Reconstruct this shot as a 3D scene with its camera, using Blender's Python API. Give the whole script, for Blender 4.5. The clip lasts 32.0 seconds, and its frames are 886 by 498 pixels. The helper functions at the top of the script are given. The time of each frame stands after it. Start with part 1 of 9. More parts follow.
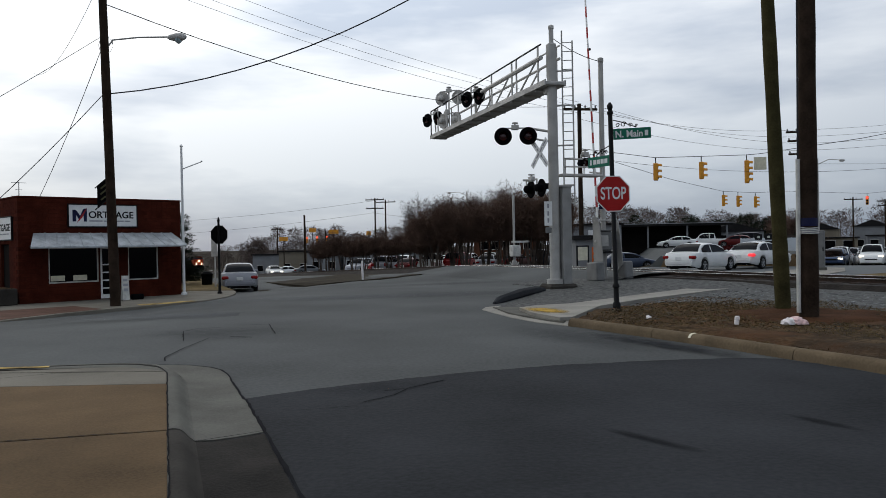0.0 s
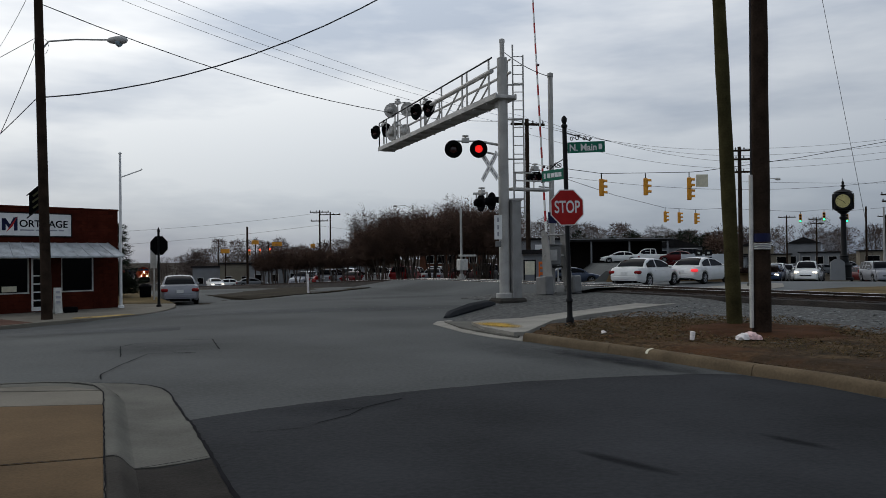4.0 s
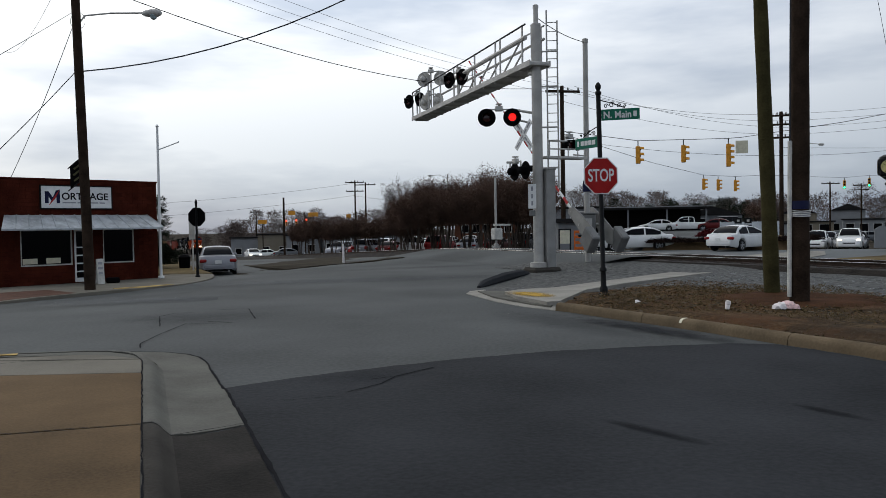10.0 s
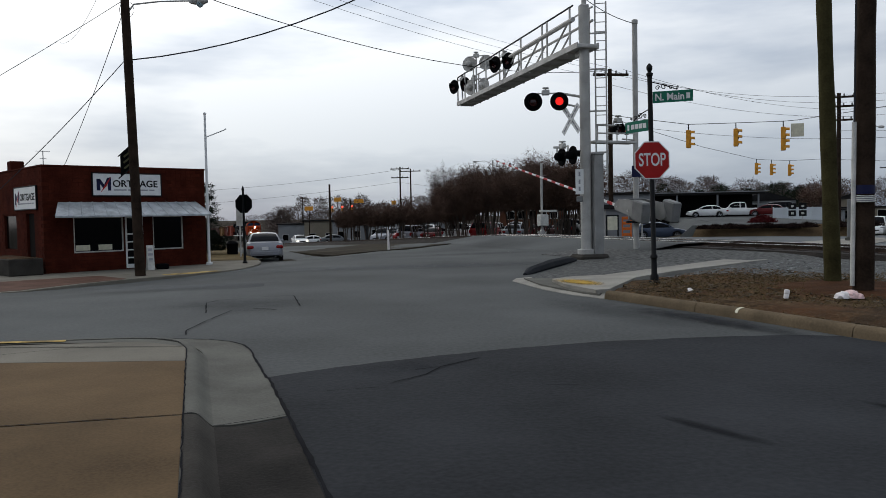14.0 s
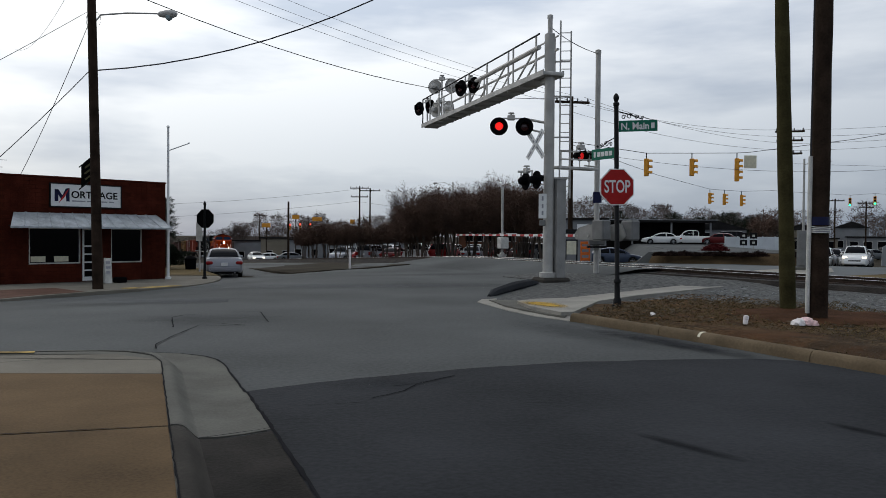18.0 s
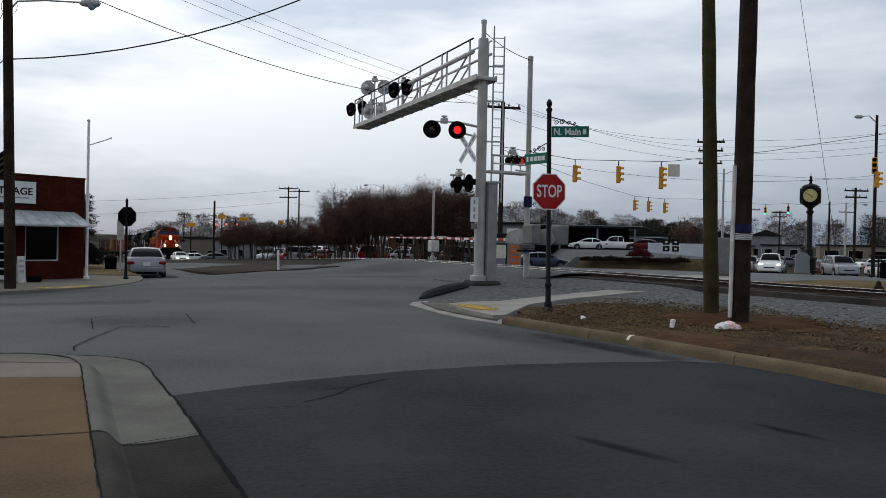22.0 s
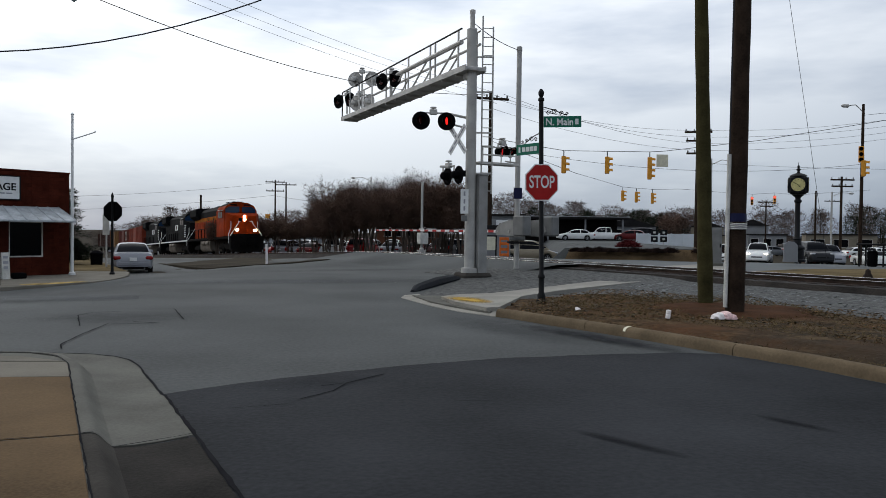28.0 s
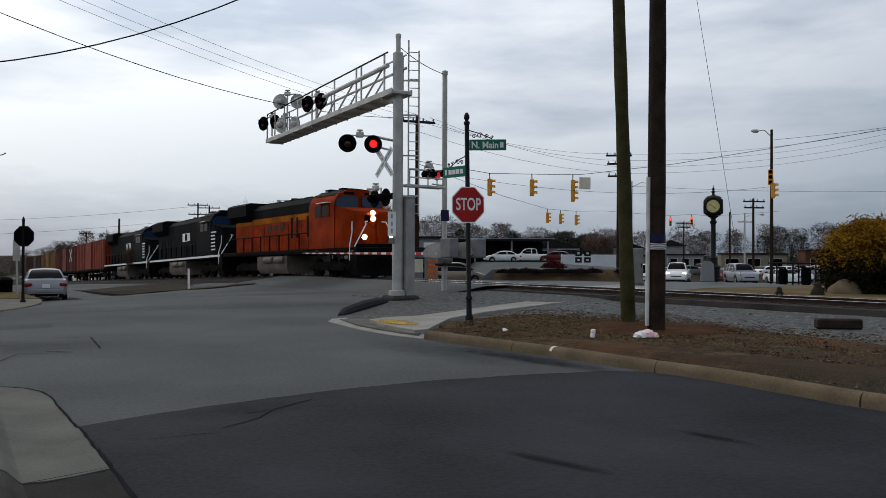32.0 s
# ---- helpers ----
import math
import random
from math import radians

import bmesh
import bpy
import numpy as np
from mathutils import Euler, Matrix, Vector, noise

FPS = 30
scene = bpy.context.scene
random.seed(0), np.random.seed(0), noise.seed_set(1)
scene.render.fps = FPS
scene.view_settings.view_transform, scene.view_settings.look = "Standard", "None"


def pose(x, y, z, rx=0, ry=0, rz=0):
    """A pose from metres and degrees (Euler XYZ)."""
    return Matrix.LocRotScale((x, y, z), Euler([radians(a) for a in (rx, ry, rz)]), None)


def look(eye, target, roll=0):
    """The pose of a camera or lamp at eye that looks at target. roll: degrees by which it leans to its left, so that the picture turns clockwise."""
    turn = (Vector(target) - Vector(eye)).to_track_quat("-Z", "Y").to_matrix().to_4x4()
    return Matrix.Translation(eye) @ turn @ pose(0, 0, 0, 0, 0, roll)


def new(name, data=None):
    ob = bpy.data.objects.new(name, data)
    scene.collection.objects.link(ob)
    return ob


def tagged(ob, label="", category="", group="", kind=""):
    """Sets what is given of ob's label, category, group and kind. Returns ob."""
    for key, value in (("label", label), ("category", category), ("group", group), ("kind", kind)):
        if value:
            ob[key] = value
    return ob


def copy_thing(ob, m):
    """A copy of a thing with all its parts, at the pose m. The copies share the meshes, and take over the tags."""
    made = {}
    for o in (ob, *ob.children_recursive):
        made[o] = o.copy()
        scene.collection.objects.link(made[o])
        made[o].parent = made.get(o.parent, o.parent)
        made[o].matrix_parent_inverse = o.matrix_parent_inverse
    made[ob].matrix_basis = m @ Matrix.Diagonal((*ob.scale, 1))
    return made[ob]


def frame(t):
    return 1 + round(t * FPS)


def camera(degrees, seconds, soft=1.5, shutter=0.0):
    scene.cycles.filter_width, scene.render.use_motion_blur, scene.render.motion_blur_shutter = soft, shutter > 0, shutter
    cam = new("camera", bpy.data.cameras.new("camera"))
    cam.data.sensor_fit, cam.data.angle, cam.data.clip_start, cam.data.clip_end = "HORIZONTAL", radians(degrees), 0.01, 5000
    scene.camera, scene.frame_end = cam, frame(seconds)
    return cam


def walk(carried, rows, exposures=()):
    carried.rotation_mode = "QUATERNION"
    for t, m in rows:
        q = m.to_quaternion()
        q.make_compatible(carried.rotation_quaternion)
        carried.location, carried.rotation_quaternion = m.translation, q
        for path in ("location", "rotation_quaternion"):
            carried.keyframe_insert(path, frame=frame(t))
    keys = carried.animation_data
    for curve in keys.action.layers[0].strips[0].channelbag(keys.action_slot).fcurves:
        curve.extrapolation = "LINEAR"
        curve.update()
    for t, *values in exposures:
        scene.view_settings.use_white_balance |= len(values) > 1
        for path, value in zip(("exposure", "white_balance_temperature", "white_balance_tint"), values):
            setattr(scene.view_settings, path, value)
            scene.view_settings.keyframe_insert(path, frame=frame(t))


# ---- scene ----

cam = camera(59.2, 32.0, soft=0.8)
PATH = [
    (0, (1.638, 0.158, 1.61), (1.436, 2.148, 1.599), -1.1),
    (0.5, (1.595, 0.19, 1.608), (1.471, 2.185, 1.645), -0.7),
    (1, (1.527, 0.267, 1.598), (1.426, 2.264, 1.586), -0.2),
    (1.5, (1.517, 0.382, 1.608), (1.42, 2.379, 1.652), -1.1),
    (2, (1.51, 0.432, 1.614), (1.352, 2.425, 1.679), -0.7),
    (2.5, (1.459, 0.49, 1.599), (1.37, 2.488, 1.625), -1.0),
    (3, (1.447, 0.498, 1.602), (1.402, 2.497, 1.638), -0.9),
    (3.5, (1.444, 0.504, 1.596), (1.381, 2.503, 1.618), -0.7),
    (5.5, (1.433, 0.545, 1.599), (1.396, 2.545, 1.623), -0.4),
    (6, (1.377, 0.711, 1.577), (1.315, 2.71, 1.614), -0.2),
    (6.5, (1.468, 0.504, 1.607), (1.399, 2.502, 1.65), -0.4),
    (7, (1.475, 0.505, 1.605), (1.412, 2.504, 1.647), -0.7),
    (7.5, (1.482, 0.502, 1.606), (1.43, 2.502, 1.639), -0.9),
    (8, (1.477, 0.506, 1.604), (1.439, 2.505, 1.626), -0.8),
    (8.5, (1.477, 0.508, 1.601), (1.449, 2.508, 1.623), -0.6),
    (9, (1.477, 0.502, 1.597), (1.423, 2.501, 1.559), -0.8),
    (9.5, (1.486, 0.493, 1.598), (1.366, 2.489, 1.552), -0.9),
    (10, (1.504, 0.51, 1.602), (1.353, 2.504, 1.547), -1.0),
    (10.5, (1.516, 0.586, 1.589), (1.385, 2.581, 1.514), -0.8),
    (11, (1.505, 0.734, 1.588), (1.44, 2.733, 1.554), -1.0),
    (11.5, (1.577, 0.849, 1.54), (1.498, 2.847, 1.553), -0.8),
    (12, (1.733, 0.849, 1.499), (1.529, 2.839, 1.463), 0.4),
    (12.5, (1.79, 0.861, 1.501), (1.565, 2.848, 1.456), -0.7),
    (13, (1.786, 0.868, 1.508), (1.529, 2.851, 1.463), -1.1),
    (13.5, (1.663, 0.852, 1.531), (1.391, 2.833, 1.502), -0.5),
    (14, (1.468, 0.754, 1.604), (1.202, 2.734, 1.516), -1.1),
    (14.5, (1.414, 0.645, 1.583), (1.183, 2.63, 1.502), -0.1),
    (16.5, (1.264, 0.493, 1.601), (1.088, 2.485, 1.58), -0.0),
    (17, (1.245, 0.509, 1.593), (1.1, 2.503, 1.574), 0.3),
    (17.5, (1.226, 0.603, 1.584), (1.089, 2.598, 1.545), 0.9),
    (18, (1.243, 0.557, 1.594), (1.088, 2.551, 1.559), 0.4),
    (18.5, (1.239, 0.57, 1.584), (1.105, 2.566, 1.551), 0.7),
    (19, (1.233, 0.568, 1.585), (1.106, 2.564, 1.548), 0.6),
    (19.5, (1.228, 0.588, 1.582), (1.116, 2.584, 1.538), 0.7),
    (20, (1.233, 0.589, 1.582), (1.127, 2.585, 1.538), 0.6),
    (20.5, (1.24, 0.573, 1.586), (1.141, 2.57, 1.542), 0.6),
    (21, (1.218, 0.602, 1.583), (1.138, 2.6, 1.533), 0.8),
    (21.5, (1.204, 0.599, 1.579), (1.152, 2.598, 1.546), 1.1),
    (22, (1.165, 0.64, 1.577), (1.191, 2.64, 1.552), 1.2),
    (22.5, (1.132, 0.682, 1.576), (1.104, 2.681, 1.51), 0.6),
    (23, (1.152, 0.729, 1.58), (1.079, 2.727, 1.531), 0.4),
    (23.5, (1.152, 0.755, 1.588), (1.062, 2.753, 1.579), 0.6),
    (24, (1.107, 0.771, 1.593), (1.057, 2.77, 1.619), -0.1),
    (24.5, (1.089, 0.783, 1.586), (1.056, 2.782, 1.605), 0.2),
    (25, (1.09, 0.793, 1.576), (1.072, 2.793, 1.569), 0.1),
    (25.5, (1.074, 0.82, 1.568), (1.058, 2.819, 1.507), 0.5),
    (27.5, (1.077, 0.811, 1.568), (1.119, 2.81, 1.523), 0.5),
    (28, (1.075, 0.815, 1.57), (1.133, 2.814, 1.526), 0.7),
    (28.5, (1.081, 0.822, 1.572), (1.158, 2.821, 1.542), 0.6),
    (29, (1.085, 0.815, 1.574), (1.186, 2.812, 1.553), 0.6),
    (29.5, (1.074, 0.816, 1.568), (1.166, 2.813, 1.537), 0.5),
    (30, (1.075, 0.811, 1.573), (1.144, 2.81, 1.553), 0.4),
    (30.5, (1.074, 0.812, 1.576), (1.164, 2.81, 1.571), 0.4),
    (31, (1.077, 0.811, 1.572), (1.211, 2.807, 1.575), 0.5),
    (31.5, (1.08, 0.804, 1.576), (1.256, 2.796, 1.584), 0.4),
    (32, (1.079, 0.817, 1.569), (1.321, 2.802, 1.584), 0.2),
]
walk(cam, [(t, look(eye, target, roll)) for t, eye, target, roll in PATH],
     [(0, -0.22), (1, -0.44), (2, -0.62), (3, -0.50), (6, -0.56), (8, -0.56), (9, -0.37), (10, -0.17), (11, -0.24), (12, -0.38), (13, -0.27), (14, -0.22), (15.5, -0.30), (17, -0.40), (18, -0.26), (20, -0.22), (22, -0.19), (23, -0.12), (24, -0.43), (25, -0.40), (26.5, -0.20), (28, -0.05), (29, -0.13), (30, -0.16), (32, -0.24)])

# ---- world and light: a high, even overcast in the late afternoon ----
world = bpy.data.worlds.new("overcast_sky")
scene.world = world
world.use_nodes = True
wn, wl = world.node_tree.nodes, world.node_tree.links
wn.clear()
w_out = wn.new("ShaderNodeOutputWorld")
w_bg = wn.new("ShaderNodeBackground")
w_sky = wn.new("ShaderNodeTexSky")
w_sky.sky_type = "NISHITA"
w_sky.sun_disc = False
w_sky.sun_elevation, w_sky.sun_rotation = radians(24), radians(-50)
w_co = wn.new("ShaderNodeTexCoord")
w_map = wn.new("ShaderNodeMapping")
w_map.inputs["Scale"].default_value = (1.0, 1.0, 4.5)
w_noise = wn.new("ShaderNodeTexNoise")
w_noise.inputs["Scale"].default_value = 1.7
w_noise.inputs["Detail"].default_value = 6.0
w_noise.inputs["Roughness"].default_value = 0.52
w_ramp = wn.new("ShaderNodeValToRGB")
w_ramp.color_ramp.elements[0].position, w_ramp.color_ramp.elements[0].color = 0.41, (0.50, 0.55, 0.635, 1)
w_ramp.color_ramp.elements[1].position, w_ramp.color_ramp.elements[1].color = 0.59, (0.97, 0.97, 0.97, 1)
# the cloud deck is thinner, and so brighter, towards the hidden sun
w_dot = wn.new("ShaderNodeVectorMath")
w_dot.operation = "DOT_PRODUCT"
w_dot.inputs[1].default_value = (-0.62, 0.62, 0.48)
w_glow = wn.new("ShaderNodeMapRange")
w_glow.inputs["From Min"].default_value, w_glow.inputs["From Max"].default_value = 0.1, 1.0
w_tint = wn.new("ShaderNodeValToRGB")
w_tint.color_ramp.elements[0].position, w_tint.color_ramp.elements[0].color = 0.0, (0.53, 0.575, 0.645, 1)
w_tint.color_ramp.elements[1].position, w_tint.color_ramp.elements[1].color = 1.0, (1.26, 1.26, 1.25, 1)
w_mul = wn.new("ShaderNodeMixRGB")
w_mul.blend_type, w_mul.inputs["Fac"].default_value = "MULTIPLY", 1.0
w_mix = wn.new("ShaderNodeMixRGB")
w_mix.inputs["Fac"].default_value = 0.008
wl.new(w_co.outputs["Generated"], w_map.inputs["Vector"])
wl.new(w_map.outputs["Vector"], w_noise.inputs["Vector"])
wl.new(w_noise.outputs["Fac"], w_ramp.inputs["Fac"])
wl.new(w_co.outputs["Generated"], w_dot.inputs[0])
wl.new(w_dot.outputs["Value"], w_glow.inputs["Value"])
wl.new(w_ramp.outputs["Color"], w_mul.inputs["Color1"])
wl.new(w_glow.outputs["Result"], w_tint.inputs["Fac"])
wl.new(w_tint.outputs["Color"], w_mul.inputs["Color2"])
# and greyer low down, where the deck is seen through more air
w_sep = wn.new("ShaderNodeSeparateXYZ")
w_low = wn.new("ShaderNodeValToRGB")
w_low.color_ramp.elements[0].position, w_low.color_ramp.elements[0].color = 0.0, (0.39, 0.43, 0.485, 1)
w_low.color_ramp.elements[1].position, w_low.color_ramp.elements[1].color = 0.38, (1.13, 1.13, 1.12, 1)
w_mul2 = wn.new("ShaderNodeMixRGB")
w_mul2.blend_type, w_mul2.inputs["Fac"].default_value = "MULTIPLY", 1.0
wl.new(w_co.outputs["Generated"], w_sep.inputs["Vector"])
wl.new(w_sep.outputs["Z"], w_low.inputs["Fac"])
wl.new(w_mul.outputs["Color"], w_mul2.inputs["Color1"])
wl.new(w_low.outputs["Color"], w_mul2.inputs["Color2"])
wl.new(w_mul2.outputs["Color"], w_mix.inputs["Color1"])
wl.new(w_sky.outputs["Color"], w_mix.inputs["Color2"])
wl.new(w_mix.outputs["Color"], w_bg.inputs["Color"])
w_bg.inputs["Strength"].default_value = 1.34
wl.new(w_bg.outputs["Background"], w_out.inputs["Surface"])

sun_data = bpy.data.lights.new("sun", "SUN")
sun_data.energy, sun_data.angle, sun_data.color = 0.35, radians(25), (1.0, 0.95, 0.88)
sun = new("sun", sun_data)
sun.matrix_world = look((-40, 40, 34), (0, 0, 0))

# ---- materials ----
def mat(name, colour, rough=0.7, metal=0.0, var=0.15, scale=6.0, fine=60.0, bump=0.1, tint=None, island=False, spec=0.2):
    """Base colour varied at two scales, with a fine relief."""
    m = bpy.data.materials.new(name)
    m.use_nodes = True
    n, l = m.node_tree.nodes, m.node_tree.links
    b = n["Principled BSDF"]
    b.inputs["Roughness"].default_value = rough
    b.inputs["Metallic"].default_value = metal
    b.inputs["Specular IOR Level"].default_value = spec
    co = n.new("ShaderNodeTexCoord")
    big, small = n.new("ShaderNodeTexNoise"), n.new("ShaderNodeTexNoise")
    big.inputs["Scale"].default_value, big.inputs["Detail"].default_value = scale, 4.0
    small.inputs["Scale"].default_value, small.inputs["Detail"].default_value = fine, 3.0
    geo = n.new("ShaderNodeNewGeometry")
    l.new(geo.outputs["Position"] if island else co.outputs["Object"], big.inputs["Vector"])
    l.new(geo.outputs["Position"] if island else co.outputs["Object"], small.inputs["Vector"])
    add = n.new("ShaderNodeMath")
    add.operation = "MULTIPLY_ADD"
    add.inputs[1].default_value = 0.45
    l.new(small.outputs["Fac"], add.inputs[0])
    l.new(big.outputs["Fac"], add.inputs[2])
    ramp = n.new("ShaderNodeValToRGB")
    lo = tuple(c * (1 - 1.6 * var) for c in colour)
    hi = tuple(min(1, c * (1 + 1.6 * var)) for c in (tint or colour))
    ramp.color_ramp.elements[0].position, ramp.color_ramp.elements[0].color = 0.45, (*lo, 1)
    ramp.color_ramp.elements[1].position, ramp.color_ramp.elements[1].color = 1.0, (*hi, 1)
    l.new(add.outputs["Value"], ramp.inputs["Fac"])
    l.new(ramp.outputs["Color"], b.inputs["Base Color"])
    if bump:
        bp = n.new("ShaderNodeBump")
        bp.inputs["Strength"].default_value, bp.inputs["Distance"].default_value = bump, 0.02
        l.new(small.outputs["Fac"], bp.inputs["Height"])
        l.new(bp.outputs["Normal"], b.inputs["Normal"])
    return m


def dirt_mat():
    """Bare earth: dark soil, reddish clay and bleached dead grass in uneven patches."""
    m = bpy.data.materials.new("bare_dirt_and_dead_grass")
    m.use_nodes = True
    n, l = m.node_tree.nodes, m.node_tree.links
    b = n["Principled BSDF"]
    b.inputs["Roughness"].default_value, b.inputs["Specular IOR Level"].default_value = 0.95, 0.03
    geo = n.new("ShaderNodeNewGeometry")
    tex = []
    for scale, detail in ((0.45, 4.0), (2.6, 5.0), (16.0, 4.0), (55.0, 3.0)):
        t = n.new("ShaderNodeTexNoise")
        t.inputs["Scale"].default_value, t.inputs["Detail"].default_value = scale, detail
        l.new(geo.outputs["Position"], t.inputs["Vector"])
        tex.append(t)
    soil = n.new("ShaderNodeValToRGB")
    e = soil.color_ramp.elements
    e[0].position, e[0].color = 0.40, (0.020, 0.0125, 0.0072, 1)
    e[1].position, e[1].color = 0.61, (0.112, 0.076, 0.042, 1)
    mid = soil.color_ramp.elements.new(0.5)
    mid.color = (0.062, 0.037, 0.0185, 1)
    clay = n.new("ShaderNodeMixRGB")
    clay.inputs["Color2"].default_value = (0.090, 0.043, 0.021, 1)
    fac = n.new("ShaderNodeValToRGB")
    fac.color_ramp.elements[0].position, fac.color_ramp.elements[1].position = 0.48, 0.62
    sum_ = n.new("ShaderNodeMath")
    sum_.operation = "MULTIPLY_ADD"
    sum_.inputs[1].default_value = 0.55
    half = n.new("ShaderNodeMath")
    half.operation = "MULTIPLY"
    half.inputs[1].default_value = 0.45
    l.new(tex[1].outputs["Fac"], half.inputs[0])
    l.new(tex[2].outputs["Fac"], sum_.inputs[0])
    l.new(half.outputs["Value"], sum_.inputs[2])
    l.new(sum_.outputs["Value"], soil.inputs["Fac"])
    l.new(tex[0].outputs["Fac"], fac.inputs["Fac"])
    l.new(fac.outputs["Color"], clay.inputs["Fac"])
    l.new(soil.outputs["Color"], clay.inputs["Color1"])
    # thin dead turf and grit, in speckles
    turf = n.new("ShaderNodeMixRGB")
    turf.inputs["Color2"].default_value = (0.075, 0.068, 0.052, 1)
    spots = n.new("ShaderNodeValToRGB")
    spots.color_ramp.elements[0].position, spots.color_ramp.elements[1].position = 0.58, 0.70
    l.new(tex[3].outputs["Fac"], spots.inputs["Fac"])
    l.new(spots.outputs["Color"], turf.inputs["Fac"])
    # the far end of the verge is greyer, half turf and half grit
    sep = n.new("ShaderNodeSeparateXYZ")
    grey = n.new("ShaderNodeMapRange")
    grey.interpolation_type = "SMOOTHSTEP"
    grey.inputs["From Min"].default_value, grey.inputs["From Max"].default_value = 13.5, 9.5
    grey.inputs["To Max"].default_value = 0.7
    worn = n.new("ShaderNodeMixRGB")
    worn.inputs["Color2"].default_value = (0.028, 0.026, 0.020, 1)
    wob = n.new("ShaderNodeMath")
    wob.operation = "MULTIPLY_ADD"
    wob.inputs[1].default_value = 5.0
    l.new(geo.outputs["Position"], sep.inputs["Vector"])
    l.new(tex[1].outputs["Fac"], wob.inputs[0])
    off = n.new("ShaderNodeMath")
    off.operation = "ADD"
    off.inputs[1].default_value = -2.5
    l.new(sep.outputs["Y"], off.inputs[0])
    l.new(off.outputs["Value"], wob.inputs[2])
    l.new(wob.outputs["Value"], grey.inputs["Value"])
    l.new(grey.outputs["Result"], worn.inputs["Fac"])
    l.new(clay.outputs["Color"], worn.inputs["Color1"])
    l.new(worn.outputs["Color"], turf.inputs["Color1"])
    l.new(turf.outputs["Color"], b.inputs["Base Color"])
    bp = n.new("ShaderNodeBump")
    bp.inputs["Strength"].default_value, bp.inputs["Distance"].default_value = 0.9, 0.03
    l.new(tex[2].outputs["Fac"], bp.inputs["Height"])
    l.new(bp.outputs["Normal"], b.inputs["Normal"])
    return m


def stain_mat(name, colour, most):
    """A stain on the road that thins out unevenly towards its edge."""
    m = bpy.data.materials.new(name)
    m.use_nodes = True
    n, l = m.node_tree.nodes, m.node_tree.links
    b = n["Principled BSDF"]
    b.inputs["Base Color"].default_value = (*colour, 1)
    b.inputs["Roughness"].default_value, b.inputs["Specular IOR Level"].default_value = 0.9, 0.04
    co = n.new("ShaderNodeTexCoord")
    mp = n.new("ShaderNodeMapping")
    mp.inputs["Location"].default_value, mp.inputs["Scale"].default_value = (-1, -1, 0), (2, 2, 0)
    gr = n.new("ShaderNodeTexGradient")
    gr.gradient_type = "SPHERICAL"
    ns = n.new("ShaderNodeTexNoise")
    ns.inputs["Scale"].default_value, ns.inputs["Detail"].default_value = 3.0, 5.0
    geo = n.new("ShaderNodeNewGeometry")
    mul = n.new("ShaderNodeMath")
    mul.operation = "MULTIPLY"
    rg = n.new("ShaderNodeMapRange")
    rg.inputs["From Min"].default_value, rg.inputs["From Max"].default_value = 0.05, 0.40
    rg.inputs["To Max"].default_value = most
    l.new(co.outputs["Generated"], mp.inputs["Vector"])
    l.new(mp.outputs["Vector"], gr.inputs["Vector"])
    l.new(geo.outputs["Position"], ns.inputs["Vector"])
    l.new(gr.outputs["Fac"], mul.inputs[0])
    l.new(ns.outputs["Fac"], mul.inputs[1])
    l.new(mul.outputs["Value"], rg.inputs["Value"])
    l.new(rg.outputs["Result"], b.inputs["Alpha"])
    return m


def glow(name, colour, strength):
    m = bpy.data.materials.new(name)
    m.use_nodes = True
    b = m.node_tree.nodes["Principled BSDF"]
    b.inputs["Base Color"].default_value = (*colour, 1)
    b.inputs["Emission Color"].default_value = (*colour, 1)
    b.inputs["Emission Strength"].default_value = strength
    b.inputs["Roughness"].default_value = 0.4
    return m


def glass(name, colour, rough=0.06, spec=0.6):
    m = bpy.data.materials.new(name)
    m.use_nodes = True
    b = m.node_tree.nodes["Principled BSDF"]
    b.inputs["Base Color"].default_value = (*colour, 1)
    b.inputs["Roughness"].default_value = rough
    b.inputs["Specular IOR Level"].default_value = spec
    return m


ASPHALT = mat("worn_asphalt", (0.064, 0.067, 0.0655), 0.84, var=0.28, scale=0.22, fine=18, bump=0.25, island=True, spec=0.12)
ASPHALT_NEW = mat("dark_asphalt", (0.0252, 0.0264, 0.0288), 0.88, var=0.3, scale=0.45, fine=22, bump=0.3, island=True, spec=0.06)
ASPHALT_FAR = mat("grey_asphalt", (0.105, 0.112, 0.112), 0.84, var=0.15, scale=0.1, fine=9, bump=0.15, island=True, spec=0.12)
TAR = mat("tar_seal", (0.010, 0.010, 0.012), 0.9, var=0.2, scale=3, bump=0.1, island=True, spec=0.03)
OIL = stain_mat("oil_stain", (0.010, 0.010, 0.012), 0.55)
WORNYELLOW = stain_mat("worn_yellow_paint", (0.42, 0.27, 0.06), 0.9)
GUTTERLINE = stain_mat("dark_gutter_line", (0.022, 0.023, 0.026), 0.75)
GRIME = stain_mat("road_grime", (0.020, 0.021, 0.025), 0.22)
BLEACH = stain_mat("worn_pale_patch", (0.105, 0.11, 0.115), 0.35)
CONCRETE = mat("kerb_concrete", (0.108, 0.104, 0.090), 0.88, var=0.2, scale=1.2, fine=40, bump=0.25, island=True, spec=0.06)
CONCRETE_DARK = mat("weathered_concrete", (0.040, 0.036, 0.031), 0.9, var=0.25, scale=1.6, fine=40, bump=0.3, island=True, spec=0.06)
GUTTERDARK = mat("dark_gutter_concrete", (0.023, 0.0205, 0.018), 0.9, var=0.3, scale=1.6, fine=40, bump=0.3, island=True, spec=0.06)
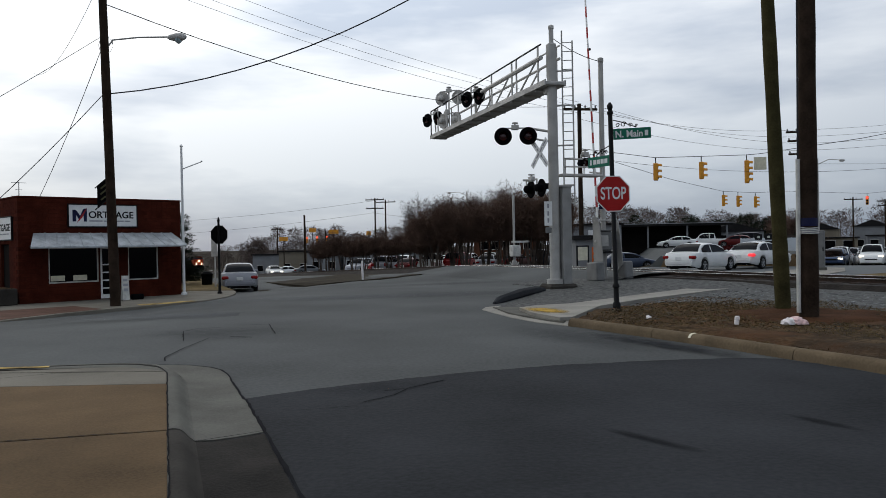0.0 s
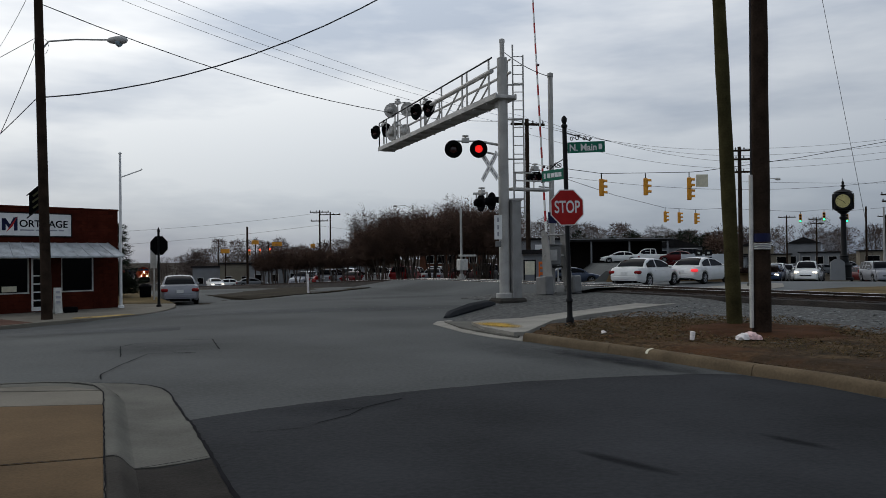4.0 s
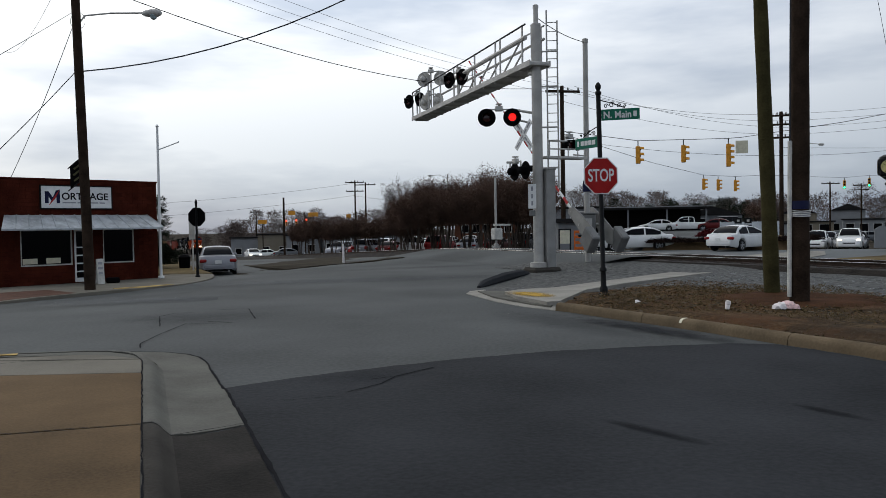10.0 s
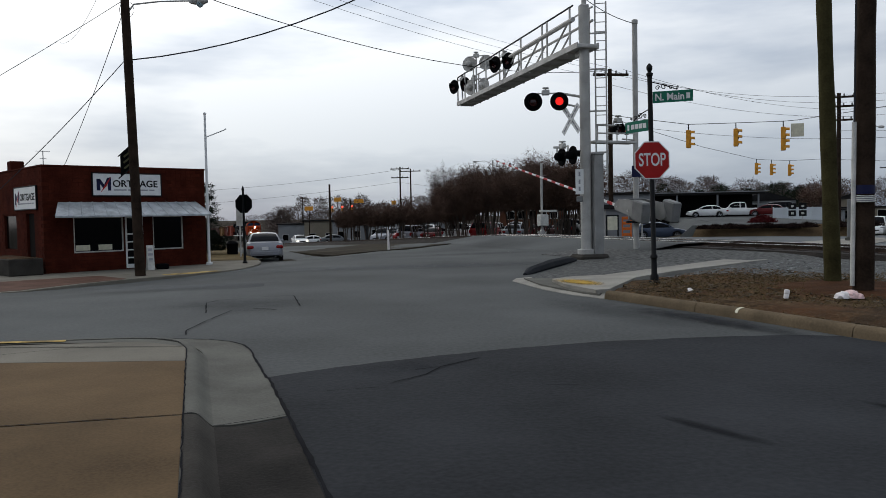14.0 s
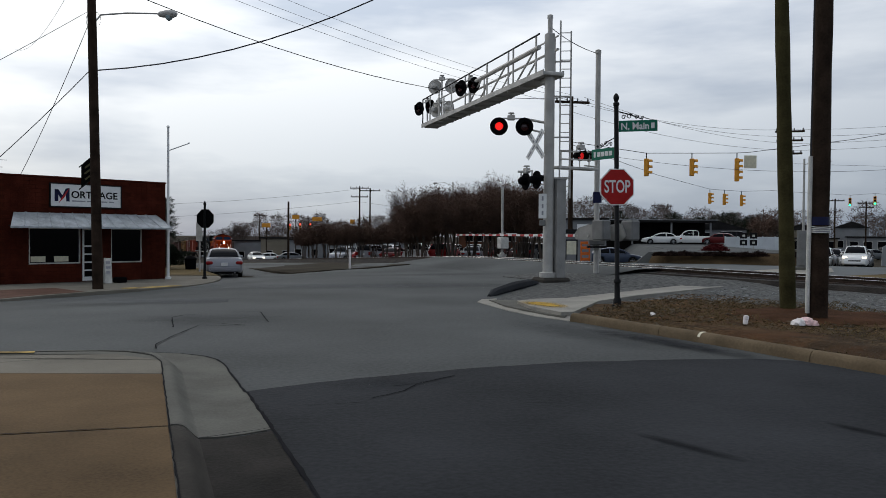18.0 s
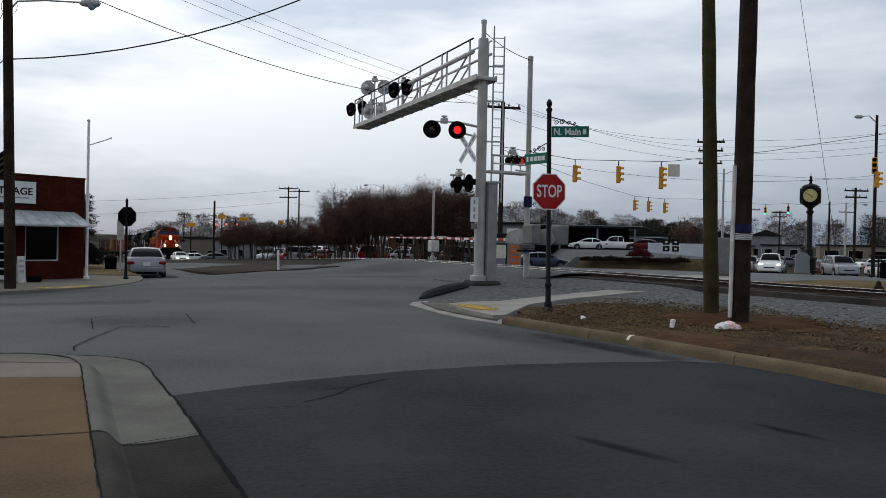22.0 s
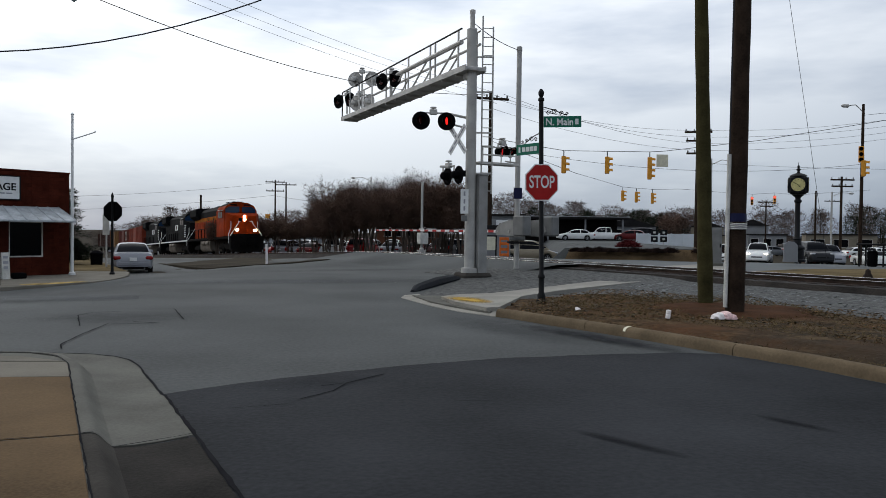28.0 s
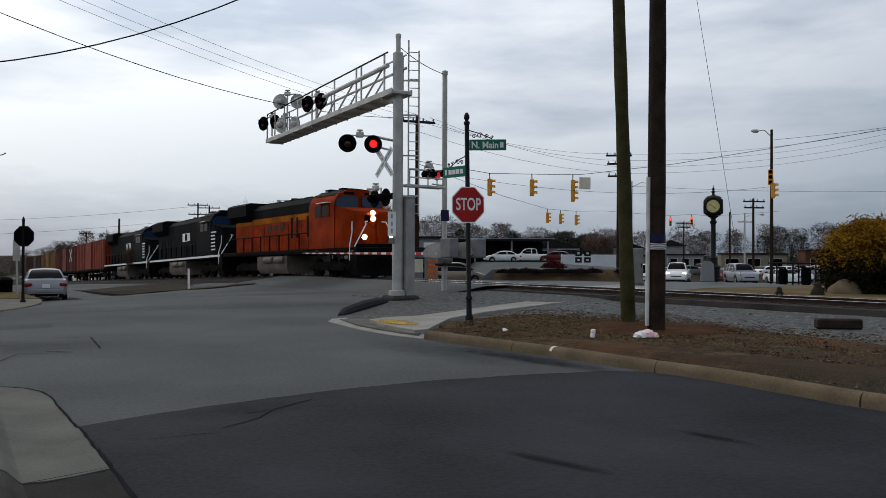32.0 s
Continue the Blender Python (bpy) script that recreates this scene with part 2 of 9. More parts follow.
PAVING = mat("buff_paving", (0.108, 0.071, 0.038), 0.9, var=0.24, scale=0.9, fine=45, bump=0.2, island=True, spec=0.06)
PAVING_PALE = mat("pale_paving", (0.165, 0.150, 0.122), 0.9, var=0.15, scale=1.0, fine=45, bump=0.2, island=True, spec=0.06)
BRICKPAVE = mat("brick_paving", (0.10, 0.055, 0.04), 0.9, var=0.2, scale=2.0, fine=30, bump=0.2, island=True, spec=0.06)
YELLOW = mat("yellow_paint", (0.30, 0.20, 0.06), 0.85, var=0.55, scale=3.0, fine=30, bump=0.2, island=True)
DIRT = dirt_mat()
REDCLAY = mat("red_clay", (0.060, 0.028, 0.014), 0.95, var=0.3, scale=1.5, fine=16, bump=0.5, island=True, spec=0.03)
BANKEARTH = mat("dry_bank_earth", (0.098, 0.066, 0.036), 0.95, var=0.35, scale=0.7, fine=14, bump=0.6, island=True, spec=0.03)
DARKTWIGS = mat("dark_shrub_twigs", (0.022, 0.013, 0.011), 0.95, var=0.4, scale=1.5, bump=0.0, island=True, spec=0.05)
DRYGRASS = mat("dry_grass", (0.115, 0.085, 0.042), 0.95, var=0.3, scale=0.5, fine=12, bump=0.6, island=True, spec=0.03)
LEAFBROWN = mat("fallen_leaf_brown", (0.060, 0.030, 0.013), 0.9, var=0.5, scale=5.0, fine=30, bump=0.0, tint=(0.13, 0.075, 0.035), island=True, spec=0.05)
CLOD = mat("dark_clod", (0.038, 0.026, 0.016), 0.95, var=0.4, scale=6.0, fine=30, bump=0.2, tint=(0.10, 0.082, 0.060), island=True, spec=0.03)
VERGE = mat("dull_verge", (0.036, 0.030, 0.021), 0.95, var=0.3, scale=0.4, fine=9, bump=0.6, island=True, spec=0.03)
PATHCONC = mat("pale_path_concrete", (0.25, 0.235, 0.205), 0.9, var=0.15, scale=1.2, fine=30, bump=0.2, island=True, spec=0.06)
KERBBUFF = mat("buff_kerb_concrete", (0.122, 0.091, 0.057), 0.88, var=0.22, scale=2.0, fine=30, bump=0.25, island=True, spec=0.06)
STONE = mat("pale_stones", (0.17, 0.175, 0.175), 0.92, var=0.45, scale=9.0, fine=40, bump=0.2, island=True, spec=0.1)
GRAVEL = mat("grey_gravel", (0.070, 0.070, 0.066), 0.92, var=0.6, scale=7.0, fine=26, bump=1.0, island=True, spec=0.2)
BALLAST = mat("track_ballast", (0.020, 0.016, 0.013), 0.93, var=0.5, scale=1.2, fine=20, bump=1.0, island=True, spec=0.2)
RAIL = mat("rail_steel", (0.035, 0.022, 0.016), 0.8, 0.0, var=0.3, scale=4, island=True)
RAILTOP = mat("worn_rail_head", (0.55, 0.54, 0.52), 0.25, 1.0, var=0.1, island=True)
TIEWOOD = mat("creosoted_tie", (0.022, 0.015, 0.011), 0.9, var=0.4, scale=5, bump=0.5, island=True)
GALV = mat("galvanised_steel", (0.39, 0.378, 0.352), 0.6, 0.08, var=0.14, scale=2.0, fine=30, bump=0.05)
ALU = mat("grey_aluminium", (0.46, 0.445, 0.415), 0.6, 0.1, var=0.16, scale=2.0, fine=25, bump=0.05)
CABINETGREY = mat("pale_grey_cabinet_paint", (0.25, 0.245, 0.232), 0.6, 0.1, var=0.16, scale=2.0, bump=0.05)
GREYBOX = mat("grey_painted_steel", (0.165, 0.165, 0.16), 0.6, 0.1, var=0.16, scale=2.5, bump=0.05)
BLACK = mat("black_paint", (0.004, 0.004, 0.0045), 0.6, var=0.2, bump=0.03)
BLACKMATT = mat("flat_black_paint", (0.003, 0.003, 0.0035), 0.9, var=0.2, bump=0.03, spec=0.05)
WHITE = mat("white_paint", (0.70, 0.70, 0.68), 0.6, var=0.08, scale=3, bump=0.03)
WHITEDIRTY = mat("dirty_white_paint", (0.50, 0.49, 0.45), 0.7, var=0.2, scale=4, bump=0.05)
REDSIGN = mat("red_sign_sheeting", (0.36, 0.012, 0.011), 0.4, var=0.08, bump=0.0)
GREENSIGN = mat("green_sign_sheeting", (0.01, 0.14, 0.085), 0.4, var=0.08, bump=0.0)
SIGNWHITE = mat("white_sign_sheeting", (0.72, 0.72, 0.70), 0.45, var=0.05, bump=0.0)
SIGNRED = mat("red_stripe_sheeting", (0.40, 0.02, 0.02), 0.45, var=0.08, bump=0.0)
LENSRED = glass("dark_red_lens", (0.035, 0.002, 0.002), 0.25)
LAMPRED = glow("lit_red_lens", (1.0, 0.018, 0.014), 1.25)
LAMPREDDIM = glow("dim_red_lens", (1.0, 0.02, 0.02), 0.45)
LAMPGREEN = glow("lit_green_lens", (0.03, 1.0, 0.45), 3.5)
LAMPREDFAR = glow("lit_red_signal", (1.0, 0.04, 0.03), 5.0)
LAMPWARM = glow("headlight", (1.0, 0.60, 0.25), 40.0)
LAMPCAR = glow("car_headlight", (1.0, 0.85, 0.6), 4.0)
LAMPTAIL = glow("tail_light", (1.0, 0.04, 0.05), 0.9)
TAILDARK = glass("tail_lamp_plastic", (0.22, 0.008, 0.008), 0.25, 0.2)
POLEWOOD = mat("weathered_pole_wood", (0.030, 0.020, 0.014), 0.9, var=0.35, scale=3.0, fine=30, bump=0.6, spec=0.05)
POLEGREEN = mat("mossy_pole_wood", (0.046, 0.040, 0.017), 0.9, var=0.3, scale=3.0, fine=30, bump=0.6, spec=0.05)
SIGNALYELLOW = mat("signal_yellow", (0.62, 0.27, 0.03), 0.5, var=0.12, bump=0.02)
WIRE = mat("black_cable", (0.03, 0.03, 0.034), 0.7, var=0.1, bump=0.0)
BRICK = mat("red_brick", (0.060, 0.0135, 0.0078), 0.95, var=0.3, scale=2.0, fine=25, bump=0.3, island=True, spec=0.03)
MORTAR = mat("brick_mortar", (0.050, 0.012, 0.007), 0.95, var=0.2, scale=3.0, fine=25, bump=0.3, island=True, spec=0.03)
TIN = mat("weathered_tin", (0.44, 0.46, 0.47), 0.5, 0.45, var=0.22, scale=3.0, fine=18, bump=0.1)
DARKGLASS = glass("dark_window_glass", (0.003, 0.003, 0.0035), 0.1, 0.08)
CARGLASS = glass("tinted_car_glass", (0.005, 0.0055, 0.007), 0.1, 0.05)
RUBBER = mat("tyre_rubber", (0.012, 0.012, 0.012), 0.85, var=0.15, bump=0.05)
RIM = mat("alloy_rim", (0.40, 0.40, 0.41), 0.35, 0.7, var=0.1, bump=0.0)
CHROME = mat("chrome", (0.6, 0.6, 0.6), 0.15, 1.0, var=0.03, bump=0.0)
TRUNKBARK = mat("bare_bark", (0.085, 0.065, 0.052), 0.95, var=0.3, scale=4, bump=0.4, island=True)
TWIGS = mat("red_brown_twigs", (0.100, 0.062, 0.046), 0.95, var=0.35, scale=0.7, bump=0.0, island=True, spec=0.1)
# greyer and bluer than TWIGS: the haze of distance is put into the colour
FARTWIGS = mat("far_bare_twigs", (0.100, 0.076, 0.066), 0.95, var=0.35, scale=0.3, bump=0.0, island=True, spec=0.1)
EVERGREEN = mat("evergreen_needles", (0.014, 0.019, 0.011), 0.9, var=0.4, scale=1.5, bump=0.0, island=True, spec=0.1)
GOLDLEAF = mat("golden_foliage", (0.16, 0.078, 0.006), 0.85, var=0.4, scale=2.0, bump=0.0, tint=(0.22, 0.115, 0.010), island=True, spec=0.03)
OLIVELEAF = mat("olive_foliage", (0.016, 0.015, 0.006), 0.85, var=0.4, scale=2.0, bump=0.0, island=True, spec=0.03)
LOCO_ORANGE = mat("orange_loco_paint", (0.225, 0.024, 0.002), 0.7, var=0.34, scale=0.9, fine=12, bump=0.02, spec=0.04)
CABGLASS = glass("blue_grey_cab_glass", (0.012, 0.028, 0.06), 0.1, 0.3)
LOCO_YELLOW = mat("yellow_loco_paint", (0.28, 0.085, 0.004), 0.7, var=0.35, scale=0.8, fine=12, bump=0.02, spec=0.03)
LOCO_BLACK = mat("black_loco_paint", (0.0045, 0.0045, 0.005), 0.75, var=0.4, scale=0.8, fine=12, bump=0.02, spec=0.05)
LOCO_DIRT = mat("grimy_underframe", (0.006, 0.005, 0.0045), 0.9, var=0.5, scale=1.5, fine=15, bump=0.2, spec=0.05)
LOCO_TANK = mat("grey_fuel_tank", (0.13, 0.108, 0.085), 0.7, var=0.25, scale=1.5, bump=0.1)
BOXCAR = mat("brown_boxcar_paint", (0.045, 0.015, 0.010), 0.75, var=0.25, scale=0.8, fine=10, bump=0.05)
BOXCAR_DULL = mat("dull_red_boxcar_paint", (0.10, 0.018, 0.010), 0.75, var=0.25, scale=0.8, fine=10, bump=0.05)
BOXCAR_GOLD = mat("golden_boxcar_paint", (0.16, 0.075, 0.018), 0.75, var=0.3, scale=0.8, fine=10, bump=0.05)
BOXCAR_RED = mat("red_boxcar_paint", (0.19, 0.028, 0.012), 0.75, var=0.22, scale=0.8, fine=10, bump=0.05)
PLASTIC = mat("white_plastic", (0.75, 0.70, 0.68), 0.5, var=0.1, bump=0.05)
PINK = mat("pinkish_plastic_bag", (0.70, 0.48, 0.46), 0.5, var=0.2, scale=20, bump=0.2)
DIAL = mat("aged_yellow_dial", (0.52, 0.46, 0.20), 0.5, var=0.1, bump=0.0)
CREAM = mat("cream_panel", (0.62, 0.58, 0.44), 0.6, var=0.1, bump=0.02)
ORANGE = mat("orange_plastic", (0.55, 0.12, 0.02), 0.6, var=0.15, bump=0.02)
NAVY = mat("navy_paint", (0.008, 0.010, 0.045), 0.5, var=0.1, bump=0.0)
OLIVEBAR = mat("olive_lettering", (0.07, 0.065, 0.03), 0.7, var=0.1, bump=0.0)
SIGNGREY = mat("grey_lettering", (0.28, 0.28, 0.30), 0.6, var=0.05, bump=0.0)
BUILDGREY = mat("pale_far_wall", (0.20, 0.205, 0.21), 0.85, var=0.12, scale=0.5, island=True)
BUILDTAN = mat("tan_far_wall", (0.19, 0.165, 0.125), 0.85, var=0.15, scale=0.5, island=True)
BUILDDARK = mat("dark_far_wall", (0.014, 0.012, 0.011), 0.9, var=0.2, scale=0.5, island=True, spec=0.03)
BUILDRED = mat("red_far_wall", (0.14, 0.025, 0.018), 0.85, var=0.15, scale=0.5, island=True)
FARBRICK = mat("far_brick_wall", (0.085, 0.034, 0.018), 0.9, var=0.2, scale=0.7, island=True)
ROOFDARK = mat("dark_roofing", (0.020, 0.019, 0.019), 0.9, var=0.2, scale=1.0, island=True, spec=0.04)
FENCEWHITE = mat("white_fence_vinyl", (0.55, 0.58, 0.60), 0.7, var=0.08, scale=0.6, island=True)
PAINTS = {k: mat(k + "_car_paint", c, 0.3, 0.1, var=0.04, scale=2, bump=0.0) for k, c in dict(
    white=(0.70, 0.70, 0.68), silver=(0.26, 0.265, 0.285), black=(0.012, 0.012, 0.014), red=(0.24, 0.015, 0.015), blue=(0.03, 0.05, 0.10),
    grey=(0.12, 0.125, 0.13), tan=(0.25, 0.21, 0.15), darkred=(0.10, 0.012, 0.012), slate=(0.055, 0.070, 0.105)).items()}


# ---- mesh building ----
class G:
    """A mesh under construction, in one part's space."""
    def __init__(self):
        self.v, self.f, self.m, self.smooth = [], [], Matrix.Identity(4), False

    def add(self, verts, faces):
        o = len(self.v)
        self.v += [tuple(self.m @ Vector(p)) for p in verts]
        self.f += [tuple(o + i for i in face) for face in faces]
        return self

    def box(self, c, s, ch=0.0, m=None):
        hx, hy, hz = (d / 2 for d in s)
        cx, cy, cz = c
        ch = min(ch, hx * 0.9, hy * 0.9, hz * 0.9)
        if ch <= 0:
            vs = [(cx + a * hx, cy + b * hy, cz + d * hz) for a in (-1, 1) for b in (-1, 1) for d in (-1, 1)]
            fs = [(0, 1, 3, 2), (4, 6, 7, 5), (0, 4, 5, 1), (2, 3, 7, 6), (0, 2, 6, 4), (1, 5, 7, 3)]
        else:
            vs, idx = [], {}
            for a in (-1, 1):
                for b in (-1, 1):
                    for d in (-1, 1):
                        for k in range(3):
                            h = [hx - ch, hy - ch, hz - ch]
                            h[k] += ch
                            idx[a, b, d, k] = len(vs)
                            vs.append((cx + a * h[0], cy + b * h[1], cz + d * h[2]))
            fs = []
            for k in range(3):
                for e in (-1, 1):
                    quad = []
                    for p, q in ((-1, -1), (1, -1), (1, 1), (-1, 1)):
                        sg = [0, 0, 0]
                        sg[k], sg[(k + 1) % 3], sg[(k + 2) % 3] = e, p, q
                        quad.append(idx[sg[0], sg[1], sg[2], k])
                    fs.append(tuple(quad if e > 0 else quad[::-1]))
            for k in range(3):
                i, j = (k + 1) % 3, (k + 2) % 3
                for p in (-1, 1):
                    for q in (-1, 1):
                        s0, s1 = [0, 0, 0], [0, 0, 0]
                        s0[i], s0[j], s0[k] = p, q, -1
                        s1[i], s1[j], s1[k] = p, q, 1
                        quad = [idx[(*s0, i)], idx[(*s1, i)], idx[(*s1, j)], idx[(*s0, j)]]
                        fs.append(tuple(quad if p * q < 0 else quad[::-1]))
            for a in (-1, 1):
                for b in (-1, 1):
                    for d in (-1, 1):
                        tri = [idx[a, b, d, 0], idx[a, b, d, 1], idx[a, b, d, 2]]
                        fs.append(tuple(tri if a * b * d > 0 else tri[::-1]))
        if m is not None:
            vs = [tuple(m @ Vector(p)) for p in vs]
        return self.add(vs, fs)

    def tube(self, pts, r, n=8, cap=True):
        pts = [Vector(p) for p in pts]
        rs = r if isinstance(r, (list, tuple)) else [r] * len(pts)
        vs, fs, ref = [], [], None
        for i, p in enumerate(pts):
            d = (pts[min(i + 1, len(pts) - 1)] - pts[max(i - 1, 0)]).normalized()
            if ref is None:
                ref = d.orthogonal().normalized()
            ref = (ref - d * ref.dot(d)).normalized()
            bi = d.cross(ref)
            vs += [tuple(p + (ref * math.cos(2 * math.pi * k / n) + bi * math.sin(2 * math.pi * k / n)) * rs[i]) for k in range(n)]
        for i in range(len(pts) - 1):
            fs += [(i * n + k, i * n + (k + 1) % n, (i + 1) * n + (k + 1) % n, (i + 1) * n + k) for k in range(n)]
        if cap:
            fs += [tuple(range(n))[::-1], tuple((len(pts) - 1) * n + k for k in range(n))]
        return self.add(vs, fs)

    def lathe(self, prof, n=24, axis="z", c=(0, 0, 0)):
        """prof: (radius, height) pairs from one end to the other."""
        vs, fs = [], []
        for r, h in prof:
            for k in range(n):
                a = 2 * math.pi * k / n
                p = (r * math.cos(a), r * math.sin(a), h)
                p = p if axis == "z" else ((h, p[0], p[1]) if axis == "x" else (p[1], h, p[0]))
                vs.append((p[0] + c[0], p[1] + c[1], p[2] + c[2]))
        for i in range(len(prof) - 1):
            fs += [(i * n + k, i * n + (k + 1) % n, (i + 1) * n + (k + 1) % n, (i + 1) * n + k) for k in range(n)]
        fs += [tuple(range(n))[::-1], tuple((len(prof) - 1) * n + k for k in range(n))]
        return self.add(vs, fs)

    def prism(self, poly, z0, z1, top=None):
        """A plan polygon, counter-clockwise, raised from z0 to z1; top: another outline for the upper side."""
        n, up = len(poly), top or poly
        vs = [(*p, z0) for p in poly] + [(*p, z1) for p in up]
        fs = [tuple(range(n))[::-1], tuple(range(n, 2 * n))] + [(i, (i + 1) % n, n + (i + 1) % n, n + i) for i in range(n)]
        return self.add(vs, fs)

    def side(self, poly, y0, y1):
        """A profile of (x, z), extruded along y."""
        n = len(poly)
        vs = [(p[0], y0, p[1]) for p in poly] + [(p[0], y1, p[1]) for p in poly]
        fs = [tuple(range(n)), tuple(range(n, 2 * n))[::-1]] + [(i, n + i, n + (i + 1) % n, (i + 1) % n) for i in range(n)]
        return self.add(vs, fs)

    def mesh(self, name, material):
        me = bpy.data.meshes.new(name)
        me.from_pydata(self.v, [], self.f)
        if material:
            me.materials.append(material)
        me.update()
        bm = bmesh.new()
        bm.from_mesh(me)
        bmesh.ops.recalc_face_normals(bm, faces=bm.faces)
        bm.to_mesh(me)
        bm.free()
        if self.smooth:
            me.polygons.foreach_set("use_smooth", [True] * len(me.polygons))
            me.set_sharp_from_angle(angle=radians(38))
        return me


def part(name, g, material, parent=None, label=""):
    ob = new(name, g.mesh(name, material))
    if parent is not None:
        ob.parent = parent
    return tagged(ob, label)


def thing(name, m, label, category, group="", kind=""):
    ob = new(name)
    ob.empty_display_size = 0.2
    ob.matrix_world = m
    return tagged(ob, label, category, group, kind)


def solid(name, g, material, label, category, group="", kind="", m=None):
    """A thing of one mesh."""
    ob = part(name, g, material)
    if m is not None:
        ob.matrix_world = m
    return tagged(ob, label, category, group, kind)


def smooth_g():
    g = G()
    g.smooth = True
    return g


def letters(text, size, material, parent, m, name="lettering", depth=0.004, fit=None, bold=0.0):
    cu = bpy.data.curves.new(name, "FONT")
    cu.body, cu.size, cu.extrude, cu.align_x, cu.align_y = text, size, depth, "CENTER", "CENTER"
    cu.offset = bold
    tmp = bpy.data.objects.new(name, cu)
    scene.collection.objects.link(tmp)
    bpy.context.view_layer.update()
    me = bpy.data.meshes.new_from_object(tmp)
    bpy.data.objects.remove(tmp)
    me.materials.clear()
    me.materials.append(material)
    if fit:
        xs = [v.co.x for v in me.vertices]
        ys = [v.co.y for v in me.vertices]
        kx, ky = fit[0] / (max(xs) - min(xs)), fit[1] / (max(ys) - min(ys))
        for v in me.vertices:
            v.co.x *= kx
            v.co.y *= ky
    ob = new(name, me)
    ob.parent = parent
    ob.matrix_local = m
    return ob


def smooth01(x):
    x = min(1.0, max(0.0, x))
    return x * x * (3 - 2 * x)


# ---- the lie of the land ----
TRACK_X, TRACK_Y, TRACK_BEARING = 2.096, 41.205, -0.5254
TRACK_FAR = 300


def bearing(s):
    return TRACK_BEARING + 0.001063 * s - 3.88e-6 * s * s


def _trace():
    """The track's centre line, metre by metre."""
    line = {0: (TRACK_X, TRACK_Y)}
    for step, last in ((1, TRACK_FAR + 20), (-1, -90)):
        x, y = TRACK_X, TRACK_Y
        for s in range(step, last, step):
            a = bearing(s - step / 2)
            x, y = x + step * math.sin(a), y + step * math.cos(a)
            line[s] = (x, y)
    return line


TRACK_LINE = _trace()


def track(s, d=0.0):
    """A point s metres along the track from the crossing, away from the viewer, and d metres to its far side."""
    k = math.floor(s)
    (x0, y0), (x1, y1), t, a = TRACK_LINE[k], TRACK_LINE[k + 1], s - k, bearing(s)
    return (x0 + (x1 - x0) * t + d * math.cos(a), y0 + (y1 - y0) * t - d * math.sin(a))


def grade(s):
    """The fall of the railway, and of the ground by it, away from the crossing."""
    if s < 2:
        return 0.0
    if s < 10:
        return -0.034 * (s - 2) ** 2 / 16
    return -0.034 * (min(s, 108) - 6) - 0.018 * max(0.0, s - 108)


def rail_z(s):
    return 0.40 + grade(s)


def track_yaw(s):
    """The turn of a thing whose front looks along -s, towards the crossing."""
    return -math.degrees(bearing(s))


def land(x, y):
    s = (TRACK_X - x) * 0.5015 + (y - TRACK_Y) * 0.8652
    z = (-0.35 * smooth01((y - 12) / 12) - 0.25 * smooth01((y - 30) / 10)) * smooth01((-5 - x) / 7)
    left = smooth01((0.115 - x / max(y, 1.0)) / 0.05)
    low = grade(min(s, 280)) * left
    z = min(z, low) if s > 2 else z
    right = smooth01((x / max(y, 1.0) - 0.30) / 0.06)
    r = x / max(y, 1.0)
    street = -0.8 * smooth01((y - 46) / 20) * smooth01((0.205 - r) / 0.02) * smooth01((r - 0.08) / 0.03)
    return min(z, street) - 1.3 * smooth01((math.hypot(x, y) - 44) / 50) * right

# ---- ground, road, pavements ----
def grid_sheet(name, us, vs, where, lift, material, label, category="ground"):
    g = G()
    n = len(vs)
    pts = []
    for u in us:
        for v in vs:
            x, y = where(u, v)
            pts.append((x, y, land(x, y) + lift))
    g.add(pts, [(i * n + j, i * n + j + 1, (i + 1) * n + j + 1, (i + 1) * n + j) for i in range(len(us) - 1) for j in range(n - 1)])
    g.smooth = True
    return solid(name, g, material, label, category, kind="structure")


def steps(a, b, n):
    return [a + (b - a) * i / n for i in range(n + 1)]


grid_sheet("ground", [-2200, -900, -400, -220] + steps(-150, 150, 75) + [220, 400, 900, 2200], [-600, -200, -60] + steps(-30, 200, 58) + [230, 260, 300, 400, 800, 1600, 3000],
           lambda u, v: (u, v), -0.06, VERGE, "dull winter grass and dirt ground reaching the horizon")
grid_sheet("road", [-3.3 - 1.6 * i for i in range(44)], steps(-58, 62, 60), lambda u, v: track(v, u), 0.0, ASPHALT,
           "worn grey asphalt road through the street junction", "road")
# the street beyond the track, and the approach over it
grid_sheet("road", steps(3.3, 62, 30), steps(-70, 6, 38), lambda u, v: track(v, u), 0.0, ASPHALT_FAR, "grey asphalt street beyond the railway crossing", "road")


def flat(name, poly, z, material, label, category="ground", thick=0.004, kind="structure", parent=None):
    """A thin flush layer that follows the land at its corners."""
    g = G()
    n = len(poly)
    top = [(x, y, land(x, y) + z) for x, y in poly]
    low = [(x, y, land(x, y) + z - thick) for x, y in poly]
    g.add(top + low, [tuple(range(n)), tuple(range(n, 2 * n))[::-1]] + [(i, n + i, n + (i + 1) % n, (i + 1) % n) for i in range(n)])
    if parent is not None:
        return part(name, g, material, parent)
    return solid(name, g, material, label, category, kind=kind)


# fresh, darker asphalt on the near street
def along(p, q, t):
    return (p[0] + (q[0] - p[0]) * t, p[1] + (q[1] - p[1]) * t)


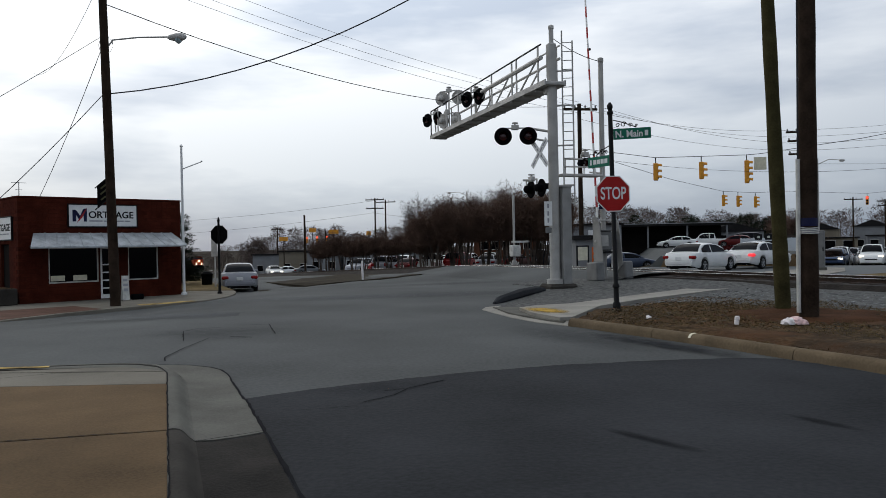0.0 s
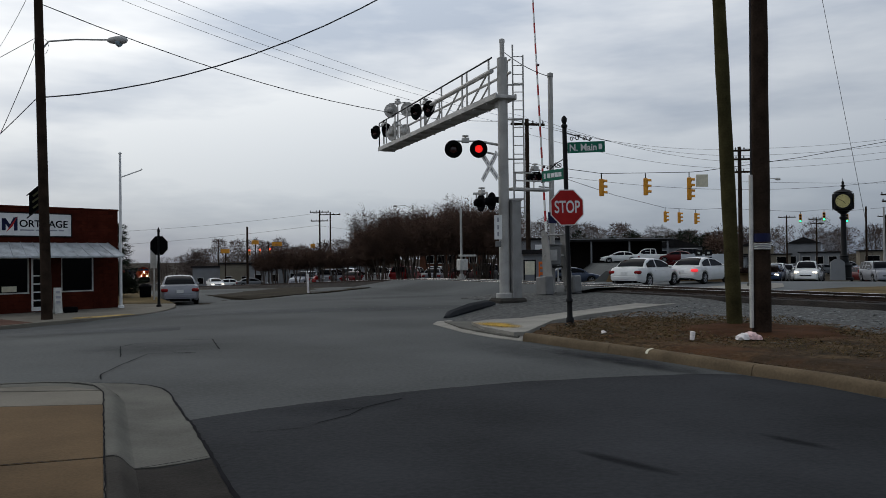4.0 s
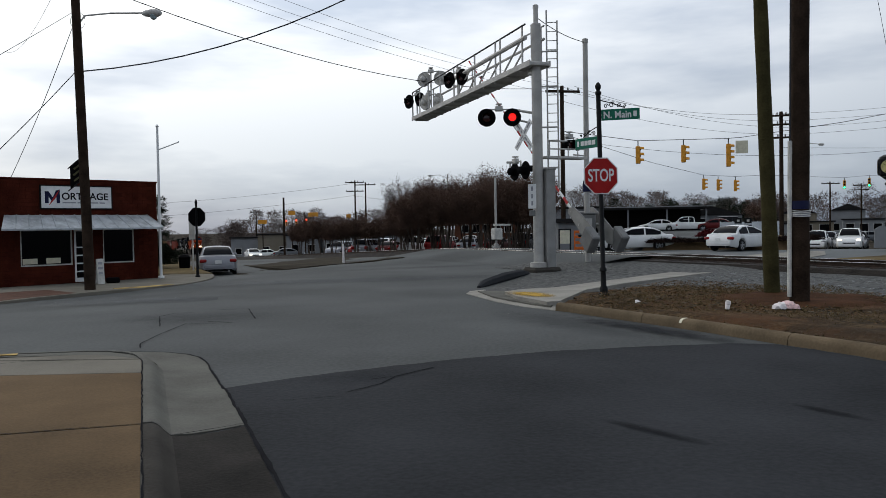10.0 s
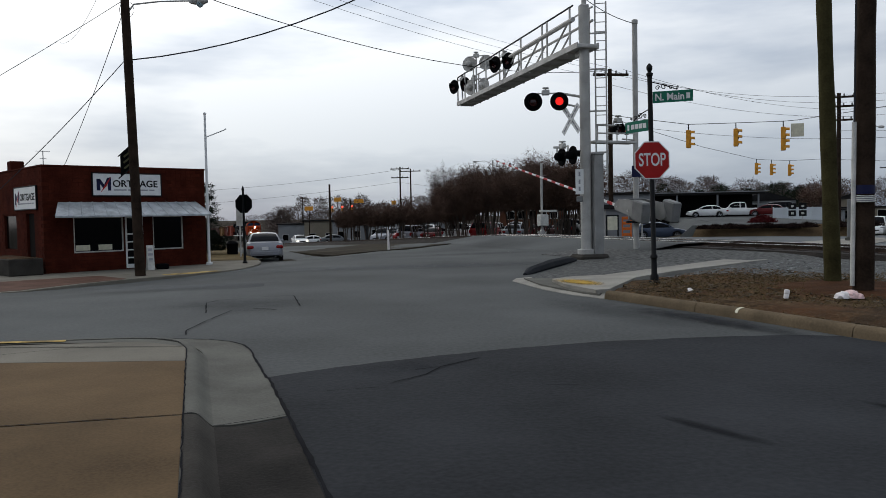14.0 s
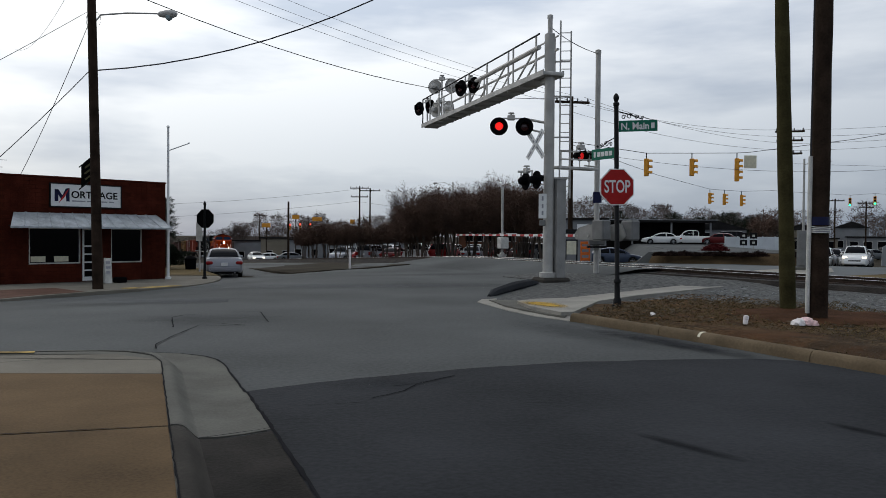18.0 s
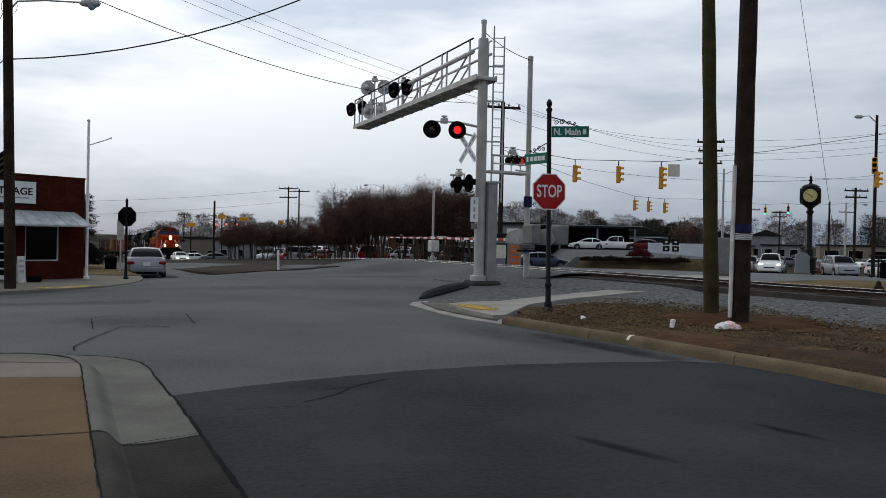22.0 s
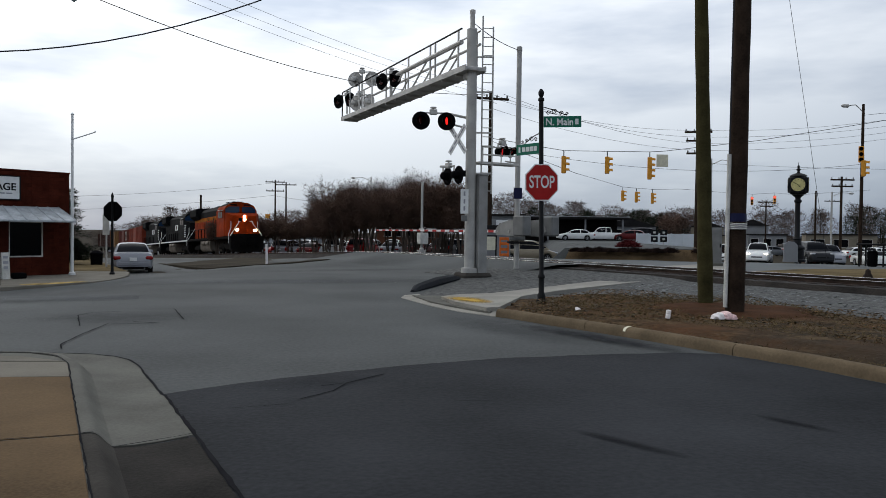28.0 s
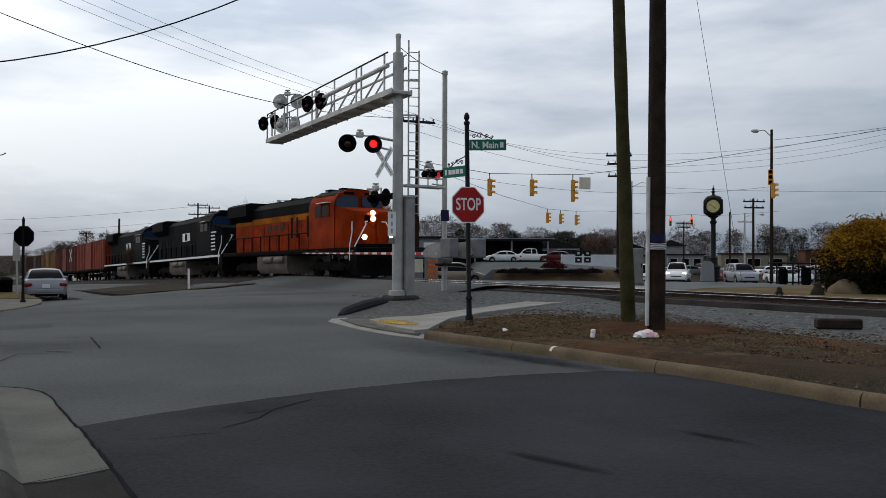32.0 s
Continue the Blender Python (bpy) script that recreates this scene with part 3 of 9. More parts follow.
def ragged(poly, step, jitter, seed):
    """An outline cut into short steps, each a little out of line."""
    rnd = random.Random(seed)
    out = []
    for p, q in zip(poly, poly[1:] + poly[:1]):
        k = max(1, int(math.hypot(q[0] - p[0], q[1] - p[1]) / step))
        out += [p] + [(x + rnd.gauss(0, jitter), y + rnd.gauss(0, jitter)) for x, y in (along(p, q, i / k) for i in range(1, k))]
    return out


OVERLAY = [(-0.65, 6.68), (-1.33, 8.2), (-0.74, 8.76), (0.04, 9.3), (1.04, 9.94), (2.03, 10.42), (3.51, 10.83), (4.45, 11.02), (5.06, 10.90), (5.6, 10.05), (6.3, 8.3), (8.0, 5.4), (11.6, -1.7), (14, -12), (5, -14), (3.2, -2)]
flat("road_patch", ragged(OVERLAY, 0.22, 0.012, 8), 0.010, ASPHALT_NEW, "darker, newer asphalt overlay on the near street", "road")


def crack(pts, w, name="road_crack", material=None, z0=None, label="thin dark tar-filled crack in the asphalt road"):
    g = G()
    left, right = [], []
    rnd = random.Random(len(pts) + int(pts[0][0] * 100))
    fine = []
    for (x0, y0), (x1, y1) in zip(pts, pts[1:]):
        k = max(2, int(math.hypot(x1 - x0, y1 - y0) / 0.12))
        for i in range(k):
            t = i / k
            j = 0.007 if i else 0
            fine.append((x0 + (x1 - x0) * t + rnd.uniform(-j, j), y0 + (y1 - y0) * t + rnd.uniform(-j, j)))
    fine.append(pts[-1])
    for i, (x, y) in enumerate(fine):
        a, b = fine[max(0, i - 1)], fine[min(len(fine) - 1, i + 1)]
        dx, dy = b[0] - a[0], b[1] - a[1]
        q = math.hypot(dx, dy) or 1
        h = w * rnd.uniform(0.45, 1.0) / 2
        z = land(x, y) + 0.015 if z0 is None else z0
        left.append((x - dy / q * h, y + dx / q * h, z))
        right.append((x + dy / q * h, y - dx / q * h, z))
    n = len(fine)
    g.add(left + right, [(i, n + i, n + i + 1, i + 1) for i in range(n - 1)])
    return solid(name, g, material or TAR, label, "crack", "road cracks", "structure")


crack([(-4.29, 13.27), (-4.98, 14.8), (-4.92, 15.3), (-4.5, 15.5)], 0.03)
crack([(-4.25, 15.9), (-3.68, 16.07), (-2.97, 14.29)], 0.032)
crack([(-3.2, 13.75), (-3.56, 13.63), (-3.99, 13.66), (-3.85, 12.3), (-3.69, 11.3), (-3.5, 10.9)], 0.03)
crack([(-3.69, 13.9), (-3.2, 13.75)], 0.05)
crack([(0.1, 8.62), (0.34, 8.79), (0.25, 8.4), (-0.02, 8.0)], 0.03)
crack([(0.34, 8.79), (0.7, 9.3)], 0.03)
crack([(-0.55, 7.62), (-0.1, 7.80)], 0.014)
crack([(1.4, 7.98), (1.75, 7.98)], 0.012)


def stain(x, y, sx, sy, yaw, material, label, z=0.018):
    g = G()
    n = 20
    g.add([(0.5 * sx * math.cos(2 * math.pi * k / n), 0.5 * sy * math.sin(2 * math.pi * k / n), 0) for k in range(n)], [tuple(range(n))])
    solid("stain", g, material, label, "stain", "road stains", "structure", pose(x, y, land(x, y) + z, 0, 0, yaw))


stain(3.72, 12.45, 4.6, 0.85, -59, GUTTERLINE, "dark line in the gutter along the kerb")
stain(2.63, 6.55, 1.25, 0.20, -48, OIL, "dark streak of oil on the asphalt")
stain(4.20, 7.18, 0.9, 0.18, -55, OIL, "dark streak of oil on the asphalt")
stain(0.1, 8.75, 1.7, 1.0, 20, GRIME, "dark grimy patch on the asphalt")
stain(-4.2, 14.6, 3.6, 2.4, 15, GRIME, "dark grimy patch on the asphalt")
for k, (x, y, sx, sy, yaw) in enumerate(((-3.0, 24.5, 14.0, 3.2, 16), (2.5, 13.4, 5.5, 1.6, -62), (-6.5, 18.5, 9.0, 2.2, 8), (-2.0, 31.5, 9.0, 2.4, 30))):
    stain(x, y, sx, sy, yaw, BLEACH if k % 2 == 0 else GRIME, "worn paler patch of asphalt" if k % 2 == 0 else "dark wheel-worn band on the asphalt", 0.014 + 0.001 * k)

# near corner pavement, kerb and gutter; the street edge runs along EDGE
C0, C1 = (-2.66, 9.20), (1.56, 0.30)            # inner kerb line, far to near
def kerbline(t, off):
    dx, dy = C1[0] - C0[0], C1[1] - C0[1]
    q = math.hypot(dx, dy)
    return (C0[0] + dx * t - dy / q * off, C0[1] + dy * t + dx / q * off)


corner_pavement = thing("pavement", pose(0, 0, 0), "buff concrete corner pavement with scored joints", "pavement", kind="structure")
# slabs between scored joints: rows along the street edge
# each row's joints fall away to one side by their own slope
def row_point(t, slope, c):
    x, y = kerbline(t, 0)
    return (x - c, y - slope * c)


SLAB_ROWS = [(PAVING_PALE, -0.045, 0.20, 0.004, 0.05), (PAVING_PALE, 0.007, 0.05, 0.098, 0.10), (PAVING, 0.100, 0.10, 0.335, 0.35), (PAVING, 0.338, 0.35, 0.70, 0.36), (PAVING, 0.704, 0.36, 1.2, 0.36)]
for paint, a, sa, b, sb in SLAB_ROWS:
    for c0, c1 in ((0.012, 4.6), (4.62, 9.6), (9.62, 24.0)):
        q = [row_point(a, sa, max(c0, 0.5) if a < 0 else c0), row_point(a, sa, c1), row_point(b, sb, c1), row_point(b, sb, c0)]
        g = G()
        g.prism(q[::-1], -0.05, 0.15)
        part("slab", g, paint, corner_pavement)
g = G()
g.prism([kerbline(1.2, 0.0), kerbline(0.0, 0.0), (-2.9, 9.48), (-3.3, 9.70), (-3.7, 9.73), (-5.0, 9.45), (-26.7, 5.2), (-24, -8.0)][::-1], -0.06, 0.145)
part("slab_bed", g, CONCRETE, corner_pavement)
near_kerb = thing("kerb", pose(0, 0, 0), "pale concrete kerb with gutter round the pavement corner", "kerb", kind="structure")


def swept(profile, line, name, material, parent, z=0.0, way=1):
    """profile: (outward, height) pairs; line: plan points; outward is to the right of travel."""
    g = smooth_g()
    n = len(profile)
    vs = []
    for i, p in enumerate(line):
        a, b = line[max(0, i - 1)], line[min(len(line) - 1, i + 1)]
        dx, dy = b[0] - a[0], b[1] - a[1]
        q = math.hypot(dx, dy)
        vs += [(p[0] + way * dy / q * o, p[1] - way * dx / q * o, land(*p) + z + h) for o, h in profile]
    g.add(vs, [(i * n + j, i * n + (j + 1) % n, (i + 1) * n + (j + 1) % n, (i + 1) * n + j) for i in range(len(line) - 1) for j in range(n)] + [tuple(range(n)), tuple((len(line) - 1) * n + j for j in range(n))])
    return part(name, g, material, parent)


KERB = [(0.0, -0.05), (0.0, 0.150), (0.015, 0.154), (0.06, 0.152), (0.09, 0.144), (0.12, 0.122), (0.15, 0.088), (0.18, 0.056), (0.205, 0.036), (0.22, 0.028), (0.22, -0.05)]
NEAR_BEND = [(-23.0, 5.9), (-9.0, 8.7), (-4.9, 9.50), (-4.2, 9.66), (-3.7, 9.76), (-3.35, 9.75), (-3.1, 9.66), (-2.92, 9.50), (-2.78, 9.32)]
swept(KERB, NEAR_BEND + [kerbline(t, 0) for t in (0.02, 0.08, 0.16, 0.24, 0.333)], "kerb_length", CONCRETE, near_kerb, way=-1)
swept(KERB, [kerbline(t, 0) for t in (0.337, 0.5, 0.7, 0.95, 1.2)], "kerb_length", CONCRETE_DARK, near_kerb, way=-1)
# the gutter pan: its outer edge sweeps round the corner in a wider bend than the kerb
GUTTER_OUT = [(-6.0, 9.9), (-4.5, 10.35), (-3.6, 10.56), (-3.0, 10.50), (-2.62, 10.33), (-2.34, 10.08), (-2.12, 9.74), (-1.93, 9.36), (-1.74, 8.97), (-1.33, 8.16)]
GUTTER_IN = [(-6.0, 9.50), (-4.4, 9.86), (-3.6, 9.98), (-3.28, 9.95), (-3.0, 9.85), (-2.80, 9.72), (-2.64, 9.52), (-2.52, 9.32), (-2.40, 9.08), (-2.03, 8.30)]


def pan(inner, outer, name, material):
    """A dished strip of concrete between two lines."""
    g = smooth_g()
    vs = []
    for p, q in zip(inner, outer):
        for f, z in ((0.0, -0.05), (0.0, 0.034), (0.25, 0.016), (0.6, 0.010), (1.0, 0.016), (1.0, -0.05)):
            x, y = along(p, q, f)
            vs.append((x, y, z))
    n = 6
    k = len(inner)
    g.add(vs, [(i * n + j, i * n + (j + 1) % n, (i + 1) * n + (j + 1) % n, (i + 1) * n + j) for i in range(k - 1) for j in range(n)] + [tuple(range(n)), tuple((k - 1) * n + j for j in range(n))])
    return part(name, g, material, near_kerb)


pan(GUTTER_IN + [kerbline(t, 0.205) for t in (0.18, 0.25, 0.331)], GUTTER_OUT + [kerbline(t, 0.775) for t in (0.17, 0.23, 0.316)], "gutter_length", CONCRETE)
pan([kerbline(t, 0.205) for t in (0.337, 0.5, 0.7, 0.95, 1.2)], [kerbline(t, 0.775) for t in (0.322, 0.5, 0.7, 0.95, 1.2)], "gutter_length", GUTTERDARK)
crack(GUTTER_OUT[1:] + [kerbline(t, 0.78) for t in (0.16, 0.21, 0.25)], 0.036, z0=0.019)
crack([kerbline(t, 0.795) for t in (0.25, 0.33, 0.5, 0.75, 1.2)], 0.042, z0=0.019)
crack([kerbline(0.334, 0.20), kerbline(0.327, 0.5), kerbline(0.319, 0.77)], 0.016, "pavement_joint", z0=0.036, label="dark open joint across the gutter")
crack([kerbline(0.335, 0.0), kerbline(0.335, 0.08)], 0.014, "pavement_joint", z0=0.1575, label="dark open joint across the kerb")
for pts in (NEAR_BEND[4:] + [kerbline(t, -0.004) for t in (0.02, 0.15, 0.33, 0.6, 0.95, 1.2)], [row_point(0.0055, 0.05, 14), row_point(0.0055, 0.05, 0.01)], [row_point(0.3365, 0.35, 14), row_point(0.3365, 0.35, 0.01)], [row_point(0.06, 0.08, 3.2), row_point(0.07, 0.06, 2.3), row_point(0.02, 0.02, 1.4), row_point(0.006, 0.05, 1.0)]):
    crack(pts, 0.016, "pavement_joint", z0=0.1565, label="dark open joint in the concrete pavement")
flat("yellow_edge", [(-10.5, 8.28), (-4.35, 9.46), (-4.4, 9.56), (-10.5, 8.38)], 0.1585, YELLOW, "worn yellow paint on the pavement edge", "paint")

# right-hand block: kerb, ramp, dirt, gravel and a path


def inland(x, y):
    """How far a point lies behind the kerb of the verge."""
    return (x - 2.72) * 0.858 + (y - 15.0) * 0.513


right_kerb = thing("kerb", pose(0, 0, 0), "buff concrete kerb along the dirt verge", "kerb", kind="structure")
KERB_R = [(-0.17, -0.05), (-0.17, 0.125), (-0.155, 0.142), (-0.12, 0.152), (-0.07, 0.150), (-0.03, 0.138), (-0.005, 0.112), (0.012, 0.07), (0.02, -0.05)]
for line in ([(2.50, 15.27), (2.72, 15.0), (3.28, 14.05), (3.745, 13.335)], [(3.752, 13.325), (4.17, 12.66), (4.56, 12.0), (5.172, 10.864)], [(5.178, 10.854), (5.68, 10.05), (6.372, 8.352)], [(6.378, 8.338), (8.15, 5.4), (11.8, -1.7), (17, -12)]):
    swept(KERB_R, line, "kerb_length", KERBBUFF, right_kerb)
swept([(-0.42, -0.05), (-0.38, 0.045), (0.0, 0.012), (0.02, -0.05)], [(0.70, 19.9), (0.63, 19.2), (1.36, 17.1), (1.91, 16.02), (2.32, 15.48), (2.48, 15.3)], "kerb_length", PATHCONC, right_kerb)


def mound(name, poly, inner, z_edge, z_top, material, label, category="ground", lift=lambda x: 0.0):
    g = smooth_g()
    n = len(poly)
    cx, cy = sum(p[0] for p in poly) / n, sum(p[1] for p in poly) / n
    vs, rings = [], 6
    for r in range(rings + 1):
        t = r / rings
        k = 1 - (1 - inner) * t
        for i, p in enumerate(poly):
            x, y = cx + (p[0] - cx) * k, cy + (p[1] - cy) * k
            zz = z_edge + (z_top - z_edge) * smooth01(t * 1.6) + (0.02 * noise.noise((x * 1.3, y * 1.3, 0)) if r else -0.02) + lift(x)
            vs.append((x, y, zz))
    fs = [(r * n + i, r * n + (i + 1) % n, (r + 1) * n + (i + 1) % n, (r + 1) * n + i) for r in range(rings) for i in range(n)]
    fs.append(tuple(rings * n + i for i in range(n)))
    vs += [(p[0], p[1], -0.2) for p in poly]
    b = (rings + 1) * n
    fs += [(b + i, b + (i + 1) % n, (i + 1) % n, i) for i in range(n)]
    g.add(vs, fs)
    return solid(name, g, material, label, category, kind="structure")


def dense(poly, step=0.7):
    out = []
    for p, q in zip(poly, poly[1:] + poly[:1]):
        k = max(1, int(math.hypot(q[0] - p[0], q[1] - p[1]) / step))
        out += [along(p, q, i / k) for i in range(k)]
    return out


INNER = [(20, -11), (13.4, 0.5), (9.9, 8.0), (9.0, 11.2), (8.9, 13.0), (8.3, 14.4), (7.75, 16.2), (7.5, 18.2), (6.7, 19.8), (5.7, 20.5), (4.6, 19.9), (3.75, 18.6), (3.0, 17.2)]
rough = random.Random(41)
dirt = [(2.62, 15.5), (2.88, 15.1), (3.43, 14.15), (4.32, 12.75), (4.71, 12.1), (5.33, 10.95), (5.83, 10.15), (6.53, 8.43), (8.3, 5.5), (11.95, -1.6), (17.2, -11.9)] + INNER
cut = [p if inland(*p) < 1.0 else (p[0] + rough.gauss(0, 0.2), p[1] + rough.gauss(0, 0.2)) for p in dense(dirt, 0.32)]
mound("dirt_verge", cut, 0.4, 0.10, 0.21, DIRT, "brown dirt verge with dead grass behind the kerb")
gravel = [(1.05, 19.7), (1.25, 21.3), (2.3, 26.2), (4.4, 31.2), (5.3, 32.0), (9.4, 27.0), (13.0, 21.0), (33, -13)] + [(x - 0.9, y - 0.5) for x, y in INNER] + [(2.5, 16.0), (1.75, 17.2)]
mound("gravel_lot", dense(gravel), 0.45, 0.03, 0.05, GRAVEL, "pale grey gravel between the path and the track", lift=lambda x: 0.07 * smooth01((x - 4.5) / 3))
rough = random.Random(43)
mound("clay_patch", [(x + rough.gauss(0, 0.16), y + rough.gauss(0, 0.2)) for x, y in dense([(6.0, 13.2), (7.4, 12.9), (8.3, 13.9), (8.5, 15.4), (7.6, 16.6), (6.3, 16.8), (5.2, 16.2), (5.0, 15.0)], 0.25)], 0.3, 0.17, 0.245, REDCLAY, "bare red clay round the wooden poles")
flat("path", [(1.55, 18.3), (1.80, 17.0), (2.36, 15.75), (2.62, 15.9), (3.42, 18.57), (4.63, 20.47), (8.92, 25.85), (8.0, 26.6), (4.39, 21.6), (2.75, 19.3), (2.0, 18.95)], 0.125, PATHCONC, "pale concrete path crossing the gravel", "path", 0.15)
flat("ramp", [(0.9, 19.3), (1.30, 17.75), (1.62, 17.0), (2.10, 16.05), (2.42, 15.6), (2.5, 15.9), (1.9, 17.2), (1.7, 19.2)], 0.06, CONCRETE, "concrete kerb ramp at the street corner", "ramp", 0.1)
stain(2.10, 17.45, 2.1, 0.95, -66, WORNYELLOW, "worn yellow paint on the kerb ramp", 0.132)
stain(2.16, 17.3, 1.5, 0.7, -60, WORNYELLOW, "worn yellow paint on the kerb ramp", 0.135)
g = smooth_g()
g.tube([(0.88, 21.0, 0.0), (1.0, 21.5, 0.05), (1.5, 23.5, 0.07), (2.05, 25.5, 0.07), (2.35, 26.6, 0.03)], [0.06, 0.13, 0.17, 0.15, 0.07], 8)
solid("asphalt_berm", g, ASPHALT_NEW, "low black asphalt berm along the road edge", "berm", kind="structure")

# far pavement in front of the brick shop
FK = [(-30.0, 8.7), (-16.5, 16.05), (-12.45, 19.8), (-12.0, 22.1), (-11.3, 23.9), (-10.3, 25.6), (-9.75, 26.8), (-9.6, 27.9), (-9.7, 29.2), (-9.95, 30.6), (-10.6, 32.5), (-16, 43), (-26, 62)]
g = G()
zf = -0.22
g.prism([(p[0], p[1]) for p in FK] + [(-42, 62), (-46, 20)], -0.6, zf)
solid("pavement", g, PAVING_PALE, "pale concrete pavement in front of the brick shop", "pavement", kind="structure")
g = G()
g.prism([(-30, 8.95), (-16.62, 16.27), (-12.62, 19.98), (-12.2, 22.15), (-11.6, 23.6), (-13.4, 25.0), (-18.5, 19.4), (-30, 13.0)], zf - 0.05, zf + 0.006)
solid("pavement_band", g, BRICKPAVE, "reddish brick paving band along the kerb", "pavement", kind="structure")
g = G()
g.prism([(-11.0, 24.95), (-10.35, 25.7), (-9.85, 26.75), (-10.2, 27.0), (-10.75, 26.1), (-11.35, 25.35)], zf - 0.05, zf + 0.008)
solid("yellow_edge", g, YELLOW, "worn yellow paint on the pavement corner", "paint", kind="structure")
g = G()
g.prism([(-14.5, 33.0), (-11.0, 33.4), (-16.4, 43.4), (-26, 61.5), (-40, 61)], zf - 0.05, zf + 0.012)
solid("lawn", g, DRYGRASS, "dry grass strip beside the shop", "lawn", kind="structure")

# verge between the road and the track
vg = [track(5.0, -2.9), track(4.0, -4.5), (-5.1, 37.0), (-7.5, 36.6), (-9.4, 39.2), (-14, 47.5), (-24, 66), track(52, -2.9)]
flat("verge", vg, 0.05, VERGE, "dull brown grass verge beside the track", "ground", 0.15)
# raised planted bank and car park beyond the street
g = smooth_g()
bank_low = [(8.9, 47.0), (14, 46.4), (19.6, 46.6), (23, 58), (25.5, 84), (33, 96), (34, 122), (19, 122), (12.2, 62)]
bank_top = [(10.4, 49.2), (14, 48.8), (18.8, 49.0), (21.8, 59), (24.4, 85), (32, 97), (33, 121), (20.4, 121), (13.6, 63)]
g.prism(bank_low, -1.6, 0.62, bank_top)
solid("bank", g, BANKEARTH, "dry grass bank with low shrubs beside the street", "bank", kind="structure")
g = G()
g.prism([(10.8, 49.6), (18.5, 49.4), (21.5, 59.2), (24.1, 85.2), (31.6, 97.2), (32.6, 120), (20.8, 120), (13.9, 63.2)], 0.60, 0.66)
solid("car_park", g, ASPHALT, "raised asphalt car park above the bank", "car park", kind="structure")
g = smooth_g()
g.prism([(7.9, 50.6), (10.9, 49.5), (13.95, 63.2), (20.85, 120), (17, 120), (10.6, 64)], -1.6, 0.64, [(10.35, 50.6), (10.95, 49.7), (13.95, 63.2), (20.85, 120), (20.0, 120), (13.4, 64)])
solid("drive_ramp", g, ASPHALT, "asphalt slope from the side street up to the car park", "road", kind="structure")
# grass island with the street clock
isl = [track(-14.5, 4.2), track(-30, 4.0), track(-60, 4.0), track(-62, 13), track(-40, 14.5), track(-24, 16.5), track(-15.5, 15.8), track(-13.8, 10)]
flat("grass_island", isl[::-1], 0.13, DRYGRASS, "dry grass island round the street clock", "ground", 0.2)
flat("crossing_apron", [(13.2, 38.9), (17.6, 43.3), (18.3, 42.6), (16.6, 38.2), (14.2, 34.6), (12.9, 35.4)][::-1], 0.03, PATHCONC, "pale concrete apron beside the crossing", "pavement", 0.02)

# ---- railway track ----
bed = thing("track_bed", pose(0, 0, 0), "dark ballast bed of the railway track", "ballast", kind="structure")
g = G()
prof = [(-2.25, -0.62), (-1.75, -0.14), (1.75, -0.14), (2.25, -0.62)]
for a0, a1 in ((-70.0, -11.0), (6.0, 290.0)):
    ss = steps(a0, a1, int((a1 - a0) / 5))
    vs = [(*track(s, d), rail_z(s) + z) for s in ss for d, z in prof]
    g.add(vs, [(4 * i + j, 4 * i + j + 1, 4 * i + j + 5, 4 * i + j + 4) for i in range(len(ss) - 1) for j in range(3)])
part("ballast", g, BALLAST, bed)
g = G()
ss = steps(-11.5, 6.5, 6)
vs = [(*track(s, d), rail_z(s) + z) for s in ss for d, z in ((-4.6, 0.008 - 0.40), (-1.9, -0.03), (1.9, -0.03), (4.6, 0.008 - 0.40))]
g.add(vs, [(4 * i + j, 4 * i + j + 1, 4 * i + j + 5, 4 * i + j + 4) for i in range(len(ss) - 1) for j in range(3)])
part("crossing_surface", g, ASPHALT, bed, "dark asphalt surface of the level crossing")
g = smooth_g()
ss = steps(-20.0, -8.5, 12)
vs = []
for s in ss:
    k = smooth01((s + 20) / 4)
    for d, z in ((-1.2, -0.02 + (rail_z(s) - 0.15) * k), (-2.6, -0.02 + (rail_z(s) - 0.20) * k), (-4.2, 0.16 * k), (-6.0, 0.02), (-6.0, -0.2)):
        vs.append((*track(s, d), z))
g.add(vs, [(5 * i + j, 5 * i + j + 1, 5 * i + j + 6, 5 * i + j + 5) for i in range(len(ss) - 1) for j in range(4)])
part("gravel_shoulder", g, GRAVEL, bed, "grey gravel shoulder beside the crossing")
for d0 in (-0.7525, 0.7525):
    rail = None
    for nm, paint, prof in (("rail", RAIL, [(-0.07, -0.15), (-0.07, -0.135), (-0.012, -0.12), (-0.012, -0.04), (-0.034, -0.03), (-0.034, -0.004), (0.034, -0.004), (0.034, -0.03), (0.012, -0.04), (0.012, -0.12), (0.07, -0.135), (0.07, -0.15)]),
                            ("rail_head", RAILTOP, [(-0.03, -0.004), (-0.026, 0.0), (0.026, 0.0), (0.03, -0.004)])):
        g = G()
        ss = steps(-70, 290, 120)
        k = len(prof)
        vs = [(*track(s, d0 + d), rail_z(s) + z) for s in ss for d, z in prof]
        g.add(vs, [(k * i + j, k * i + j + 1, k * i + k + j + 1, k * i + k + j) for i in range(len(ss) - 1) for j in range(k - 1)])
        if rail is None:
            rail = part(nm, g, paint, bed)
        else:
            part(nm, g, paint, rail)
tie_mesh = G().box((0, 0, -0.02), (2.6, 0.22, 0.2), 0.012).mesh("tie", TIEWOOD)
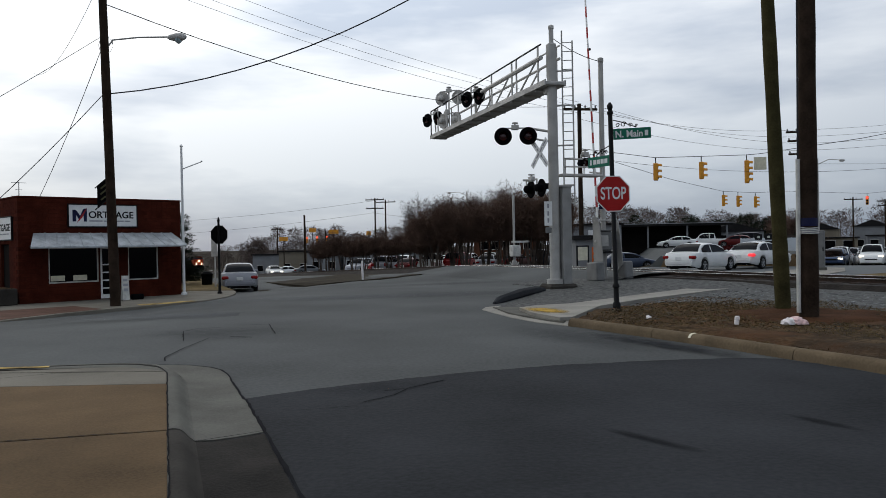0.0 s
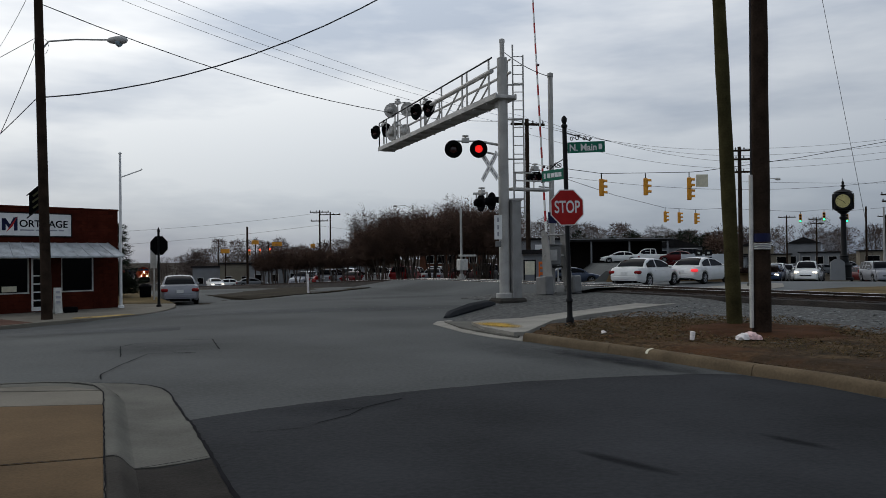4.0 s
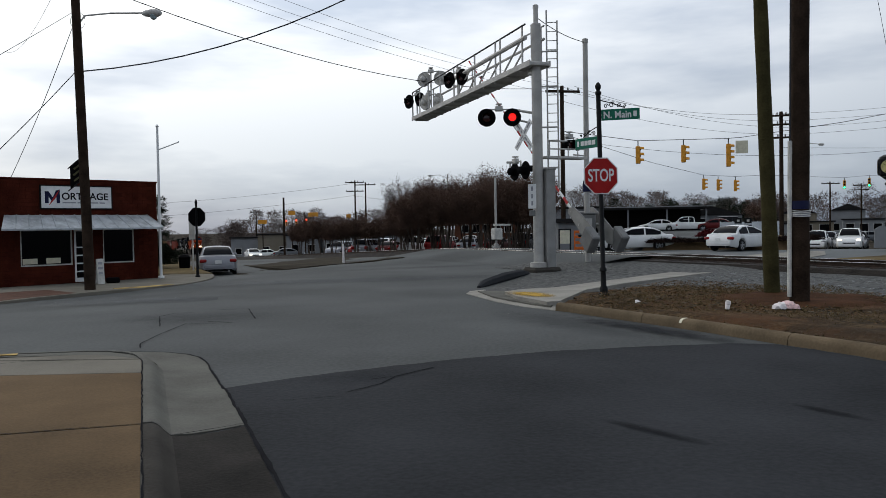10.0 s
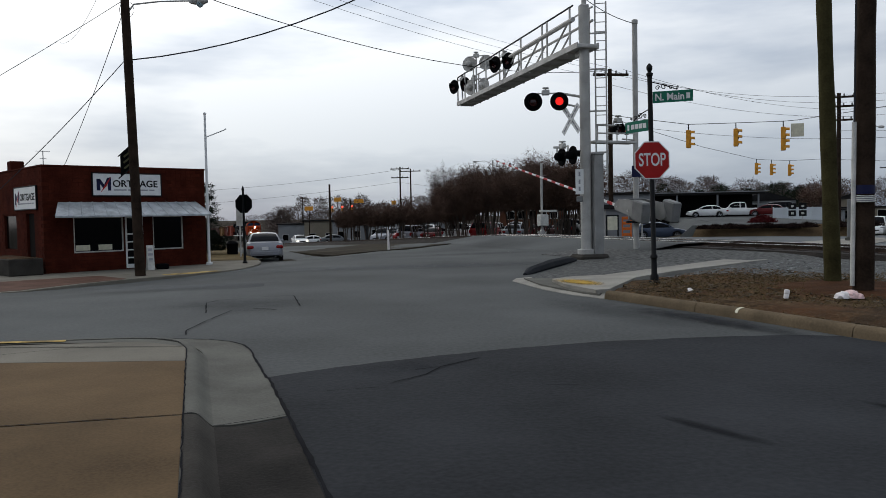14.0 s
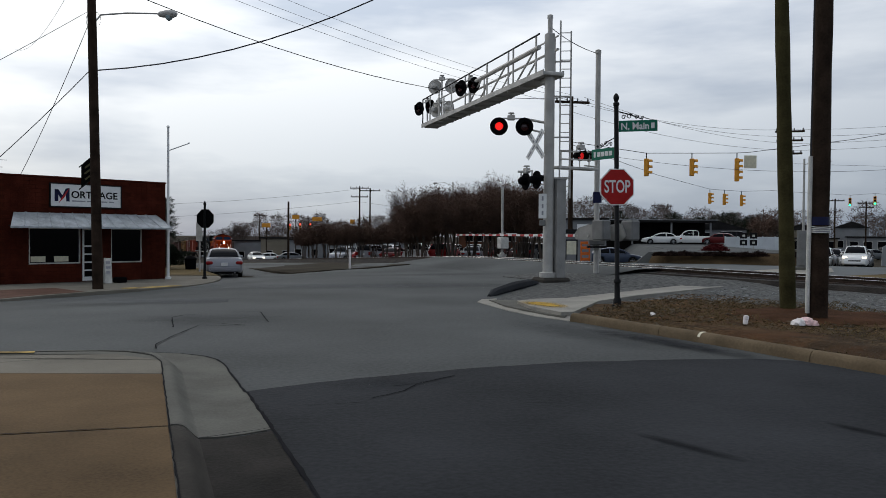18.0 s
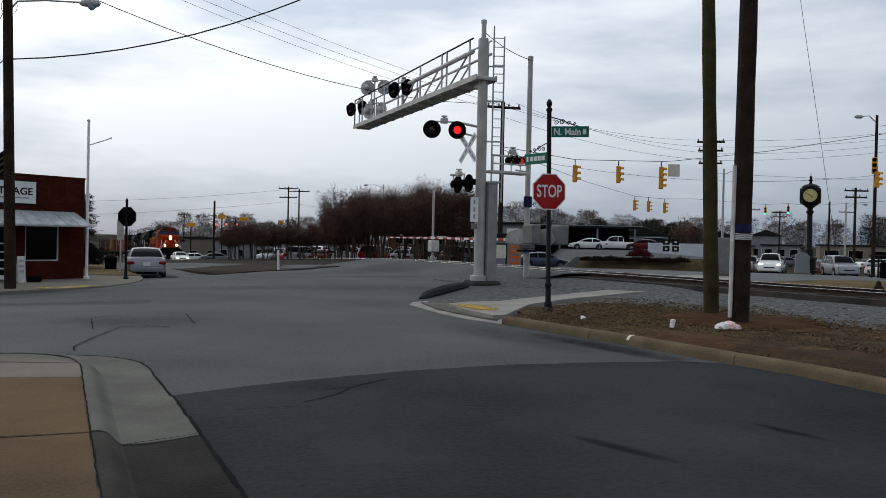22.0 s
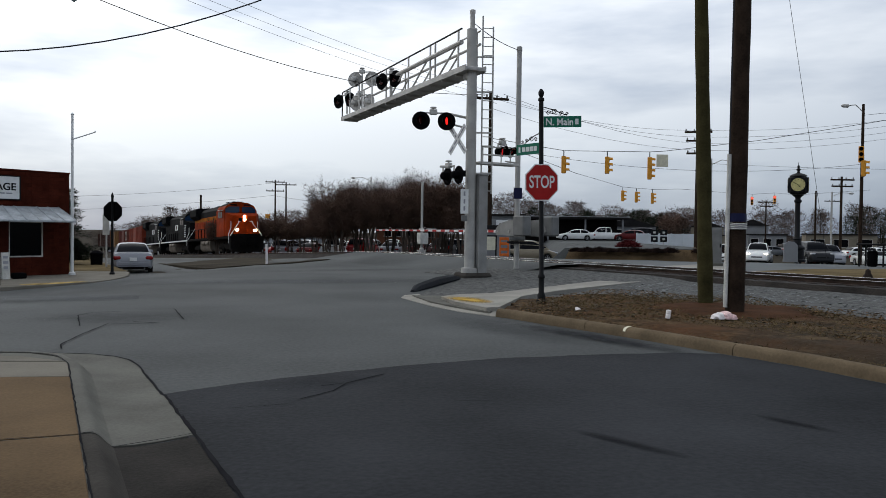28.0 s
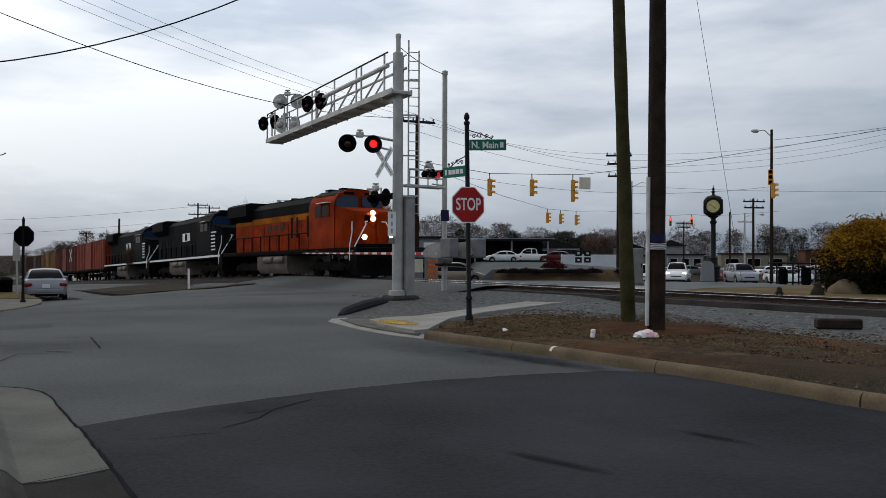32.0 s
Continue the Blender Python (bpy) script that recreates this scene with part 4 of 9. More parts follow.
for i in range(190):
    s = -60 + i * 0.56
    if -11.5 < s < 6.5:
        continue
    x, y = track(s)
    ob = new("tie", tie_mesh)
    ob.parent = bed
    ob.matrix_world = pose(x, y, rail_z(s) - 0.20, 0, 0, track_yaw(s))


swept([(-0.13, 0.12), (-0.12, 0.156), (-0.07, 0.154), (-0.028, 0.142), (-0.001, 0.115), (0.012, 0.085), (-0.01, 0.08)], [(4.19, 12.63), (4.216, 12.585)], "paint_mark", CREAM, right_kerb)

# ---- crossing signals ----
def disc_lamp(parent, x, z, y, r=0.31, lit_part=None, name="lamp", back=None):
    """A flashing light that looks along local -y: black disc, hood, lens; returns the lamp."""
    g = smooth_g()
    g.lathe([(0.02, 0.05), (r, 0.05), (r, 0.035), (0.17, 0.03), (0.16, 0.0)], 28, "y", (x, y, z))
    lamp = part(name, g, BLACKMATT, parent, "round black flasher disc with a red lens")
    g = smooth_g()
    g.lathe([(0.05, 0.32), (0.13, 0.26), (0.15, 0.058), (0.97 * r, 0.056), (0.97 * r, 0.051)], 24, "y", (x, y, z))
    part("housing", g, back or BLACKMATT, lamp)
    g = smooth_g()                                     # peaked hood over the lens
    ring = []
    for k in range(15):
        a = math.pi * (k / 14) * 1.24 - 0.12 * math.pi
        for q, rr in ((0.0, 0.165), (-0.26 + 0.12 * abs(math.cos(a)), 0.165), (-0.26 + 0.12 * abs(math.cos(a)), 0.155), (0.0, 0.155)):
            ring.append((x + rr * math.cos(a), y + q, z + rr * math.sin(a)))
    g.add(ring, [(4 * i + j, 4 * i + (j + 1) % 4, 4 * i + 4 + (j + 1) % 4, 4 * i + 4 + j) for i in range(14) for j in range(4)])
    part("hood", g, BLACKMATT, lamp)
    if not lit_part:
        g = smooth_g()
        g.lathe([(0.02, -0.025), (0.10, -0.018), (0.15, 0.0), (0.15, 0.02)], 20, "y", (x, y, z))
        part("lens", g, LENSRED, lamp, "dark red lens")
    return lamp


def rotor(parent, x, y, z, shine):
    """The turning lamp of a flasher: one side glows, the other is dark red."""
    ob = new("lamp_rotor")
    ob.parent = parent
    ob.matrix_local = pose(x, y, z)
    for nm, paint, s in (("lit_lens", shine, -1), ("dark_lens", LENSRED, 1)):
        g = smooth_g()
        r = 0.134 if s < 0 else 0.152
        g.lathe([(0.02, s * 0.035), (0.10, s * 0.025), (r, s * 0.008), (r, 0.0005 * s if s < 0 else -0.006)], 20, "y")
        o = part(nm, g, paint, ob)
    return ob


def flasher_pair(parent, m, gap=0.9, lit=False, r=0.31, back=None):
    base = new("flasher_pair")
    base.parent = parent
    base.matrix_local = m
    g = smooth_g()
    g.tube([(-gap / 2, 0.22, 0.05), (-gap / 2, 0.22, 0.30), (gap / 2, 0.22, 0.30), (gap / 2, 0.22, 0.05)], 0.03, 8)
    g.box((0, 0.22, 0.33), (0.26, 0.16, 0.18), 0.02)
    g.lathe([(0.03, 0.42), (0.03, 0.46), (0.11, 0.46), (0.11, 0.50)], 12, "z", (0, 0.22, 0))
    part("crossarm", g, ALU, base)
    rot = []
    for x in (-gap / 2, gap / 2):
        disc_lamp(base, x, 0, 0, r, lit_part=lit, back=back)
        if lit:
            rot.append(rotor(base, x, 0.0, 0, LAMPRED if r > 0.25 else LAMPREDDIM))
    return base, rot


MX = 2.78
MAST = pose(MX, 27.75, 0.03, 0, 0, 113.2)
MAST_I = MAST.inverted()
cantilever = thing("cantilever_signal", MAST, "tall grey steel cantilever signal mast with walkway and flashers", "crossing signal")


def facing(x, y, z, rz):
    """A pose in the mast's space from one in the world."""
    return MAST_I @ pose(x, y, z, 0, 0, rz)


g = smooth_g()
g.lathe([(0.30, 0.0), (0.30, 0.30), (0.185, 0.32), (0.182, 4.0), (0.172, 7.3), (0.168, 8.5), (0.06, 8.55)], 24)
part("mast", g, GALV, cantilever)
g = smooth_g()
g.lathe([(0.085, 8.3), (0.085, 9.05), (0.10, 9.06), (0.10, 9.16), (0.04, 9.2)], 14)
part("vent_pipe", g, ALU, cantilever)
g = G()
g.box((0.0, -0.12, 0.0), (1.0, 1.05, 0.28), 0.08)
part("footing", g, CONCRETE_DARK, cantilever, "weathered concrete footing")
g = G()
g.box((0.02, 0, 7.95), (0.27, 0.29, 1.2), 0.03)
part("junction_box", g, GALV, cantilever)
g = G()
g.box((-0.14, -0.35, 1.80), (0.34, 0.34, 3.4), 0.02)
g.box((-0.14, -0.35, 3.52), (0.38, 0.38, 0.05), 0.01)
part("cabinet", g, CABINETGREY, cantilever, "tall grey cable cabinet beside the mast")
ARM_L = 13.6
g = G()
g.box((ARM_L / 2 - 0.1, 0, 7.08), (ARM_L + 0.4, 0.74, 0.05), 0.01)
for y in (-0.38, 0.38):
    g.box((ARM_L / 2 - 0.1, y, 7.13), (ARM_L + 0.4, 0.05, 0.20), 0.01)
for k in range(12):
    g.box((0.6 + 1.15 * k, 0, 7.02), (0.09, 0.70, 0.09), 0.01)
part("walkway", g, ALU, cantilever, "grey aluminium walkway arm over the road")
g = G()
g.box((-0.05, 0, 7.12), (0.5, 0.82, 0.12), 0.02)
g.box((0.25, 0, 6.94), (0.42, 0.26, 0.22), 0.03)
part("arm_clamp", g, ALU, cantilever)
for y in (-0.36, 0.36):
    rail = None
    g = smooth_g()
    g.tube([(0.1, y, 8.52), (ARM_L - 0.05, y, 8.44), (ARM_L, y, 8.40), (ARM_L, y, 7.2)], 0.032, 8)
    rail = part("handrail", g, BLACK if y > 0 else ALU, cantilever)
    g = smooth_g()
    g.tube([(0.1, y, 8.06), (ARM_L - 5.2 if y > 0 else ARM_L - 2.5, y, 7.98)], 0.085 if y > 0 else 0.05, 8)
    part("chord", g, ALU, cantilever)
    for i, x in enumerate((0.35, 2.3, 2.75, 4.9, 6.9, 7.4, 9.2, 11.0, 12.4) if y > 0 else (0.35, 7.0, 12.4)):
        g = G()
        g.box((x, y, 7.84), (0.075, 0.05, 1.30), 0.008)
        part("post", g, ALU, cantilever)
    for x in (0.5, 3.0, 5.4) if y > 0 else (1.8, 4.2, 6.6):
        g = smooth_g()
        g.tube([(x, y, 8.02), (x + 1.5, y, 7.2)], 0.036, 6)
        part("brace", g, ALU, cantilever)
# lamps on the arm: dark faces towards one approach, silver backs of those for the other
def arm_point(x, y, z):
    return MAST @ Vector((x, y, z))


for x, y, z, turn, back, bar in ((12.95, 0.50, 7.94, -44, None, 7.3), (6.55, 0.62, 7.84, -48, None, 7.3), (11.25, 0.05, 8.72, 163, ALU, 7.2), (11.2, 0.10, 7.62, 140, ALU, 7.2)):
    p = arm_point(x, y, z)
    base, _ = flasher_pair(cantilever, facing(p.x, p.y, p.z, turn), 0.86, back=back, r=0.35)
    g = smooth_g()
    g.tube([(0, 0.22, 0.3), (0, 0.22, bar - z)], 0.04, 8)
    part("bracket_pipe", g, ALU, base)
# ladder
lad = new("ladder")
lad.parent = cantilever
lad.matrix_local = facing(MX + 0.36, 27.72, 0.0, 0)
for x in (0.0, 0.36):
    g = smooth_g()
    g.tube([(x, 0, 2.9), (x, 0, 9.0 - x)], 0.028, 6)
    part("rail", g, GALV, lad)
for i in range(19):
    g = smooth_g()
    g.tube([(0, 0, 3.0 + i * 0.31), (0.36, 0, 3.0 + i * 0.31)], 0.016, 5)
    part("rung", g, GALV, lad)
for z in (3.6, 5.0, 6.4, 7.6):
    g = smooth_g()
    g.tube([(-0.34, 0.03, z), (0.36, 0.0, z)], 0.03, 6)
    part("bracket", g, ALU, lad)
# lamps for the near street
pair, ROTORS = flasher_pair(cantilever, facing(MX - 1.29, 27.55, 5.36, 6), 0.88, lit=True)
g = smooth_g()
g.tube([(0.45, 0.22, 0.30), (1.30, 0.30, 0.16)], 0.045, 8)
g.tube([(0.3, 0.22, 0.0), (1.30, 0.30, -0.2)], 0.035, 8)
part("support_pipe", g, ALU, pair)
low_pair, _ = flasher_pair(cantilever, facing(MX - 0.58, 27.55, 3.50, 118), 0.75)
g = smooth_g()
g.tube([(0, 0.2, 0.3), (0.2, 0.45, 0.3)], 0.04, 8)
part("support_pipe", g, ALU, low_pair)
# side platform with a second, turned pair
plat = new("side_platform")
plat.parent = cantilever
plat.matrix_local = facing(MX + 0.2, 27.9, 3.98, 30)
g = G()
g.box((0.85, 0, 0.0), (1.7, 0.5, 0.08), 0.01)
part("walkway", g, ALU, plat)
for z in (0.55, 0.28):
    g = smooth_g()
    g.tube([(0.1, -0.22, z), (1.7, -0.22, z + 0.02)], 0.028, 6)
    part("handrail", g, ALU, plat)
for x in (0.12, 0.5, 0.9, 1.3, 1.68):
    g = smooth_g()
    g.tube([(x, -0.22, 0), (x, -0.22, 0.56)], 0.022, 6)
    part("post", g, ALU, plat)
side_pair, ROTORS_SIDE = flasher_pair(cantilever, facing(MX + 1.3, 28.35, 4.42, 38), 0.42, lit=True, r=0.19)
# crossbuck and plates
buck = new("crossbuck")
buck.parent = cantilever
buck.matrix_local = facing(MX - 0.48, 27.45, 4.72, -52)
for a in (48, -48):
    g = G()
    g.box((0, 0.01 if a > 0 else -0.01, 0), (1.22, 0.015, 0.2), 0.004, Matrix.Rotation(radians(a), 4, "Y"))
    blade = part("blade", g, SIGNWHITE, buck)
    for k, w in ((-0.42, 0.24), (-0.12, 0.2), (0.16, 0.2), (0.42, 0.24)):
        g = G()
        g.box((k, (0.01 if a > 0 else -0.01) - 0.0095, 0), (w, 0.003, 0.05), 0, Matrix.Rotation(radians(a), 4, "Y"))
        part("lettering_bar", g, SIGNGREY, blade)
plate = new("tracks_plate")
plate.parent = cantilever
plate.matrix_local = facing(MX - 0.22, 27.42, 2.62, -8)
g = G()
g.box((0, 0, 0), (0.27, 0.015, 0.84), 0.004)
face = part("plate", g, SIGNWHITE, plate)
for z in (0.26, 0.0, -0.24):
    g = G()
    g.box((0, -0.0095, z), (0.06, 0.003, 0.15))
    part("lettering_bar", g, SIGNGREY, face)
g = G()
g.box((0, 0, -0.58), (0.2, 0.16, 0.2), 0.02)
part("bell_box", g, GREYBOX, plate)

# ---- near gate: pole, drive and the arm that comes down ----
GX, GY = 4.75, 30.5
gate_pole = thing("gate_pole", pose(GX, GY, 0.02), "slender grey steel pole carrying the gate drive", "pole")
g = smooth_g()
g.lathe([(0.16, 0), (0.16, 0.05), (0.105, 0.06), (0.095, 8.45), (0.11, 8.46), (0.11, 8.6), (0.03, 8.64)], 14)
part("pole", g, GALV, gate_pole)
g = G()
g.box((0, 0, -0.02), (0.8, 0.8, 0.2), 0.03)
part("footing", g, CONCRETE_DARK, gate_pole)
g = G()
g.box((0.0, -0.06, 1.62), (0.58, 0.44, 0.74), 0.04)
g.box((0.0, -0.06, 2.02), (0.66, 0.52, 0.05), 0.01)
drive = part("drive_box", g, GREYBOX, gate_pole, "grey gate drive housing")
g = G()
g.box((0, -0.29, 1.62), (0.3, 0.015, 0.42), 0.004)
part("hatch", g, ALU, drive)
g = G()
g.box((0, -0.06, 1.18), (0.7, 0.5, 0.08), 0.01)
part("shelf", g, ROOFDARK, gate_pole)
g = G()
g.box((0.0, -0.13, 3.05), (0.32, 0.012, 0.42), 0.004)
part("notice", g, NAVY, gate_pole, "small blue notice plate")
g = smooth_g()
g.tube([(0, 0, 4.2), (-0.5, -0.1, 4.25)], 0.03, 6)
part("bracket", g, ALU, gate_pole)

gate_arm = new("crossing_gate")           # turns about local y; the arm runs along local x
gate_arm.matrix_world = pose(GX + 0.05, GY - 0.16, 1.62, 0, 0, 90 + 26)
tagged(gate_arm, "red and white striped crossing gate arm with counterweight", "gate")
x, k = 0.90, 0
while x < 12.9:
    w = 0.41
    g = G()
    h = 0.11 - 0.004 * x
    g.box((x + w / 2, 0.30, 0), (w, 0.035, h), 0.004)
    part("stripe", g, SIGNWHITE if k % 2 == 0 else SIGNRED, gate_arm)
    x += w
    k += 1
for x in (3.4, 7.4, 11.4):
    g = smooth_g()
    g.lathe([(0.02, -0.05), (0.05, -0.04), (0.05, 0.04), (0.02, 0.05)], 10, "y", (x, 0.30, 0.10))
    part("arm_lamp", g, LENSRED, gate_arm)
for y in (-0.42, 0.42):
    g = G()
    g.side([(0.95, 0.10), (0.98, -0.02), (0.9, -0.14), (0.2, -0.16), (-0.9, -0.20), (-1.2, 0.0), (-0.9, 0.46), (0.1, 0.40), (0.7, 0.30)], y - 0.015, y + 0.015)
    part("side_plate", g, CABINETGREY, gate_arm)
    g = G()
    g.box((-1.15, y + (0.2 if y > 0 else -0.2), 0.20), (0.72, 0.36, 0.74), 0.05)
    part("counterweight", g, GREYBOX, gate_arm)
g = smooth_g()
g.tube([(0, -0.46, 0), (0, 0.46, 0)], 0.05, 10)
g.tube([(0.8, -0.44, 0), (0.8, 0.44, 0)], 0.03, 8)
part("shaft", g, GALV, gate_arm)

# ---- signal of the far side: mast with drive and lamps ----
fx, fy = 1.15, 48.4
far_signal = thing("crossing_signal", pose(fx, fy, 0.0, 0, 0, 30), "slim grey signal post with gate drive beyond the track", "crossing signal")
g = smooth_g()
g.lathe([(0.16, 0), (0.16, 0.5), (0.075, 0.6), (0.07, 4.6)], 12)
part("post", g, GALV, far_signal)
g = G()
g.box((0, -0.1, 1.15), (0.55, 0.5, 0.7), 0.04)
g.box((0.3, -0.2, 1.7), (1.1, 0.25, 0.12), 0.02)
part("drive_box", g, WHITEDIRTY, far_signal)
g = smooth_g()
g.tube([(0, 0, 0.0), (-0.3, 0, 0.45)], 0.05, 6)
g.tube([(0, 0, 0.0), (0.3, 0, 0.45)], 0.05, 6)
part("foot", g, WHITEDIRTY, far_signal)

# ---- stop sign and street names ----
STOP = pose(3.62, 17.05, 0.12)
stop_sign = thing("stop_sign", STOP @ pose(0, 0, 0, 0.6, -1.0, 0), "red stop sign and green street name signs on a black post", "stop sign")
g = smooth_g()
g.lathe([(0.11, 0.0), (0.11, 0.05), (0.085, 0.08), (0.085, 0.16), (0.06, 0.2), (0.055, 0.5), (0.075, 0.52), (0.075, 0.56), (0.05, 0.6), (0.048, 4.18), (0.065, 4.2), (0.065, 4.24), (0.035, 4.27), (0.06, 4.33), (0.06, 4.38), (0.02, 4.44)], 18)
part("post", g, BLACK, stop_sign)


def octagon(r, turn=22.5):
    return [(r * math.cos(radians(turn + 45 * k)), r * math.sin(radians(turn + 45 * k))) for k in range(8)]


def octo_board(parent, m, size, face, border, text=""):
    holder = new("octagon_board")
    holder.parent = parent
    holder.matrix_local = m
    R = size / 2 / math.cos(radians(22.5))
    for nm, r, y0, y1, paint in (("backing", R * 1.0, 0.0, 0.012, ALU), ("border", R * 0.995, -0.003, 0.0, border), ("face", R * 0.945, -0.006, -0.003, face)):
        g = G()
        g.side(octagon(r), y0, y1)
        part(nm, g, paint, holder)
    if text:
        letters(text, 0.3, SIGNWHITE, holder, pose(0, -0.007, 0, 90, 0, 0), depth=0.001, fit=(size * 0.77, size * 0.35), bold=0.005)
    return holder


octo_board(stop_sign, pose(0.0, -0.07, 2.50, 0, 0, 18), 0.755, REDSIGN, SIGNWHITE, "STOP")


def name_blade(parent, m, length, height, text=""):
    holder = new("name_blade")
    holder.parent = parent
    holder.matrix_local = m
    g = G()
    g.box((length / 2, 0, 0), (length, 0.012, height), 0.003)
    part("blade", g, GREENSIGN, holder)
    if text:
        letters(text, 0.17, SIGNWHITE, holder, pose(length * 0.42, -0.0085, -0.01, 90, 0, 0), depth=0.001, fit=(length * 0.72, height * 0.64), bold=0.004)
        g = G()
        g.box((length * 0.88, -0.008, 0.0), (0.07, 0.003, height * 0.5))
        part("lettering_bar", g, SIGNWHITE, holder)
    else:
        for sy in (-1, 1):
            for c, w in ((0.16, 0.14), (0.33, 0.14), (0.50, 0.14), (0.67, 0.14), (0.86, 0.08)):
                g = G()
                g.box((length * c, sy * 0.008, 0), (length * w, 0.003, height * (0.42 if w > 0.1 else 0.5)))
                part("lettering_bar", g, SIGNWHITE, holder)
    # iron scrollwork over the blade
    for c, r in ((0.10, 0.05), (0.22, 0.065), (0.36, 0.045), (0.48, 0.03)):
        g = smooth_g()
        g.tube([(c + (r * (1 - 0.045 * k)) * math.cos(k * 0.45), 0, height / 2 + r + 0.02 + (r * (1 - 0.045 * k)) * math.sin(k * 0.45)) for k in range(18)], 0.009, 5)
        part("scroll", g, BLACK, holder)
    g = smooth_g()
    g.tube([(0, 0, height / 2 + 0.19), (0.2, 0, height / 2 + 0.13), (length * 0.62, 0, height / 2 + 0.015)], 0.011, 5)
    part("scroll_bar", g, BLACK, holder)
    return holder


name_blade(stop_sign, pose(0.05, 0, 3.76, 0, 0, -4), 0.78, 0.23, "N. Main")
name_blade(stop_sign, pose(-0.04, 0.02, 3.22, 0, 0, 128), 0.66, 0.23)

# ---- pair of wooden poles on the verge ----
def lean_pole(name, x, y, z, top, r0, r1, paint, lx, ly, label):
    t = thing(name, pose(x, y, z), label, "utility pole", "wooden poles")
    g = smooth_g()
    k = 12
    g.tube([(lx * i / k, ly * i / k, top * i / k) for i in range(k + 1)], [r0 + (r1 - r0) * i / k + 0.006 * math.sin(i * 2.3) for i in range(k + 1)], 16)
    part("shaft", g, paint, t)
    return t


lean_pole("utility_pole", 6.65, 15.85, 0.22, 10.0, 0.145, 0.11, POLEGREEN, -0.30, 0.1, "mossy wooden pole leaning a little on the dirt verge")
brown_pole = lean_pole("utility_pole", 6.57, 14.25, 0.22, 10.0, 0.16, 0.125, POLEWOOD, 0.10, 0.1, "dark wooden pole with a pale conduit on the dirt verge")
g = smooth_g()
g.tube([(-0.19, -0.06, 0.1), (-0.17, -0.06, 2.75)], 0.036, 10)
part("conduit", g, WHITEDIRTY, brown_pole, "pale plastic conduit")
g = smooth_g()
g.tube([(-0.17, -0.06, 2.75), (-0.10, -0.06, 10.0)], 0.014, 6)
part("cable", g, WIRE, brown_pole)
for z, h, paint in ((1.50, 0.09, SIGNGREY), (1.66, 0.14, NAVY)):
    g = smooth_g()
    g.lathe([(0.168, z - h / 2), (0.168, z + h / 2)], 18)
    part("band", g, paint, brown_pole)
g = smooth_g()
for k in range(4):
    g.tube([(0.175 * math.cos(a * 0.42), 0.175 * math.sin(a * 0.42), 1.47 + 0.03 * k + 0.008 * math.sin(a)) for a in range(16)], 0.008, 4)
part("tape", g, WHITEDIRTY, brown_pole, "torn pale tape")

# ---- brick shop on the far corner ----
SB = pose(-15.9, 26.45, -0.22, 0, 0, 51.4) @ pose(-0.38, 0, 0)   # local x runs along the front to the right, local y into the building
SHOP_W, SHOP_D, SHOP_H = 6.13, 9.0, 3.80
shop = thing("shop_building", SB, "small red brick shop with a flat roof and tin awning", "building")


def wall_with_holes(width, height, holes, thick, put, paint):
    """Wall from x 0 to width with rectangular openings (x0, x1, z0, z1), built of upright strips."""
    xs = sorted({0.0, width, *[h[0] for h in holes], *[h[1] for h in holes]})
    g = G()
    for x0, x1 in zip(xs, xs[1:]):
        gaps = sorted((h[2], h[3]) for h in holes if h[0] <= x0 + 1e-6 and h[1] >= x1 - 1e-6)
        z = 0.0
        for a, b in gaps + [(height, height)]:
            if a - z > 1e-6:
                put(g, x0, x1, z, a, thick)
            z = max(z, b)
    return g


def front_put(g, x0, x1, z0, z1, th):
    g.box(((x0 + x1) / 2, th / 2, (z0 + z1) / 2), (x1 - x0, th, z1 - z0))


HOLES = [(1.0, 2.80, 0.68, 2.00), (2.86, 3.56, 0.03, 2.00), (3.93, 5.16, 0.68, 2.00)]
def wall_piece(g, x0, x1, z0, z1, th):
    q = G()
    front_put(q, x0, x1, z0, z1, th)
    part("wall_pier" if z1 - z0 > 3 else "wall_panel", q, MORTAR, shop)


wall_with_holes(SHOP_W, SHOP_H, HOLES, 0.25, wall_piece, MORTAR)
SIDE_HOLES = [(1.0, 1.95, 0.05, 2.15), (3.2, 4.8, 0.8, 2.1)]
g = wall_with_holes(SHOP_D, SHOP_H, SIDE_HOLES, 0.25, lambda g, a, b, z0, z1, th: g.box((th / 2, (a + b) / 2, (z0 + z1) / 2), (th, b - a, z1 - z0)), MORTAR)
g.v = [(x, y if y > 0.2501 else max(y, 0.2501), z) for x, y, z in g.v]
part("side_wall", g, MORTAR, shop)
g = G()
g.box((SHOP_W - 0.125, SHOP_D / 2 + 0.13, SHOP_H / 2), (0.25, SHOP_D - 0.26, SHOP_H))
part("side_wall", g, BRICK, shop)
g = G()
g.box((SHOP_W / 2, SHOP_D - 0.12, SHOP_H / 2), (SHOP_W - 0.52, 0.24, SHOP_H))
part("back_wall", g, BRICK, shop)
g = G()
g.box((SHOP_W / 2, SHOP_D / 2, SHOP_H - 0.45), (SHOP_W - 0.5, SHOP_D - 0.5, 0.12))
part("roof", g, ROOFDARK, shop)
g = G()
g.box((SHOP_W / 2, 0.125, SHOP_H + 0.03), (SHOP_W + 0.06, 0.31, 0.06), 0.01)
g.box((0.125, SHOP_D / 2 + 0.16, SHOP_H + 0.03), (0.31, SHOP_D - 0.3, 0.06), 0.01)
part("coping", g, BRICK, shop)
g = G()
g.box((SHOP_W / 2, SHOP_D / 2, 0.0), (SHOP_W - 0.52, SHOP_D - 0.52, 0.06))
